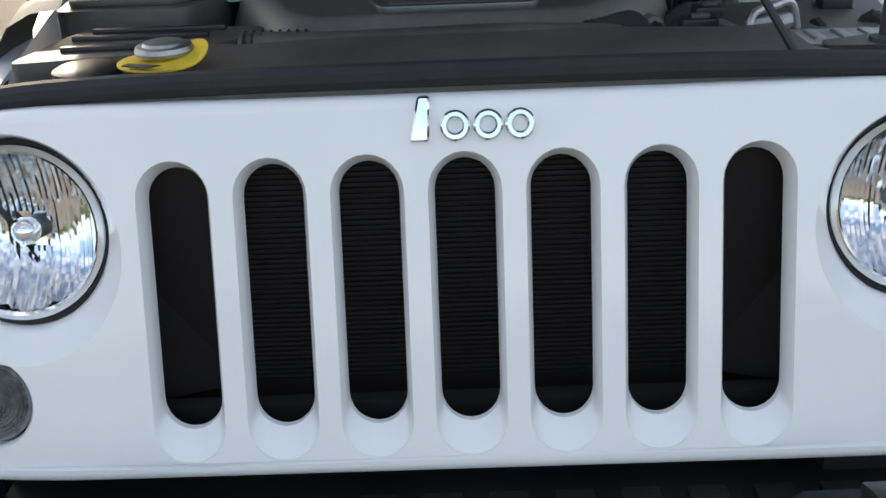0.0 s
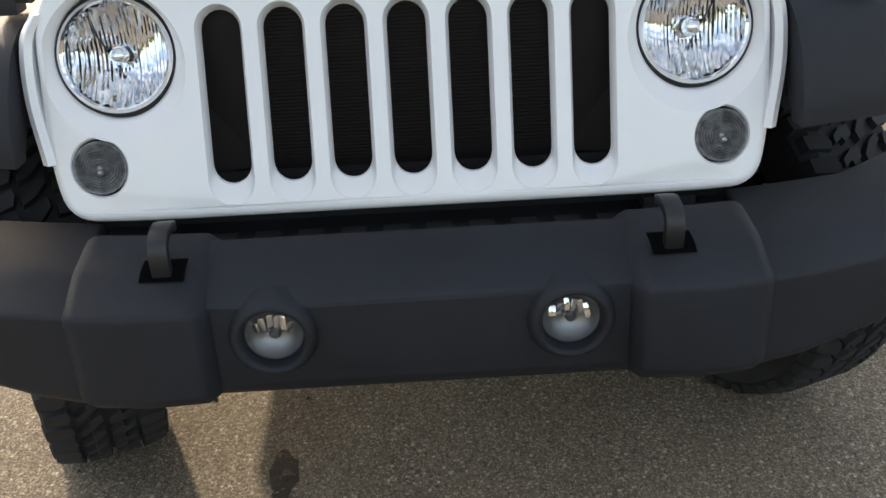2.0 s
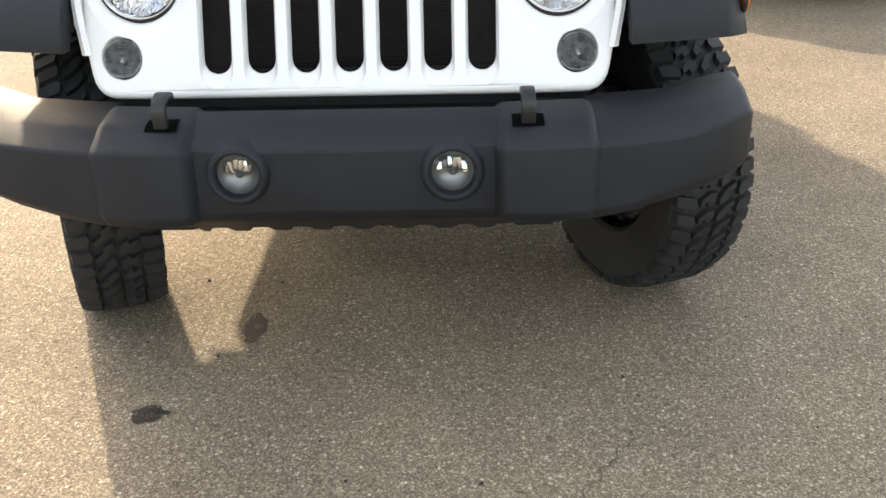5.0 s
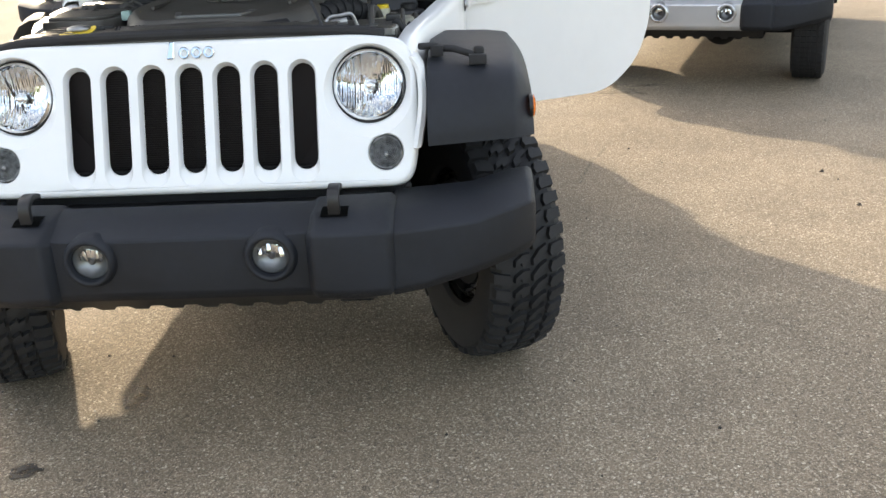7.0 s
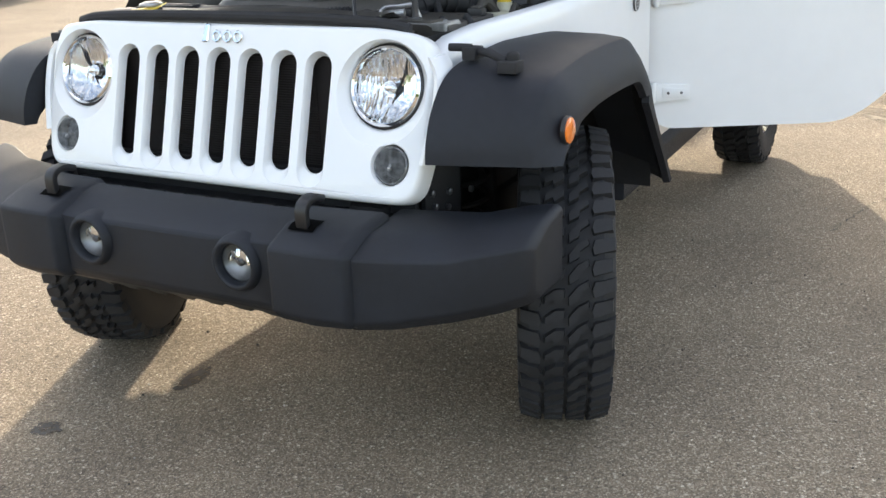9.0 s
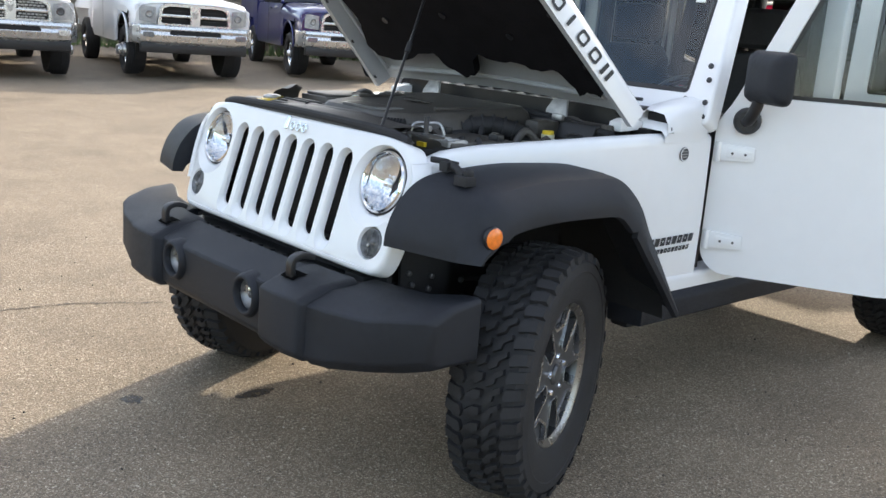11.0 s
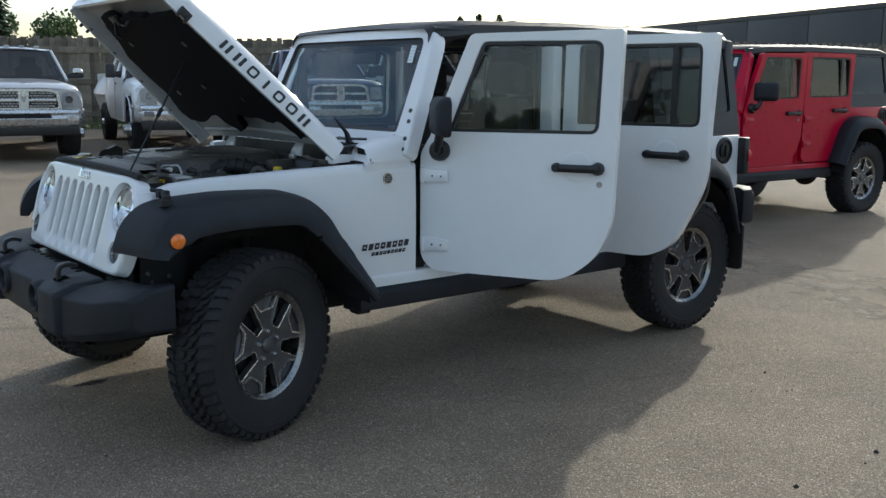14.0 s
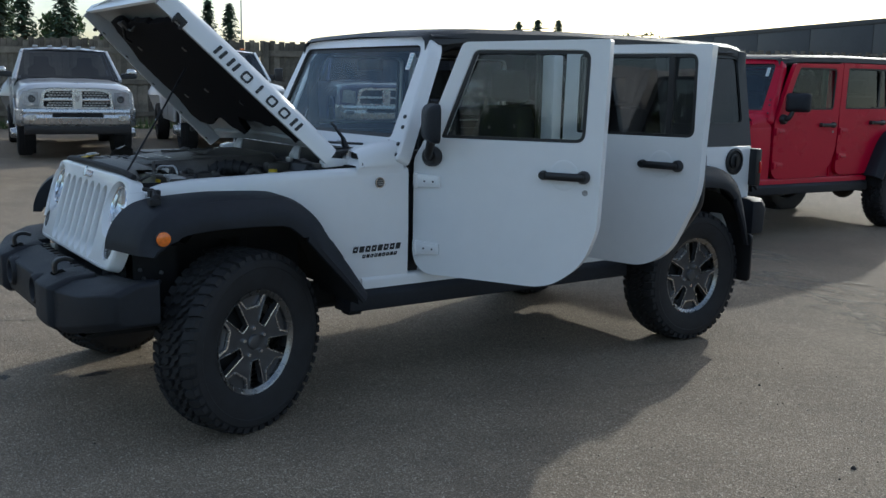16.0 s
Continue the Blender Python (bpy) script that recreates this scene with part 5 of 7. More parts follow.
    # radiator cap with its yellow tag
    P("radiator_cap", lathe([(0.033, 0), (0.034, 0.004), (0.032, 0.009), (0.024, 0.010), (0.022, 0.013), (0.008, 0.014)], (-0.338, -0.328, 1.158), "z", 24), STEEL, "pressed steel radiator cap")
    tag = [[(-0.338 + 0.052 * k * math.cos(a), -0.338 + 0.048 * k * math.sin(a), 1.150 + 0.016 * max(0, math.cos(a - 0.6)) ** 2 * k + d) for a in [2 * math.pi * i / 28 for i in range(28)]] for k, d in ((1, 0), (1, 0.002), (0.05, 0.002))]
    P("cap_tag", loft(tag, True, True), YELLOW, "yellow warning tag bent up round the cap")
    P("dipstick", tube(curve_points([(-0.268, 0.0, 1.08), (-0.270, 0.0, 1.14), (-0.262, 0.0, 1.17), (-0.258, 0.0, 1.14)], 4), 0.004, 8), YELLOW, "yellow dipstick loop")
    P("cap_tag_bar", prism([(-0.375, -0.375), (-0.345, -0.388), (-0.33, -0.378), (-0.37, -0.365)], 2, 1.1555, 1.1565), DECAL)
    P("oil_cap", lathe([(0.038, 0), (0.038, 0.024), (0.030, 0.028)], (-0.422, -0.352, 1.125), "z", 24), PLASTIC2, "black filler cap")
    # battery with a bright bracket and yellow label
    P("battery", box((0.47, -0.10, 1.03), (0.20, 0.28, 0.17)), ENGINE, "black battery", 0.008)
    P("battery_bracket", prism(rounded([(0.385, -0.225), (0.565, -0.245), (0.57, -0.165), (0.400, -0.155)], 0.012), 2, 1.098, 1.118), CASTING, "bare aluminium control module", 0.003)
    for i in range(5):
        P("module_fin", box((0.42 + i * 0.035, -0.198, 1.119), (0.014, 0.05, 0.005)), CASTING, "", 0.002)
    P("battery_label", box((0.440, -0.252, 1.094), (0.035, 0.012, 0.014)), YELLOW, "yellow battery label")
    P("latch_plate", prism(rounded([(0.425, -0.31), (0.48, -0.315), (0.56, -0.325), (0.575, -0.27), (0.50, -0.262), (0.43, -0.285)], 0.012), 2, 1.128, 1.134), ENGINE, "black latch plate")
    P("latch_bolt", lathe([(0.018, 0), (0.018, 0.006), (0.008, 0.008), (0.008, 0.055), (0.011, 0.06)], (0.503, -0.292, 1.132), "z", 14), GUNMETAL)
    # a fat corrugated hose, the round fluid reservoir and connectors beside the engine cover
    arc = curve_points([(0.25, -0.02, 1.06), (0.29, 0.06, 1.115), (0.35, 0.15, 1.135), (0.42, 0.23, 1.11), (0.46, 0.28, 1.05)], 6)
    P("ribbed_hose", tube(arc, 0.034, 14), RUBBER, "fat ribbed black hose", angle=60)
    for a, b in zip(arc[2:-2:2], arc[3:-1:2]):
        P("hose_rib", tube([a, a.lerp(b, 0.35)], 0.041, 14), RUBBER, angle=60)
    P("fluid_reservoir", lathe([(0.052, 0.0), (0.056, 0.05), (0.050, 0.062), (0.030, 0.066), (0.030, 0.082), (0.024, 0.086)], (0.575, 0.34, 1.045), "z", 22), PLASTIC2, "round black fluid reservoir", angle=50)
    for x, y, w in ((0.32, -0.14, 0.05), (0.35, -0.07, 0.04), (0.545, -0.02, 0.045), (0.30, 0.20, 0.04), (0.33, 0.30, 0.05), (-0.30, 0.30, 0.05)):
        P("connector", box((x, y, 1.122), (w, 0.032, 0.026)), PLASTIC2, "", 0.005)
        P("connector_clip", box((x, y - 0.006, 1.1375), (w * 0.5, 0.014, 0.006)), ENGINE, "", 0.002)
    # wiring and hoses
    rnd = random.Random(4)
    for i in range(16):
        x, y = rnd.uniform(0.25, 0.58), rnd.uniform(-0.28, 0.40)
        a, l = rnd.uniform(0, 6.28), rnd.uniform(0.10, 0.24)
        pts = [(x, y, 1.04), (x + l * 0.4 * math.cos(a), y + l * 0.4 * math.sin(a), 1.10 + rnd.uniform(0, 0.035)), (x + l * math.cos(a), y + l * math.sin(a), 1.05)]
        pts = [(min(0.60, p[0]), min(0.5, max(-0.36, p[1])), p[2]) for p in pts]
        P("hose", tube(curve_points(pts, 5), rnd.choice((0.006, 0.009, 0.014)), 8), rnd.choice((ENGINE, RUBBER, ENGINE)))
    for i in range(9):
        x, y = rnd.uniform(-0.60, -0.30), rnd.uniform(0.05, 0.50)
        P("hose", tube(curve_points([(x, y, 1.05), (x + rnd.uniform(0.02, 0.1), y + 0.07, 1.14 + rnd.uniform(0, 0.04)), (x + 0.15, y + rnd.uniform(0.05, 0.16), 1.07)], 5), rnd.choice((0.006, 0.009, 0.012)), 8), ENGINE)
    P("bright_pipe", tube(curve_points([(0.33, -0.30, 1.09), (0.35, -0.22, 1.13), (0.42, -0.20, 1.14)], 5), 0.010, 10), STEEL, "bright metal pipe")
    P("pipe_loop", tube(curve_points([(0.36, -0.24, 1.11), (0.365, -0.22, 1.150), (0.40, -0.19, 1.155), (0.43, -0.17, 1.155), (0.445, -0.16, 1.12)], 5), 0.0055, 8), STEEL)
    P("green_connector", box((-0.33, 0.06, 1.155), (0.03, 0.03, 0.03)), material("pale_green_plastic", (0.35, 0.5, 0.46), 0.5, vary=0.1), "", 0.006)
    # fluid tanks and brake servo
    P("washer_tank", prism(rounded([(0.38, 0.20), (0.60, 0.20), (0.60, 0.40), (0.40, 0.38)], 0.03), 2, 0.95, 1.095), TANKWHITE, "cream washer tank", 0.015)
    P("tank_neck", lathe([(0.024, 0), (0.024, 0.025)], (0.486, 0.30, 1.095), "z", 18), TANKWHITE)
    P("yellow_cap", lathe([(0.021, 0), (0.021, 0.012), (0.018, 0.015)], (0.486, 0.30, 1.118), "z", 22), YELLOW, "yellow filler cap")
    P("brake_servo", lathe([(0.05, -0.10), (0.12, -0.06), (0.125, 0.0), (0.10, 0.05)], (0.42, 0.50, 1.05), "y", 28), ENGINE, "round black brake servo", angle=50)
    P("brake_tank", box((0.40, 0.36, 1.13), (0.07, 0.12, 0.06)), ENGINE, "", 0.015)
    P("expansion_tank", prism(rounded([(0.22, -0.30), (0.34, -0.30), (0.34, -0.16), (0.24, -0.14)], 0.03), 2, 1.02, 1.12), TANKWHITE, "cream coolant bottle", 0.02)
    P("pulley", lathe([(0.07, -0.02), (0.075, -0.01), (0.06, 0.0), (0.07, 0.01), (0.02, 0.02)], (0.20, -0.19, 1.06), "y", 24), GUNMETAL)
    P("cowl_seal", tube(curve_points([(-0.66, 0.44, 1.135), (-0.3, 0.455, 1.165), (0.3, 0.455, 1.165), (0.66, 0.44, 1.135)], 5), 0.016, 8), RUBBER)
    P("cowl_grille", box((0, 0.475, 1.150), (1.25, 0.05, 0.03)), ENGINE, "", 0.008)
    P("cowl_tray", prism([(0.395, 1.10), (0.47, 1.10), (0.47, 1.168), (0.425, 1.162)], 0, -0.62, 0.60), PLASTIC2, "black cowl tray behind the engine", 0.008)
    for x in (-0.22, 0.42):
        P("cowl_bracket", box((x, 0.42, 1.172), (0.05, 0.02, 0.024)), STEEL, "", 0.006)
    for x in (-0.36, 0.36):
        bm = loft([[(x - w, y, z), (x + w, y, z), (x + w, y + 0.012, z), (x - w, y + 0.012, z)] for w, y, z in ((0.055, 0.468, 1.160), (0.050, 0.474, 1.195), (0.034, 0.492, 1.232))], True, True)
        P("hood_hinge", bm, CASTING, "pale metal hood hinge", 0.006)
    # the strut that holds the hood up
    rod = [(0.375, -0.372, 1.135), (0.250, -0.180, 1.372), (0.120, 0.012, 1.612)]
    P("prop_rod", tube(rod, 0.005, 8), PLASTIC2, "thin black hood prop rod")
    P("prop_grip", tube([Vector(rod[0]).lerp(Vector(rod[1]), 1.0), Vector(rod[1]).lerp(Vector(rod[2]), 0.13)], 0.0095, 8), RUBBER)
    for s in (-1, 1):
        c = Vector((s * 0.690, -0.355, 1.066))
        bm = box(c, (0.036, 0.05, 0.030))
        tube([c + Vector((s * -0.05, -0.03, 0.016)), c + Vector((s * 0.0, 0.0, 0.012))], 0.010, 8, bm)
        if s < 0:
            P("hood_catch", bm, RUBBER, "black rubber hood catch", 0.004)
            continue
        tube([c + Vector((0, 0, 0.006)), c + Vector((s * 0.05, -0.016, 0.004)), c + Vector((s * 0.105, -0.036, -0.012))], 0.011, 8, bm)
        box(c + Vector((s * 0.115, -0.040, -0.022)), (0.05, 0.045, 0.028), bm)
        lathe([(0.016, -0.02), (0.016, 0.006), (0.010, 0.012)], c + Vector((s * 0.118, -0.030, 0.0)), "z", 12, bm)
        P("hood_catch", bm, RUBBER, "black rubber hood catch", 0.004)


def set_back(ob):
    """Moves a part of the body back from the grille and lets the cabin grow taller behind the fenders."""
    for v in ob.data.vertices:
        k = min(1.0, max(0.0, (v.co.y + 0.3) / 0.8))
        v.co.z *= 1 + 0.017 * k
        v.co.y += BACK


def off_road_car(at, paint, label, front=0, rear=0, lift=0, detail=True, lugged=True, r=0.419, drop=0.0, pale=False, steer=0.0):
    car = new("off_road_car")
    car.matrix_basis = at
    tagged(car, label, "car", "parked cars")
    grille(car, paint, detail)
    beam = bumper(car, detail)
    if pale:
        beam.data.materials[0] = SILVER
        for ring in beam.children:
            if ring.name.startswith("fog_surround"):
                ring.data.materials[0] = BRIGHT
    front_parts = set(car.children_recursive)
    body(car, paint, detail)
    windshield(car, paint)
    hardtop(car)
    interior(car, detail)
    if detail:
        side_marks(car)
    for ob in set(car.children_recursive) - front_parts:
        set_back(ob)
    hood(car, paint, lift, detail)
    for s in (-1, 1):
        a, b = (front, rear) if s > 0 else (0, 0)
        if not a:
            part("side_panel", prism([(0.937, 0.57), (2.637, 0.57), (2.717, 1.017), (2.717, 1.24), (0.937, 1.24)], 0, s * 0.700, s * 0.728), paint, car)
        door(car, "front", s, 0.957, a, paint)
        door(car, "rear", s, 1.942, b, paint)
        turned_in = (-0.01 if s > 0 else -0.11) if steer else 0.0
        wheel(car, s * 0.797, turned_in, r - 0.024 + drop, s, r=r, lugged=lugged, spin=39, steer=steer)
        wheel(car, s * 0.768, 2.98, r - 0.012 + drop, s, r=r - 0.009, lugged=lugged, spin=0)
    badge(car)
    if detail:
        engine_bay(car)
    return car


off_road_car(pose(0, 0, 0), WHITE, "white four-door off-road car with raised hood and open doors", 62, 77, 43.4, steer=21.5)
off_road_car(pose(-2.03, 5.64, ground_z(-2.03, 5.64) + 0.005, 0, 0, -4), RED, "red four-door off-road car with dark hardtop, closed", detail=False)


# ---------------------------------------------------------------- ground sheet
def asphalt():
    m = bpy.data.materials.new("worn_asphalt")
    m.use_nodes = True
    n, l = m.node_tree.nodes, m.node_tree.links
    p = n["Principled BSDF"]
    p.inputs["Roughness"].default_value = 0.85
    co = n.new("ShaderNodeTexCoord")

    def noise(scale, detail=4):
        t = n.new("ShaderNodeTexNoise")
        t.inputs["Scale"].default_value, t.inputs["Detail"].default_value = scale, detail
        l.new(co.outputs["Object"], t.inputs["Vector"])
        return t.outputs["Fac"]

    def ramp(src, stops):
        r = n.new("ShaderNodeValToRGB")
        e = r.color_ramp.elements
        for i, (pos, col) in enumerate(stops):
            el = e[i] if i < 2 else e.new(pos)
            el.position, el.color = pos, (*col, 1)
        l.new(src, r.inputs["Fac"])
        return r.outputs["Color"]

    def mix(kind, fac, a, b):
        x = n.new("ShaderNodeMixRGB")
        x.blend_type = kind
        if isinstance(fac, float):
            x.inputs["Fac"].default_value = fac
        else:
            l.new(fac, x.inputs["Fac"])
        l.new(a, x.inputs["Color1"])
        if isinstance(b, tuple):
            x.inputs["Color2"].default_value = (*b, 1)
        else:
            l.new(b, x.inputs["Color2"])
        return x.outputs["Color"]

    vor = n.new("ShaderNodeTexVoronoi")
    vor.inputs["Scale"].default_value = 125
    l.new(co.outputs["Object"], vor.inputs["Vector"])
    stone = ramp(vor.outputs["Color"], [(0.08, (0.035, 0.029, 0.023)), (0.20, (0.210, 0.167, 0.121)), (0.80, (0.275, 0.220, 0.161)), (0.91, (0.80, 0.71, 0.58))])
    grain = n.new("ShaderNodeTexVoronoi")
    grain.inputs["Scale"].default_value = 240
    l.new(co.outputs["Object"], grain.inputs["Vector"])
    fine = ramp(grain.outputs["Color"], [(0.15, (0.035, 0.030, 0.024)), (0.55, (0.245, 0.19, 0.14)), (0.92, (0.78, 0.69, 0.56))])
    stone = mix("MIX", 0.46, stone, fine)
    stone = mix("MULTIPLY", 0.62, stone, ramp(vor.outputs["Distance"], [(0.25, (1.2, 1.2, 1.2)), (0.75, (0.34, 0.34, 0.34))]))
    base = mix("MIX", 0.74, ramp(noise(0.55, 6), [(0.35, (0.200, 0.157, 0.113)), (0.65, (0.286, 0.228, 0.165))]), stone)
    base = mix("MULTIPLY", 0.32, base, ramp(noise(2.4, 8), [(0.38, (0.72, 0.70, 0.68)), (0.60, (1.1, 1.08, 1.04))]))
    base = mix("MULTIPLY", 0.30, base, ramp(noise(0.9, 9), [(0.40, (0.70, 0.69, 0.68)), (0.58, (1.12, 1.11, 1.09))]))
    base = mix("OVERLAY", 0.62, base, ramp(noise(330, 3), [(0.34, (0.20, 0.20, 0.20)), (0.66, (0.82, 0.82, 0.82))]))
    base = mix("MULTIPLY", 1.0, base, (1.035, 1.04, 1.02))
    p.inputs["Specular IOR Level"].default_value = 0.3
    l.new(base, p.inputs["Base Color"])
    b = n.new("ShaderNodeBump")
    b.inputs["Strength"].default_value, b.inputs["Distance"].default_value = 0.46, 0.005
    l.new(vor.outputs["Distance"], b.inputs["Height"])
    b2 = n.new("ShaderNodeBump")
    b2.inputs["Strength"].default_value, b2.inputs["Distance"].default_value = 0.35, 0.003
    l.new(noise(190, 5), b2.inputs["Height"])
    l.new(b.outputs["Normal"], b2.inputs["Normal"])
    l.new(b2.outputs["Normal"], p.inputs["Normal"])
    return m


ASPHALT = asphalt()


def ground():
    xs = [-900, -300, -120, -60, -40, -30] + [-25 + i for i in range(46)] + [24, 32, 45, 70, 120, 300, 900]
    ys = [-900, -300, -120, -60, -40, -30, -25] + [-20 + i for i in range(52)] + [36, 45, 60, 90, 140, 300, 900]
    f = lambda x, y: ground_z(max(x, -26), min(y, 34))
    rows = [[(x, y, f(x, y)) for y in ys] for x in xs]
    bm = loft(rows)
    for fc in bm.faces:
        if fc.normal.z < 0:
            fc.normal_flip()
    ob = put("ground", bm, ASPHALT, angle=180)
    tagged(ob, "worn grey-brown asphalt yard with small stones", "ground", kind="structure")


ground()


def ragged(mat, stretch, turn, scale, low, high):
    """Lets a thin film on the ground break up into grains and fingers."""
    n, l = mat.node_tree.nodes, mat.node_tree.links
    co, mp, t, r = n.new("ShaderNodeTexCoord"), n.new("ShaderNodeMapping"), n.new("ShaderNodeTexNoise"), n.new("ShaderNodeValToRGB")
    mp.inputs["Scale"].default_value, mp.inputs["Rotation"].default_value = stretch, (0, 0, turn)
    t.inputs["Scale"].default_value, t.inputs["Detail"].default_value, t.inputs["Roughness"].default_value = scale, 9, 0.68
    r.color_ramp.elements[0].position, r.color_ramp.elements[1].position = low, high
    l.new(co.outputs["Object"], mp.inputs["Vector"])
    l.new(mp.outputs["Vector"], t.inputs["Vector"])
    l.new(t.outputs["Fac"], r.inputs["Fac"])
    l.new(r.outputs["Color"], n["Principled BSDF"].inputs["Alpha"])


def ribbon(name, points, width, label, seed):
    """A narrow dark crack that follows the ground."""
    rnd = random.Random(seed)
    path = curve_points([(x, y, 0) for x, y in points], 10)
    rows = []
    for i, p in enumerate(path):
        d = (path[min(i + 1, len(path) - 1)] - path[max(0, i - 1)]).normalized()
        sd = Vector((-d.y, d.x, 0))
        q = p + sd * rnd.uniform(-0.012, 0.012)
        w = width * rnd.uniform(0.4, 1.3)
        rows.append([(*(q + sd * w).xy, ground_z(*(q + sd * w).xy) + 0.003), (*(q - sd * w).xy, ground_z(*(q - sd * w).xy) + 0.003)])
    tagged(put(name, facing(loft(rows), (0, 0, 1)), CRACK, angle=180), label, "crack", kind="structure")


def stain(x, y, r, seed, label, wide=1.0, deep=0.8):
    rnd = random.Random(seed)
    ring = [(x + r * wide * k * math.cos(a), y + r * deep * k * math.sin(a)) for a, k in [(2 * math.pi * i / 22, rnd.uniform(0.75, 1.12)) for i in range(22)]]
    tagged(put("oil_stain", facing(plate(ring, [], lambda a, b: Vector((a, b, ground_z(a, b) + 0.003))), (0, 0, 1)), STAIN, angle=180), label, "stain", kind="structure")


CRACK = material("dirt_filled_crack", (0.085, 0.072, 0.058), 0.9, vary=0.4, scale=60, bump=0.4, bump_scale=200)
STAIN = material("dark_oily_asphalt", (0.032, 0.028, 0.024), 0.6, vary=0.5, scale=40, bump=0.6, bump_scale=200)
ragged(STAIN, (1, 1, 1), 0.0, 55.0, 0.36, 0.52)


ribbon("ground_crack", [(-1.835, -0.897), (-1.799, -0.754), (-1.794, -0.65), (-1.756, -0.499), (-1.685, -0.326), (-1.603, -0.153)], 0.006, "long hairline crack in the asphalt", 3)
ribbon("ground_crack", [(0.454, -1.242), (0.519, -1.108), (0.622, -0.958), (0.687, -0.848)], 0.0014, "short hairline crack in the asphalt", 5)
ribbon("ground_crack", [(1.34, 1.86), (1.40, 2.06), (1.46, 2.29), (1.55, 2.49), (1.58, 2.62)], 0.0030, "faint crack in the asphalt beside the car", 9)
stain(-0.525, -0.79, 0.050, 2, "small dark oil stain on the asphalt")
stain(-0.335, -0.36, 0.078, 4, "damp dark patch on the asphalt", 0.5, 1.1)

def loose_stones(name, mat, count, low, high, seed, label, spots=()):
    """Small stones and crumbs that lie scattered on the asphalt."""
    rnd = random.Random(seed)
    verts, faces = [], []
    bits = [(rnd.uniform(-3.5, 6.0), rnd.uniform(-3.2, 6.5), rnd.uniform(low, high) * rnd.choice((0.6, 0.8, 1.0))) for _ in range(count)] + list(spots)
    for x, y, r in bits:
        k, z, a = len(verts), ground_z(x, y), rnd.uniform(0, 6.28)
        for i in range(5):
            b = a + i * 1.257
            q = r * rnd.uniform(0.7, 1.2)
            verts.append((x + q * math.cos(b), y + q * math.sin(b), z - 0.001))
        for i in range(3):
            b = a + 0.5 + i * 2.09
            q = r * rnd.uniform(0.35, 0.6)
            verts.append((x + q * math.cos(b), y + q * math.sin(b), z + r * rnd.uniform(0.6, 1.0)))
        faces += [(k + 5, k + 6, k + 7), (k, k + 1, k + 5), (k + 1, k + 6, k + 5), (k + 1, k + 2, k + 6), (k + 2, k + 3, k + 6), (k + 3, k + 7, k + 6), (k + 3, k + 4, k + 7), (k + 4, k + 5, k + 7), (k + 4, k, k + 5)]
    me = bpy.data.meshes.new(name)
    me.from_pydata(verts, [], faces)
    me.materials.append(mat)
    tagged(share(name, me), label, "gravel", kind="stuff")


PALE_STONE = material("pale_gravel", (0.42, 0.38, 0.32), 0.85, vary=0.4, scale=15)
DARK_STONE = material("dark_gravel", (0.035, 0.031, 0.028), 0.85, vary=0.4, scale=15)
loose_stones("pale_gravel", PALE_STONE, 2600, 0.002, 0.0055, 41, "loose pale gravel scattered over the asphalt")
loose_stones("dark_gravel", DARK_STONE, 900, 0.0025, 0.007, 42, "dark crumbs of stone scattered over the asphalt", [(2.66, 1.93, 0.014), (2.64, 1.35, 0.013), (1.72, 2.55, 0.008)])
SAND = material("dry_sandy_dust", (0.34, 0.29, 0.22), 0.9, vary=0.35, scale=7, bump=0.5, bump_scale=150)
ragged(SAND, (1.5, 2.8, 1.0), 0.25, 2.2, 0.45, 0.66)


def sand_patch(x, y, a, b, turn, seed):
    """A thin film of pale sand with ragged fingers."""
    rnd = random.Random(seed)
    ring = []
    for i in range(60):
        t = 2 * math.pi * i / 60
        k = 0.72 + 0.28 * math.sin(5 * t + seed) * math.sin(3 * t) + rnd.uniform(-0.14, 0.14)
        u, v = a * k * math.cos(t), b * k * math.sin(t)
        ring.append((x + u * math.cos(turn) - v * math.sin(turn), y + u * math.sin(turn) + v * math.cos(turn)))
    tagged(put("sand_patch", facing(plate(ring, [], lambda p, q: Vector((p, q, ground_z(p, q) + 0.004))), (0, 0, 1)), SAND, angle=180), "pale dusty sand washed over the asphalt", "sand", kind="structure")


for k, (x, y, a, b, turn) in enumerate(((0.35, 4.95, 1.25, 0.50, 0.25), (1.35, 4.55, 1.10, 0.42, -0.2), (-0.75, 5.7, 0.7, 0.25, 0.1))):
    sand_patch(x, y, a, b, turn, k + 1)


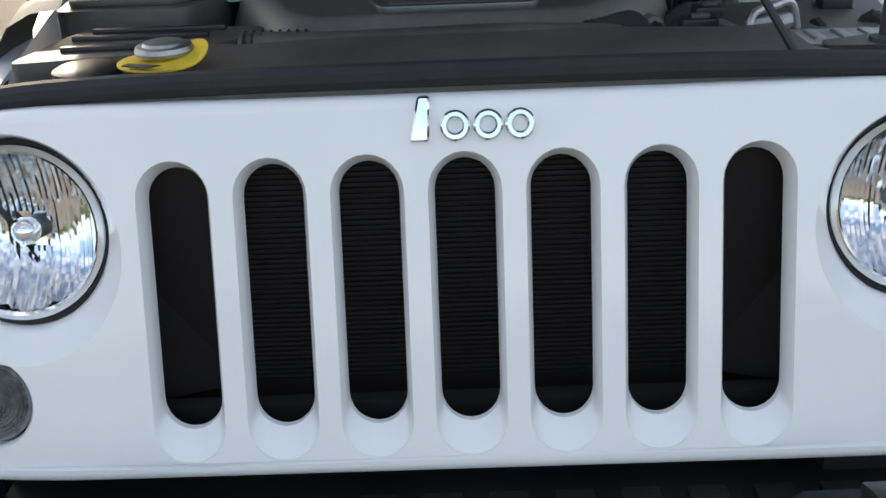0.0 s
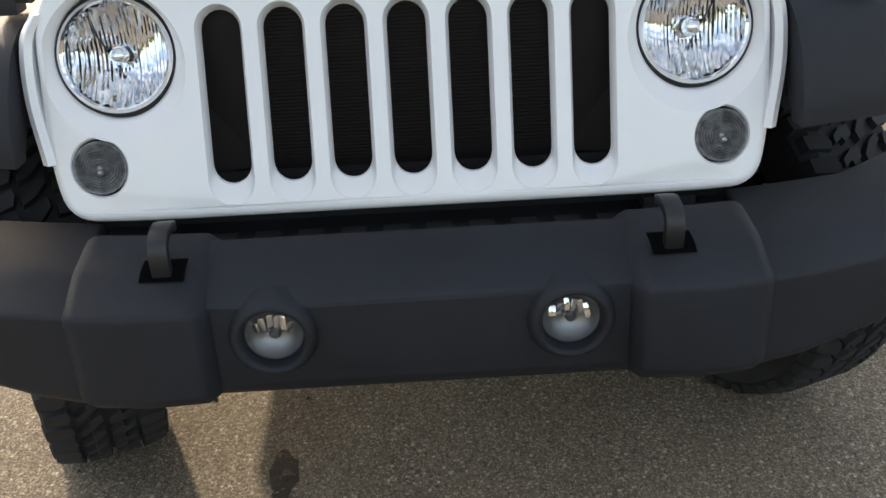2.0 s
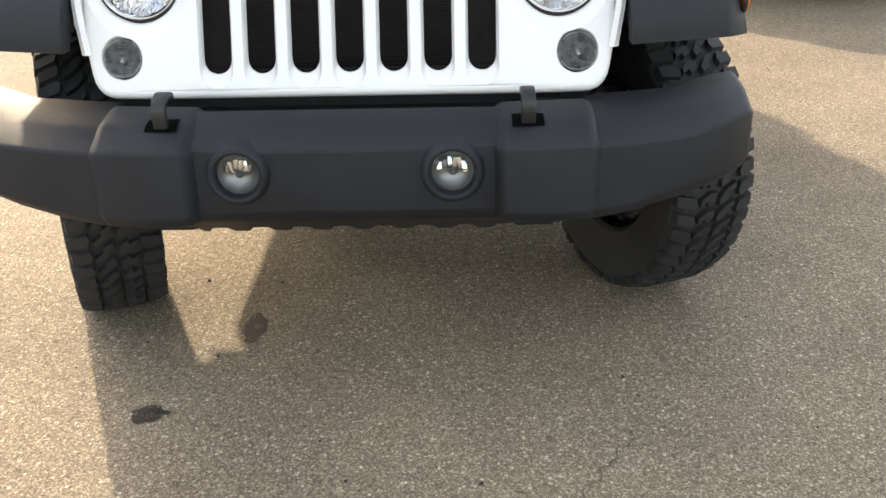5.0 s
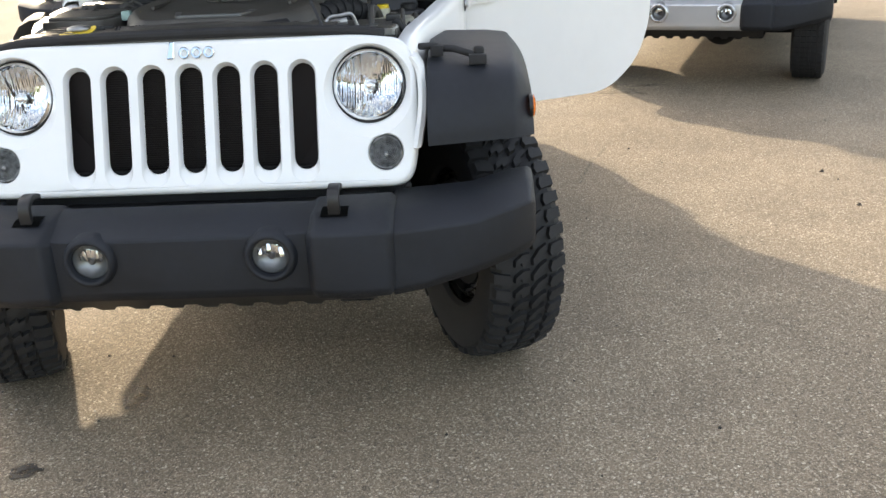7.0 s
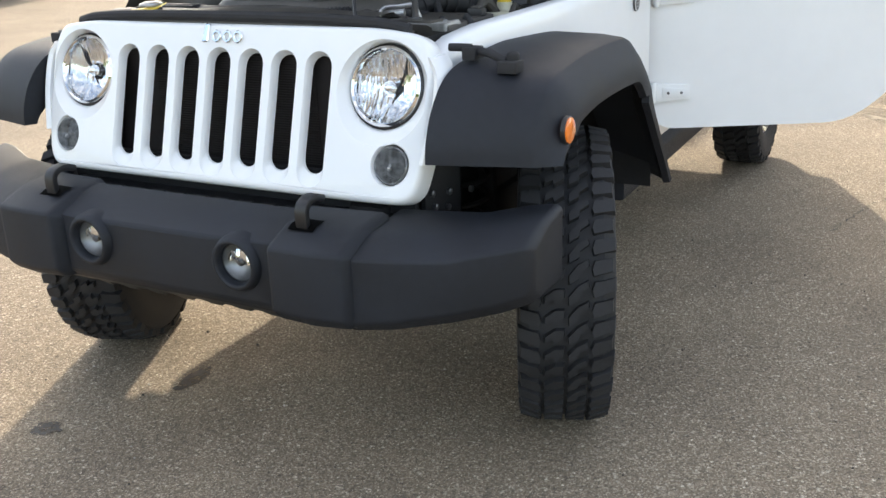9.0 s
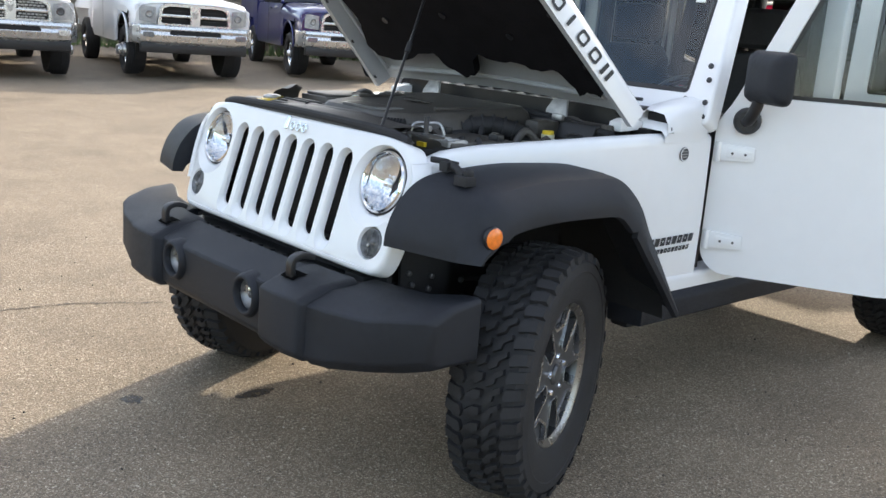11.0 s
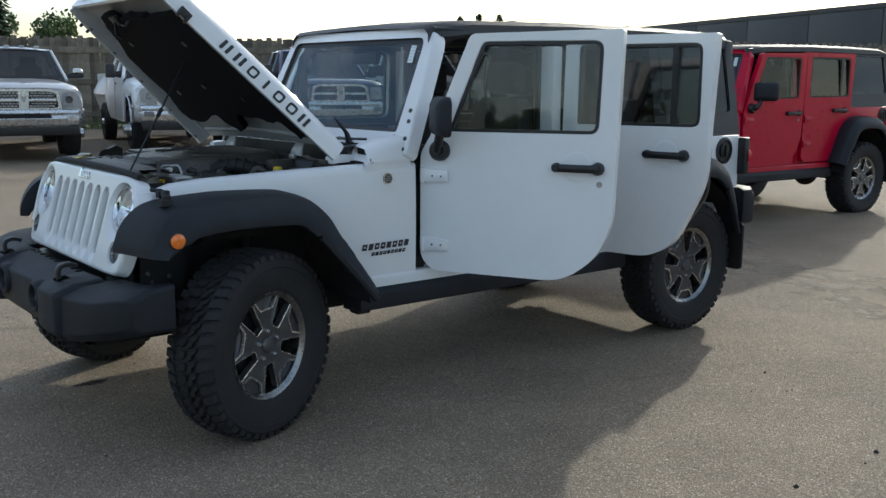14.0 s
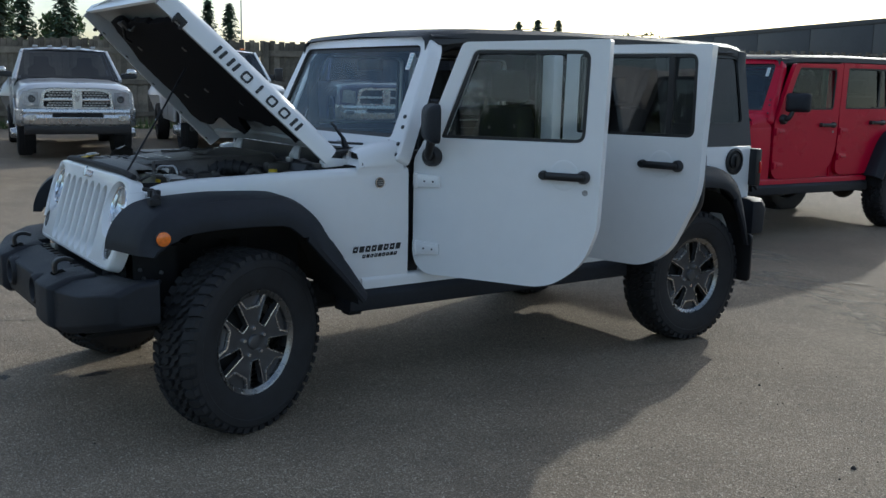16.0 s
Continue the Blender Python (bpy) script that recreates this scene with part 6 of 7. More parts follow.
# ---------------------------------------------------------------- pickup trucks
def pickup(x, y, turn, paint, label, honeycomb=False, dually=True):
    truck = new("pickup_truck")
    truck.matrix_basis = pose(x, y, ground_z(x - 1.5, y + 0.4) + 0.02, 0, 0, turn) @ Matrix.Scale(1.02, 4)
    tagged(truck, label, "truck", "row of parked pickup trucks")

    def ring(w, zt, zb, y, k=0.10):
        return [(-w + 0.03, y, zb), (-w, y, zb + 0.10), (-w, y, zt - 0.30), (-w + 0.02, y, zt - 0.16), (-w + k, y, zt - 0.05), (-w + 0.26, y, zt - 0.01), (-0.30, y, zt + 0.012), (0, y, zt + 0.006), (0.30, y, zt + 0.012), (w - 0.26, y, zt - 0.01), (w - k, y, zt - 0.05), (w - 0.02, y, zt - 0.16), (w, y, zt - 0.30), (w, y, zb + 0.10), (w - 0.03, y, zb)]

    hood_rows = [ring(0.93, 1.20, 0.72, 0.14), ring(0.955, 1.265, 0.66, 0.22), ring(0.965, 1.285, 0.60, 0.34), ring(0.97, 1.30, 0.98, 0.56), ring(0.975, 1.315, 1.02, 0.85), ring(0.975, 1.325, 1.02, 1.2), ring(0.975, 1.335, 0.98, 1.45), ring(0.97, 1.345, 0.55, 1.56), ring(0.97, 1.36, 0.50, 1.80)]
    part("front_body", loft(hood_rows), paint, truck, "painted hood and fenders", angle=50)
    cab = [ring(0.97, 1.37, 0.50, 1.80, 0.06), ring(0.97, 1.37, 0.50, 4.05, 0.06)]
    part("cab", loft([[p for p in r] for r in cab]), paint, truck, angle=40)
    # greenhouse
    y0, y1 = 1.78, 2.55
    zb, zt, wb, wt = 1.34, 1.90, 0.945, 0.76
    roof = loft([[(-wt - 0.03, yy, zt - 0.05), (-wt + 0.03, yy, zt - 0.005), (-0.3, yy, zt + 0.035), (0.3, yy, zt + 0.035), (wt - 0.03, yy, zt - 0.005), (wt + 0.03, yy, zt - 0.05)] for yy, zt, wt in ((2.46, 1.885, 0.745), (2.58, 1.915, 0.76), (3.3, 1.925, 0.76), (3.75, 1.90, 0.75), (3.86, 1.86, 0.74))])
    part("roof", roof, paint, truck, angle=50)
    A = [(-wb + 0.05, y0, zb), (wb - 0.05, y0, zb), (wt - 0.03, y1 - 0.06, zt), (-wt + 0.03, y1 - 0.06, zt)]
    part("windscreen", loft([[A[0], A[1]], [A[3], A[2]]]), TRUCKGLASS, truck, "dark windscreen with sky reflections")
    for s in (-1, 1):
        def sp(yy, t, d=0.0):
            return (s * (wb + (wt - wb) * t + d), yy, zb + (zt - zb) * t)
        part("side_glass", loft([[sp(2.02, 0.03, -0.02), sp(3.62, 0.03, -0.02)], [sp(2.55, 0.93, -0.02), sp(3.62, 0.93, -0.02)]]), PRIVACY, truck)
        part("front_post", tube([(s * (wb - 0.02), y0 + 0.02, zb - 0.01), (s * (wt - 0.005), y1 - 0.05, zt - 0.02)], 0.035, 8), paint, truck)
        part("middle_post", tube([sp(2.86, -0.02, -0.015), sp(2.86, 1.0, -0.015)], 0.03, 6), paint, truck)
        part("rear_post", loft([[sp(3.55, 0), sp(4.0, 0)], [sp(3.5, 1), sp(3.85, 1)]]), paint, truck)
        part("door_seam", box((s * 0.971, 2.86, 0.95), (0.004, 0.012, 0.80)), DARK, truck)
        part("door_handle", box((s * 0.980, 2.62, 1.22), (0.02, 0.16, 0.03)), BRIGHT if honeycomb else PLASTIC2, truck, bevel=0.006)
        if honeycomb:
            mir = part("tow_mirror", loft([[(s * x, 1.98 + dy, z) for dy, z in ((-0.075, z0), (0.07, z0), (0.07, z1), (-0.05, z1), (-0.075, z1 - 0.03))] for x, z0, z1 in ((0.96, 1.375, 1.47), (1.05, 1.375, 1.485), (1.22, 1.385, 1.485), (1.25, 1.40, 1.47))], True, True), PLASTIC2, truck, "large towing mirror with a chrome cap", bevel=0.012)
            part("mirror_cap", loft([[(s * x, 1.975 + dy, z) for dy, z in ((-0.075, 1.475), (0.06, 1.475), (0.055, z1 - 0.02), (0.03, z1), (-0.04, z1), (-0.072, z1 - 0.03))] for x, z1 in ((1.06, 1.535), (1.09, 1.565), (1.20, 1.560), (1.235, 1.53))], True, True), BRIGHT, mir, "chrome mirror cap", bevel=0.01)
        else:
            mir = part("tow_mirror", box((s * 1.14, 1.98, 1.46), (0.17, 0.12, 0.26)), PLASTIC2, truck, "large towing mirror", bevel=0.03)
            part("mirror_bracket", box((s * 1.02, 2.0, 1.40), (0.20, 0.06, 0.11)), PLASTIC2, mir, bevel=0.01)
        if dually:
            part("hub_cap", lathe([(0.13, 0.0), (0.12, 0.07), (0.09, 0.08), (0.085, 0.15), (0.06, 0.165)], (s * 0.90, 1.02, 0.40), Euler((0, radians(90 * s), 0)).to_matrix(), 20), BRIGHT, truck, "protruding bright front hub")
        # headlamp
        hl = part("headlamp", loft([[(s * 0.615, 0.125, 0.88), (s * 0.615, 0.115, 1.13)], [(s * 0.80, 0.125, 0.90), (s * 0.80, 0.12, 1.15)], [(s * 0.925, 0.20, 0.92), (s * 0.925, 0.20, 1.14)]]), LAMPGREY, truck, "clear headlamp with chrome reflector")
        bm = lathe([(0.062, -0.02), (0.062, 0.012), (0.05, 0.018), (0.045, 0.0)], (s * 0.72, 0.115, 1.02), Euler((radians(90), 0, 0)).to_matrix(), 20)
        part("lamp_pod", bm, GUNMETAL if honeycomb else STEEL, hl, bevel=0.02)
        if not honeycomb:
            part("lamp_amber", box((s * 0.905, 0.195, 1.00), (0.025, 0.03, 0.07)), AMBER, hl, bevel=0.008)
        part("lamp_lens", loft([[(s * 0.61, 0.10, 0.875), (s * 0.61, 0.09, 1.135)], [(s * 0.80, 0.105, 0.895), (s * 0.80, 0.10, 1.155)], [(s * 0.93, 0.185, 0.915), (s * 0.93, 0.185, 1.145)]]), LENS, hl)
        part("wheel_gap", lathe([(0.47, -0.10), (0.47, 0.08)], (s * 0.74, 1.02, 0.50), "x", 28), DARK, truck)
        wheel(truck, s * 0.83, 1.02, 0.40, s, r=0.40, w=0.26, lugged=False, fancy=False, bright=True)
        wheel(truck, s * (0.90 if dually else 0.83), 4.75, 0.40, s, r=0.40, w=0.26, lugged=False, fancy=False, bright=True)
        part("arch_lip", tube([(s * 0.975, 1.02 + 0.49 * math.cos(a), 0.54 + 0.46 * math.sin(a)) for a in [math.pi * i / 14 for i in range(15)]], 0.02, 6), paint, truck)
        # bed side, with broad hips over the twin wheels
        rows = []
        for yy, w in ((4.08, 0.97), (4.2, 0.97), (4.35, 1.0), (4.5, 1.14 if dually else 0.985), (4.75, 1.19 if dually else 0.985), (5.0, 1.16 if dually else 0.985), (5.2, 1.02 if dually else 0.98), (5.5, 0.97), (6.0, 0.965)):
            zb2 = 0.95 if 4.3 < yy < 5.2 else 0.60
            rows.append([(s * 0.92, yy, 1.42), (s * 0.965, yy, 1.41), (s * 0.97, yy, 1.36), (s * (0.97 + (w - 0.97) * 0.55), yy, 1.22), (s * w, yy, 1.05), (s * w, yy, zb2 + 0.03), (s * 0.90, yy, zb2)])
        part("bed_side", loft(rows), paint, truck, angle=50)
    part("bed_front", box((0, 4.09, 1.05), (1.86, 0.04, 0.72)), paint, truck)
    part("tailgate", box((0, 5.98, 1.05), (1.86, 0.04, 0.72)), paint, truck)
    part("chassis", box((0, 3.0, 0.60), (1.5, 5.4, 0.25)), DARK, truck)
    part("cab_inside", box((0, 2.9, 1.30), (1.7, 1.9, 0.10)), DARK, truck)
    part("dashboard", prism([(1.86, 1.30), (2.30, 1.30), (2.26, 1.42), (1.98, 1.42)], 0, -0.80, 0.80), PLASTIC2, truck)
    for x in (-0.40, 0.40):
        part("seat_back", loft([[(x - w, y, z), (x + w, y, z), (x + w, y + 0.12, z), (x - w, y + 0.12, z)] for w, y, z in ((0.25, 2.95, 1.30), (0.25, 3.02, 1.55), (0.14, 3.05, 1.62), (0.13, 3.06, 1.78))], True, True), SEAT, truck, bevel=0.02)
    part("nose_panel", prism([(-0.92, 0.70), (0.92, 0.70), (0.925, 1.14), (0.84, 1.19), (-0.84, 1.19), (-0.925, 1.14)], 1, 0.165, 0.19), paint, truck)
    # grille: bright surround, cross bars, insert
    go = rounded([(-0.60, 0.84), (0.60, 0.84), (0.56, 1.14), (0.44, 1.20), (-0.44, 1.20), (-0.56, 1.14)], 0.05, 3)
    gi = rounded([(-0.545, 0.885), (0.545, 0.885), (0.515, 1.115), (0.42, 1.155), (-0.42, 1.155), (-0.515, 1.115)], 0.04, 3)
    gr = part("grille_surround", frame_bar(go, gi, 1, 0.06, 0.16), BRIGHT, truck, "bright chrome grille surround", angle=40)
    part("grille_insert", prism(gi, 1, 0.13, 0.15), DARK, gr)
    part("grille_bar", box((0, 0.075, 1.01), (1.06, 0.03, 0.045)), BRIGHT, gr, bevel=0.01)
    part("grille_post", prism(rounded([(-0.075, 0.885), (0.075, 0.885), (0.085, 1.155), (-0.085, 1.155)], 0.02), 1, 0.055, 0.10), BRIGHT, gr, "chrome post with a plain emblem")
    part("emblem", prism(rounded([(-0.05, 1.09), (-0.03, 1.00), (0, 0.97), (0.03, 1.00), (0.05, 1.09), (0.0, 1.06)], 0.01), 1, 0.045, 0.056), STEEL, gr)
    if honeycomb:
        bm = bmesh.new()
        for i in range(-8, 9):
            for j in range(6):
                if abs(i) < 2:
                    continue
                zz = 0.912 + j * 0.043
                if abs(zz - 1.01) < 0.03:
                    continue
                box((i * 0.058 + (j % 2) * 0.029, 0.115, zz), (0.044, 0.02, 0.026), bm)
        ob = part("grille_honeycomb", bm, STEEL, gr)
        ob["kind"] = "stuff"
    else:
        for zz in (0.945, 1.085):
            part("grille_slat", box((0, 0.118, zz), (1.02, 0.02, 0.012)), PLASTIC2, gr)
    # bumper
    rows = []
    for xx, yy in ((-0.99, 0.36), (-0.97, 0.18), (-0.86, 0.05), (-0.55, 0.0), (0.55, 0.0), (0.86, 0.05), (0.97, 0.18), (0.99, 0.36)):
        rows.append([(xx, yy + 0.05, 0.86), (xx, yy + 0.01, 0.845), (xx, yy, 0.80), (xx, yy + 0.015, 0.755), (xx, yy, 0.70), (xx, yy + 0.02, 0.60), (xx, yy + 0.06, 0.56)])
    bp = part("bumper", loft(rows), BRIGHT, truck, "chrome front bumper", angle=25)
    part("bumper_opening", prism(rounded([(-0.42, 0.715), (0.42, 0.715), (0.40, 0.785), (-0.40, 0.785)], 0.02), 1, -0.006, 0.02), DARK, bp)
    for s in (-1, 1):
        part("fog_recess", prism(rounded([(s * 0.66, 0.665), (s * 0.83, 0.665), (s * 0.83, 0.745), (s * 0.66, 0.745)], 0.02), 1, 0.0 - 0.004, 0.06), LENSGREY if not honeycomb else BRIGHT, bp)
    part("air_dam", box((0, 0.12, 0.50), (1.72, 0.12, 0.16)), PLASTIC2, truck, bevel=0.02)
    for i in (-2, -1, 0, 1, 2):
        part("roof_lamp", box((i * 0.26, 2.60, 1.965), (0.09, 0.10, 0.035)), AMBER if not honeycomb else INNER, truck, "small roof marker lamp", bevel=0.012)
    return truck


pickup(-12.73, 2.80, 80, SILVER, "silver-white pickup truck with honeycomb chrome grille", True)
pickup(-12.03, 5.50, 76.5, WHITE, "white pickup truck with twin rear wheels and chrome grille")
pickup(-12.07, 8.73, 70, BLUE, "dark blue pickup truck with chrome grille", dually=False)
pickup(-13.2, 12.4, 70, WHITE, "white pickup truck parked beside the blue one", dually=False)
pickup(-12.4, -1.35, 76.5, WHITE, "white pickup truck at the end of the row", dually=False)
# stands out of view, added to be mirrored in the windscreen
pickup(-11.7, -5.25, 76.5, WHITE, "unseen white pickup truck with chrome grille, further along, added for reflections", dually=False)

def utility_car(x, y, turn, paint):
    """A white utility car that stands across the row: body, glasshouse, lamps and wheels."""
    car = new("utility_car")
    car.matrix_basis = pose(x, y, ground_z(x, y), 0, 0, turn)
    tagged(car, "white utility car with clear headlamps, parked across the yard", "car", "parked cars")

    def ring(yy, w, zb, zs, zt):
        half = [(w - 0.06, zb), (w, zb + 0.10), (w + 0.01, (zb + zs) / 2), (w, zs - 0.06), (w - 0.05, zs), (w - 0.22, zt), (0.30, zt + 0.015)]
        return [(-a, yy, b * 1.27) for a, b in half] + [(a, yy, b * 1.27) for a, b in reversed(half)]

    rows = [ring(*r) for r in ((0.0, 0.58, 0.34, 0.62, 0.66), (0.05, 0.72, 0.26, 0.72, 0.75), (0.16, 0.83, 0.23, 0.80, 0.82), (0.30, 0.88, 0.22, 0.85, 0.87), (0.42, 0.90, 0.50, 0.88, 0.90), (0.60, 0.905, 0.66, 0.91, 0.94), (0.85, 0.91, 0.70, 0.94, 0.98), (1.10, 0.91, 0.66, 0.95, 1.00), (1.28, 0.91, 0.50, 0.96, 1.01), (1.36, 0.91, 0.22, 0.96, 1.02), (2.2, 0.91, 0.20, 0.97, 1.03), (3.2, 0.91, 0.20, 0.98, 1.03), (3.35, 0.91, 0.5, 0.98, 1.03), (3.65, 0.91, 0.68, 0.98, 1.04), (3.98, 0.90, 0.5, 0.98, 1.04), (4.1, 0.89, 0.24, 0.98, 1.03), (4.55, 0.80, 0.30, 0.95, 0.98), (4.65, 0.70, 0.36, 0.88, 0.90))]
    part("body", loft(rows, False, True), paint, car, "white painted car body", angle=50)
    cabin = [[(-w, yy, zb + 0.27), (-w * 0.80, yy + d, zt + 0.27), (-0.3, yy + d, zt + 0.30), (0.3, yy + d, zt + 0.30), (w * 0.80, yy + d, zt + 0.27), (w, yy, zb + 0.27)] for w, yy, d, zb, zt in ((0.80, 1.25, 0.0, 1.00, 1.02), (0.82, 1.5, 0.22, 1.00, 1.28), (0.84, 1.9, 0.15, 1.00, 1.42), (0.84, 2.6, 0.0, 1.00, 1.46), (0.82, 3.2, -0.1, 1.00, 1.40), (0.78, 3.9, -0.1, 1.00, 1.06))]
    part("glasshouse", loft(cabin, False, True), PRIVACY, car, "dark glass cabin", angle=40)
    part("roof", loft([[(-0.64, yy, z - 0.02), (-0.3, yy, z + 0.03), (0.3, yy, z + 0.03), (0.64, yy, z - 0.02)] for yy, z in ((1.95, 1.68), (2.15, 1.72), (2.6, 1.745), (3.05, 1.70), (3.25, 1.65))]), paint, car, angle=50)
    part("bumper_opening", prism(rounded([(-0.45, 0.44), (0.45, 0.44), (0.40, 0.66), (-0.40, 0.66)], 0.03), 1, -0.012, 0.02), DARK, car)
    for sd in (-1, 1):
        lamp = part("headlamp", loft([[(sd * 0.56, 0.045, 0.81), (sd * 0.56, 0.060, 0.93)], [(sd * 0.755, 0.055, 0.80), (sd * 0.755, 0.080, 0.95)], [(sd * 0.885, 0.20, 0.82), (sd * 0.880, 0.23, 1.00)], [(sd * 0.915, 0.38, 0.90), (sd * 0.912, 0.42, 1.04)]]), LAMPGREY, car, "swept-back clear headlamp")
        part("lamp_amber", box((sd * 0.895, 0.27, 0.90), (0.03, 0.08, 0.06)), AMBER, lamp, bevel=0.01)
        for yy in (0.80, 3.66):
            part("wheel_gap", lathe([(0.42, -0.10), (0.42, 0.06)], (sd * 0.80, yy, 0.41), "x", 24), DARK, car)
            wheel(car, sd * 0.81, yy, 0.37, sd, r=0.37, w=0.22, lugged=False, fancy=False)
        part("door_mirror", box((sd * 1.0, 1.55, 1.32), (0.16, 0.10, 0.14)), paint, car, bevel=0.03)
    return car


utility_car(-10.05, 0.87, 172, WHITE)
off_road_car(pose(2.68, 4.78, ground_z(2.68, 4.78) - 0.045, 0, 0, -21), SILVER, "silver off-road car with a pale bumper middle", detail=False, lugged=False, drop=0.05, pale=True)


# ---------------------------------------------------------------- fence
FA, FB = Vector((-25.6, -2.0, 0)), Vector((-9.4, 32.0, 0))
WOOD = material("weathered_fence_wood", (0.185, 0.158, 0.120), 0.85, vary=0.40, scale=3, bump=0.6, bump_scale=60)


def random_tint(mat, low, high):
    """Lets every piece have its own brightness."""
    n, l = mat.node_tree.nodes, mat.node_tree.links
    p = n["Principled BSDF"]
    src = p.inputs["Base Color"].links[0].from_socket
    oi, mr, mx = n.new("ShaderNodeObjectInfo"), n.new("ShaderNodeMapRange"), n.new("ShaderNodeMixRGB")
    mr.inputs["To Min"].default_value, mr.inputs["To Max"].default_value = low, high
    mx.blend_type, mx.inputs["Fac"].default_value = "MULTIPLY", 1.0
    l.new(oi.outputs["Random"], mr.inputs["Value"])
    l.new(src, mx.inputs["Color1"])
    l.new(mr.outputs["Result"], mx.inputs["Color2"])
    l.new(mx.outputs["Color"], p.inputs["Base Color"])


random_tint(WOOD, 0.65, 1.35)


def fence():
    d = (FB - FA)
    length, turn = d.length, math.degrees(math.atan2(d.y, d.x))
    ob = new("fence")
    ob.matrix_basis = pose(FA.x, FA.y, 0, 0, 0, turn)
    tagged(ob, "tall weathered grey-brown wooden board fence", "fence")
    zf = lambda t: ground_z(*(FA + d * (t / length)).xy)
    board = bmesh.new()
    box((0, 0, 1.16), (0.148, 0.025, 2.32), board)
    bm_mesh = bpy.data.meshes.new("board")
    bmesh.ops.bevel(board, geom=list(board.edges), offset=0.004, segments=1, affect="EDGES")
    board.to_mesh(bm_mesh)
    board.free()
    bm_mesh.materials.append(WOOD)
    rnd = random.Random(7)
    k, t = 0, 0.1
    while t < length and k < 296:
        z = zf(t)
        o = share("board", bm_mesh, ob, "", pose(t, 0.0 if k % 2 else 0.03, z + 0.04 + rnd.uniform(-0.02, 0.03), 0, rnd.uniform(-0.5, 0.5), rnd.uniform(-2, 2)))
        if k % 2:
            o.scale = (0.98, 1, 0.975)
        t += 0.132 + (0.012 if k % 3 == 0 else 0)
        k += 1
    t = 0.0
    while t < length:
        z = zf(t)
        part("post", box((t, -0.08, z + 1.16), (0.14, 0.12, 2.34)), WOOD, ob, bevel=0.01)
        e = min(t + 2.6, length)
        for h, hh in ((2.02, 0.16), (1.2, 0.12), (0.35, 0.12)):
            a, b = Vector((t, -0.035, z + h)), Vector((e, -0.035, zf(e) + h))
            rows = [[p + Vector((0, u, v)) for u, v in ((-0.02, -hh / 2), (0.02, -hh / 2), (0.02, hh / 2), (-0.02, hh / 2))] for p in (a, b)]
            part("rail", loft(rows, True, True), WOOD, ob)
        t += 2.6


fence()

# ---------------------------------------------------------------- buildings behind the fence
CLAD = material("dark_metal_cladding", (0.047, 0.048, 0.052), 0.5, vary=0.15, scale=0.6)
CONCRETE = material("tan_building_wall", (0.30, 0.25, 0.18), 0.8, vary=0.15, scale=0.5)


def warehouse():
    ob = new("warehouse")
    tagged(ob, "long low dark-clad warehouse behind the fence", "building")
    a, b = Vector((6.0, 32.2, 0)), Vector((-46.0, 52.0, 0))
    d = b - a
    turn = math.degrees(math.atan2(d.y, d.x))
    ob.matrix_basis = pose(a.x, a.y, 0, 0, 0, turn)
    L = d.length
    n = 11
    part("wall", box((L / 2, -6, 2.5), (L - 0.1, 12 - 0.2, 4.8)), CLAD, ob)
    for i in range(n):
        w = L / n
        part("panel", box(((i + 0.5) * w, 0.02, 2.45), (w - 0.05, 0.08, 4.9)), CLAD, ob, bevel=0.01)
    part("parapet", box((L / 2, -6, 5.02), (L + 0.2, 12.2, 0.24)), CLAD, ob, bevel=0.02)
    for x in (5.0, 12.0, 19.0):
        part("wall_lamp", box((x, 0.15, 4.3), (0.25, 0.2, 0.18)), PLASTIC2, ob, bevel=0.03)
    part("vent_pipe", lathe([(0.08, 0), (0.08, 1.4)], (17.0, -3, 5.1), "z", 10), STEEL, ob)


warehouse()


def tan_building():
    ob = new("office_building")
    tagged(ob, "low tan flat-roofed building beyond the fence", "building")
    ob.matrix_basis = pose(-47, 32, 0, 0, 0, 64)
    part("wall", box((0, 0, 1.65), (16, 8, 3.3)), CONCRETE, ob)
    part("roof", box((0, 0, 3.4), (16.4, 8.4, 0.25)), HARDTOP, ob)
    for i in range(5):
        win = part("window", box((-6 + i * 3, -4.03, 1.9), (1.6, 0.06, 1.2)), PLASTIC2, ob)
    for x, h in ((-3, 0.9), (2, 1.1), (5, 0.8)):
        part("roof_pipe", lathe([(0.07, 0), (0.07, h)], (x, 0, 3.5), "z", 8), STEEL, ob)


tan_building()


def yard_lamp(x, y, h):
    ob = new("yard_lamp")
    ob.matrix_basis = pose(x, y, 0.6)
    tagged(ob, "thin steel yard lamp post beyond the fence", "lamp post", "yard lamps")
    part("pole", lathe([(0.06, 0), (0.035, h)], (0, 0, 0), "z", 10), STEEL, ob)
    part("head", box((0.0, 0.15, h), (0.2, 0.4, 0.10)), PLASTIC2, ob, bevel=0.05)


yard_lamp(-50, 22.0, 6.8)

# ---------------------------------------------------------------- trees
NEEDLE = material("spruce_needles", (0.052, 0.090, 0.048), 0.8, vary=0.5, scale=1.5)
LEAF = material("summer_leaves", (0.085, 0.13, 0.036), 0.7, vary=0.5, scale=1.2)
BARK = material("bark", (0.08, 0.06, 0.045), 0.9, vary=0.4, scale=6, bump=0.8, bump_scale=40)


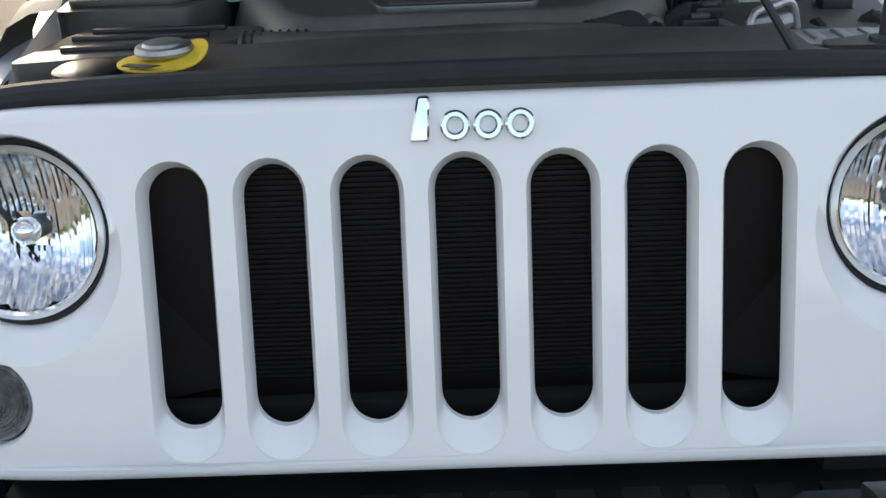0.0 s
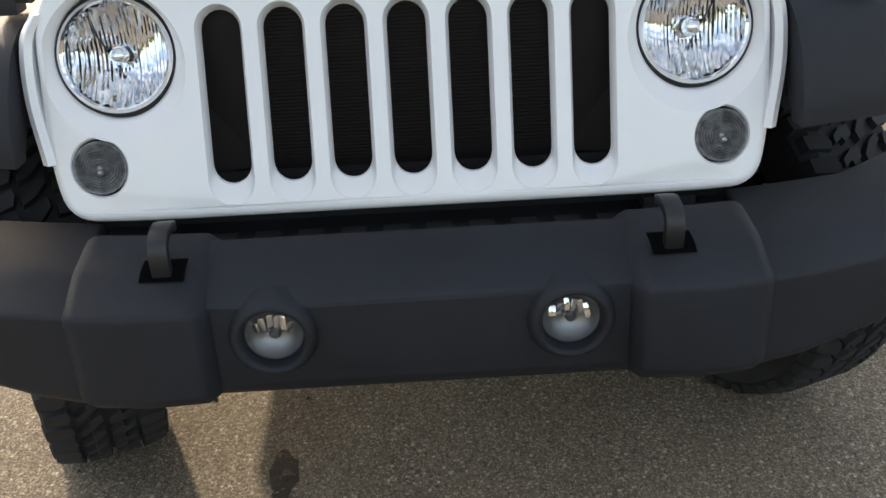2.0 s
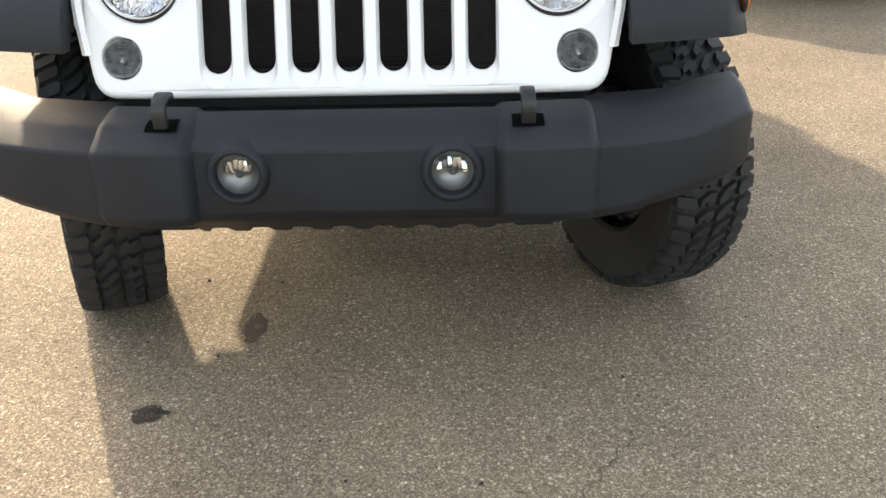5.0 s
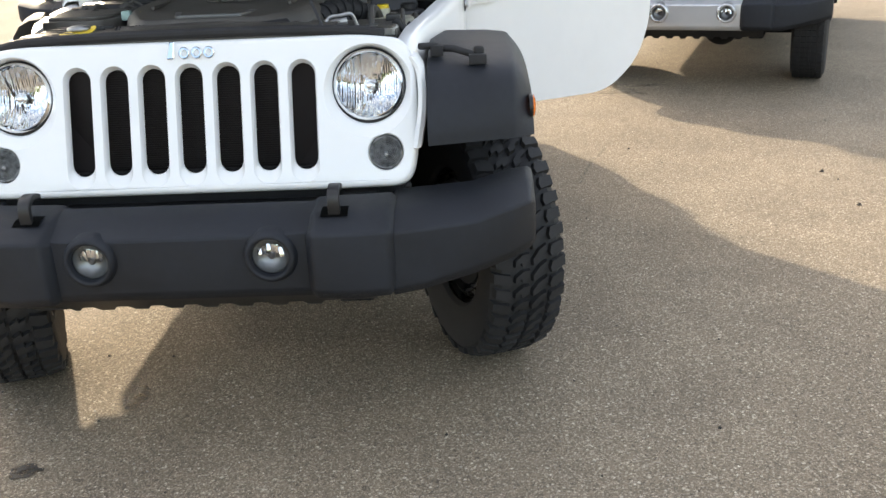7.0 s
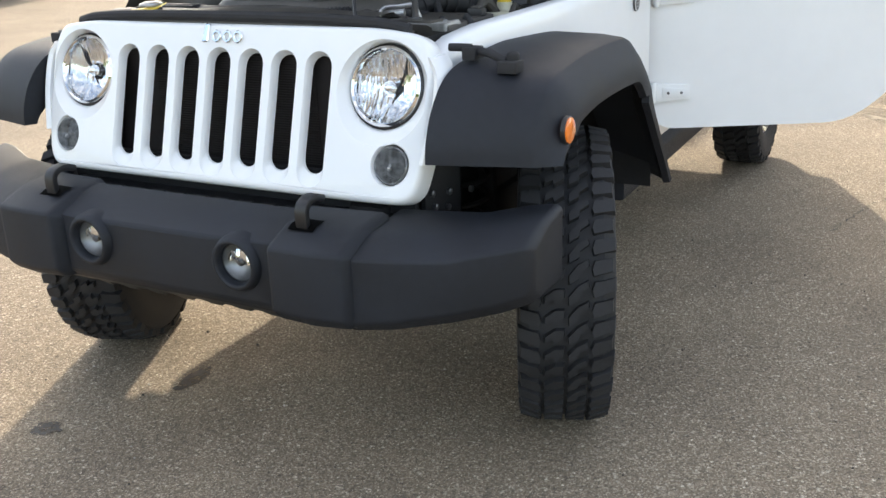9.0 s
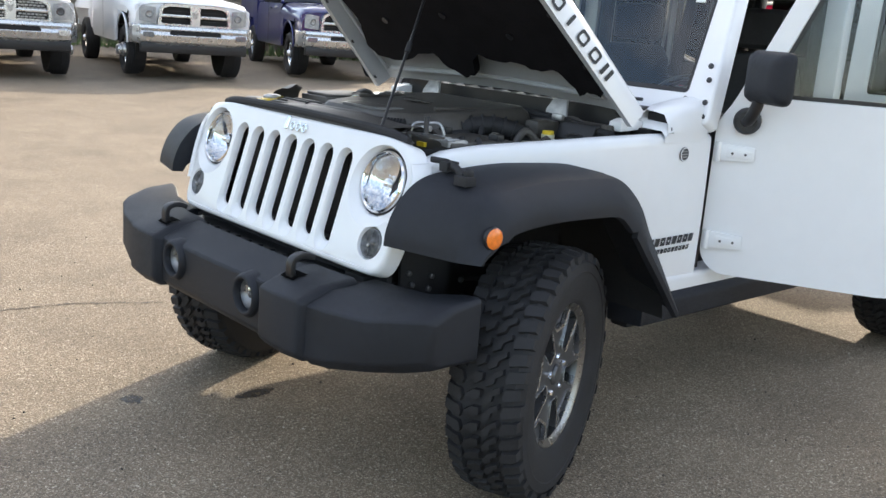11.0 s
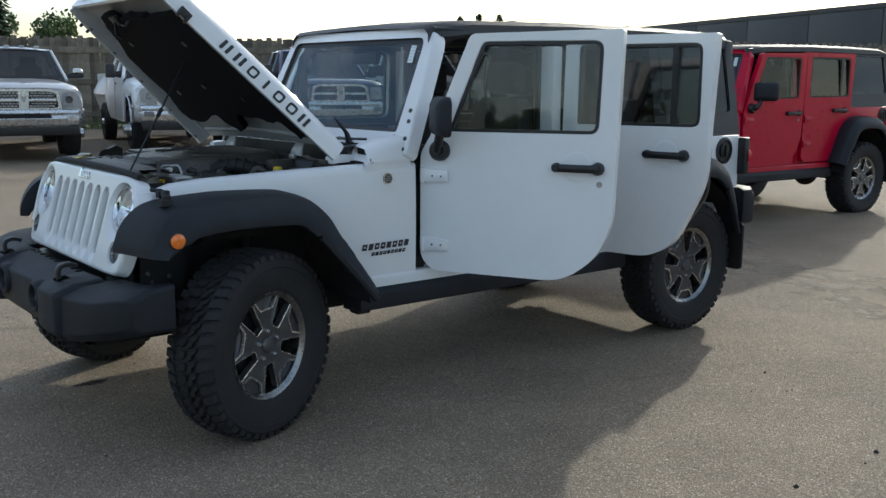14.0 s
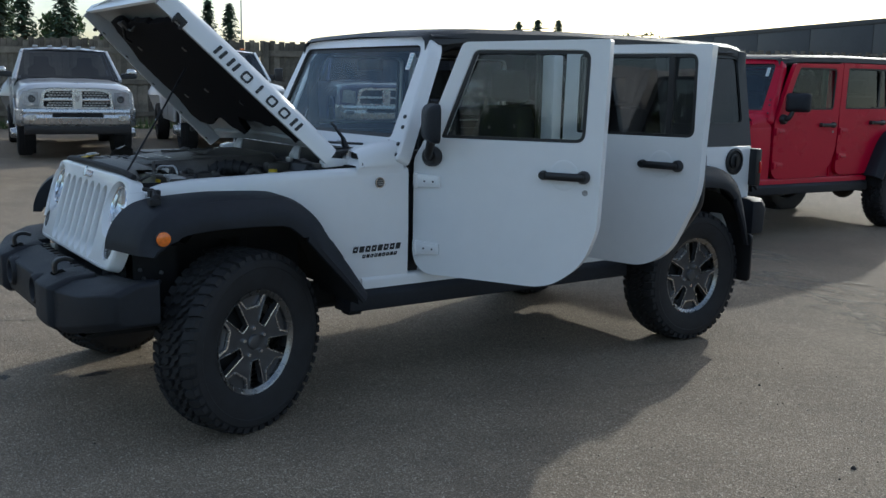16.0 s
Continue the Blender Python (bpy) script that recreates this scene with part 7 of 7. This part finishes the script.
def spruce(x, y, h, seed, wide=0.26):
    rnd = random.Random(seed)
    ob = new("spruce_tree")
    ob.matrix_basis = pose(x, y, 0.5, 0, 0, rnd.uniform(0, 360))
    tagged(ob, "dark green spruce tree beyond the fence", "tree", "trees beyond the fence")
    part("trunk", lathe([(0.16, 0), (0.12, h * 0.5), (0.02, h)], (0, 0, 0), "z", 8), BARK, ob)
    verts, faces = [], []
    n = int(46 * h)
    for i in range(n):
        t = (i / n) ** 0.85
        z = h * (0.10 + 0.90 * t)
        reach = (h * wide) * (1 - t) ** 0.85 * rnd.uniform(0.65, 1.15) + 0.06
        a = i * 2.399 + rnd.uniform(-0.4, 0.4)
        steps = max(2, int(reach / 0.22))
        for s in range(steps):
            r0 = reach * (s + 0.5) / steps
            for _ in range(3):
                rr = r0 + rnd.uniform(-0.12, 0.12)
                aa = a + rnd.uniform(-0.28, 0.28) / max(0.4, rr)
                c = Vector((rr * math.cos(aa), rr * math.sin(aa), z - 0.28 * rr + rnd.uniform(-0.08, 0.06)))
                ln, wd = rnd.uniform(0.14, 0.30), rnd.uniform(0.05, 0.10)
                f = Vector((math.cos(aa), math.sin(aa), rnd.uniform(-0.7, -0.1))).normalized()
                sd = Vector((-math.sin(aa), math.cos(aa), rnd.uniform(-0.4, 0.4)))
                k = len(verts)
                verts += [c - sd * wd, c + f * ln * 0.6 - sd * wd * 0.8, c + f * ln, c + f * ln * 0.5 + sd * wd, c + sd * wd * 0.6]
                faces.append((k, k + 1, k + 2, k + 3, k + 4))
    me = bpy.data.meshes.new("crown")
    me.from_pydata(verts, [], faces)
    me.materials.append(NEEDLE)
    share("crown", me, ob)


def broadleaf(x, y, h, seed):
    rnd = random.Random(seed)
    ob = new("leafy_tree")
    ob.matrix_basis = pose(x, y, 0.4)
    tagged(ob, "green leafy tree beyond the fence", "tree", "trees beyond the fence")
    part("trunk", lathe([(0.2, 0), (0.14, h * 0.35), (0.06, h * 0.7)], (0, 0, 0), "z", 8), BARK, ob)
    bm = bmesh.new()
    blobs = []
    for i in range(12):
        a, r = rnd.uniform(0, 6.28), rnd.uniform(0, h * 0.26)
        c = Vector((r * math.cos(a), r * math.sin(a), h * rnd.uniform(0.42, 0.88)))
        blobs.append((c, h * rnd.uniform(0.10, 0.19)))
        tube([(0, 0, h * 0.3), (c.x * 0.5, c.y * 0.5, (h * 0.35 + c.z) / 2), c], 0.035, 5, bm)
    part("limbs", bm, BARK, ob)
    verts, faces = [], []
    for c, r in blobs:
        for _ in range(190):
            v = Vector((rnd.gauss(0, 1), rnd.gauss(0, 1), rnd.gauss(0, 0.8))).normalized() * r * rnd.uniform(0.6, 1.1)
            p, q = c + v, Euler((rnd.uniform(0, 6), rnd.uniform(0, 6), rnd.uniform(0, 6))).to_matrix()
            s = rnd.uniform(0.07, 0.15)
            k = len(verts)
            verts += [p + q @ Vector(u) * s for u in ((-1, 0, 0), (0, -0.6, 0.1), (1, 0, 0), (0, 0.6, 0.1))]
            faces.append((k, k + 1, k + 2, k + 3))
    me = bpy.data.meshes.new("crown")
    me.from_pydata(verts, [], faces)
    me.materials.append(LEAF)
    share("crown", me, ob)


def at_bearing(az, dist):
    return 4.36 - dist * math.sin(radians(az)), -1.7 + dist * math.cos(radians(az))


for k, (az, dist, h, wide) in enumerate(((79.2, 40, 4.7, 0.21), (78.0, 42, 4.6, 0.22), (75.9, 46, 5.6, 0.22), (68.3, 58, 5.6, 0.22), (67.1, 56, 5.3, 0.24), (50.4, 75, 5.9, 0.20), (49.3, 78, 6.3, 0.22), (48.1, 80, 6.4, 0.20), (83.6, 45, 5.0, 0.22))):
    spruce(*at_bearing(az, dist), h, 20 + k, wide)
for k, (az, dist, h) in enumerate(((81.3, 38, 4.1), (83.2, 40, 4.4), (76.6, 50, 4.2), (73.6, 50, 4.2), (80.4, 50, 5.4), (45.0, 80, 5.4), (43.6, 80, 5.6))):
    broadleaf(*at_bearing(az, dist), h, 60 + k)


def far_wood(name, points, h, seed, count):
    """A belt of distant trees, as one mass of leaf clumps with an uneven top."""
    rnd = random.Random(seed)
    verts, faces = [], []
    for _ in range(count):
        t = rnd.uniform(0, len(points) - 1.0001)
        i = int(t)
        p = Vector(points[i]).lerp(Vector(points[i + 1]), t - i)
        top = h * (0.55 + 0.45 * noise.noise((p.x * 0.25, p.y * 0.25, seed)) + 0.25 * noise.noise((p.x * 0.9, p.y * 0.9, seed)))
        c = Vector((p.x + rnd.uniform(-1.5, 1.5), p.y + rnd.uniform(-1.5, 1.5), max(0.2, top * rnd.uniform(0.02, 1.0) ** 0.7)))
        q = Euler((rnd.uniform(0, 6), rnd.uniform(0, 6), rnd.uniform(0, 6))).to_matrix()
        s = rnd.uniform(0.25, 0.6)
        k = len(verts)
        verts += [c + q @ Vector(u) * s for u in ((-1, 0, 0), (0, -0.7, 0.2), (1, 0, 0), (0, 0.7, 0.2))]
        faces.append((k, k + 1, k + 2, k + 3))
    me = bpy.data.meshes.new(name)
    me.from_pydata(verts, [], faces)
    me.materials.append(LEAF)
    tagged(share(name, me), "belt of distant green trees", "trees", kind="stuff")


far_wood("far_wood", [(34, -52, 0), (10, -60, 0), (-20, -55, 0)], 8.6, 3, 9000)
far_wood("far_wood", [(60, -30, 0), (45, -45, 0), (34, -52, 0)], 8.6, 5, 5000)


def grass_strip():
    """Weeds at the foot of the fence."""
    rnd = random.Random(11)
    verts, faces = [], []
    d = FB - FA
    nrm = Vector((d.y, -d.x, 0)).normalized()
    for _ in range(6000):
        t = rnd.random()
        p = FA + d * t + nrm * rnd.uniform(0.1, 1.0) ** 1.5
        z = ground_z(p.x, p.y)
        h, w, a = rnd.uniform(0.08, 0.38), rnd.uniform(0.008, 0.02), rnd.uniform(0, 6.28)
        k = len(verts)
        sd = Vector((math.cos(a), math.sin(a), 0)) * w
        lean = Vector((rnd.uniform(-0.12, 0.12), rnd.uniform(-0.12, 0.12), h))
        verts += [p + sd + Vector((0, 0, z)), p - sd + Vector((0, 0, z)), p + lean + Vector((0, 0, z))]
        faces.append((k, k + 1, k + 2))
    me = bpy.data.meshes.new("grass")
    me.from_pydata(verts, [], faces)
    me.materials.append(LEAF)
    tagged(share("grass", me), "strip of green weeds along the fence", "grass", kind="stuff")


grass_strip()
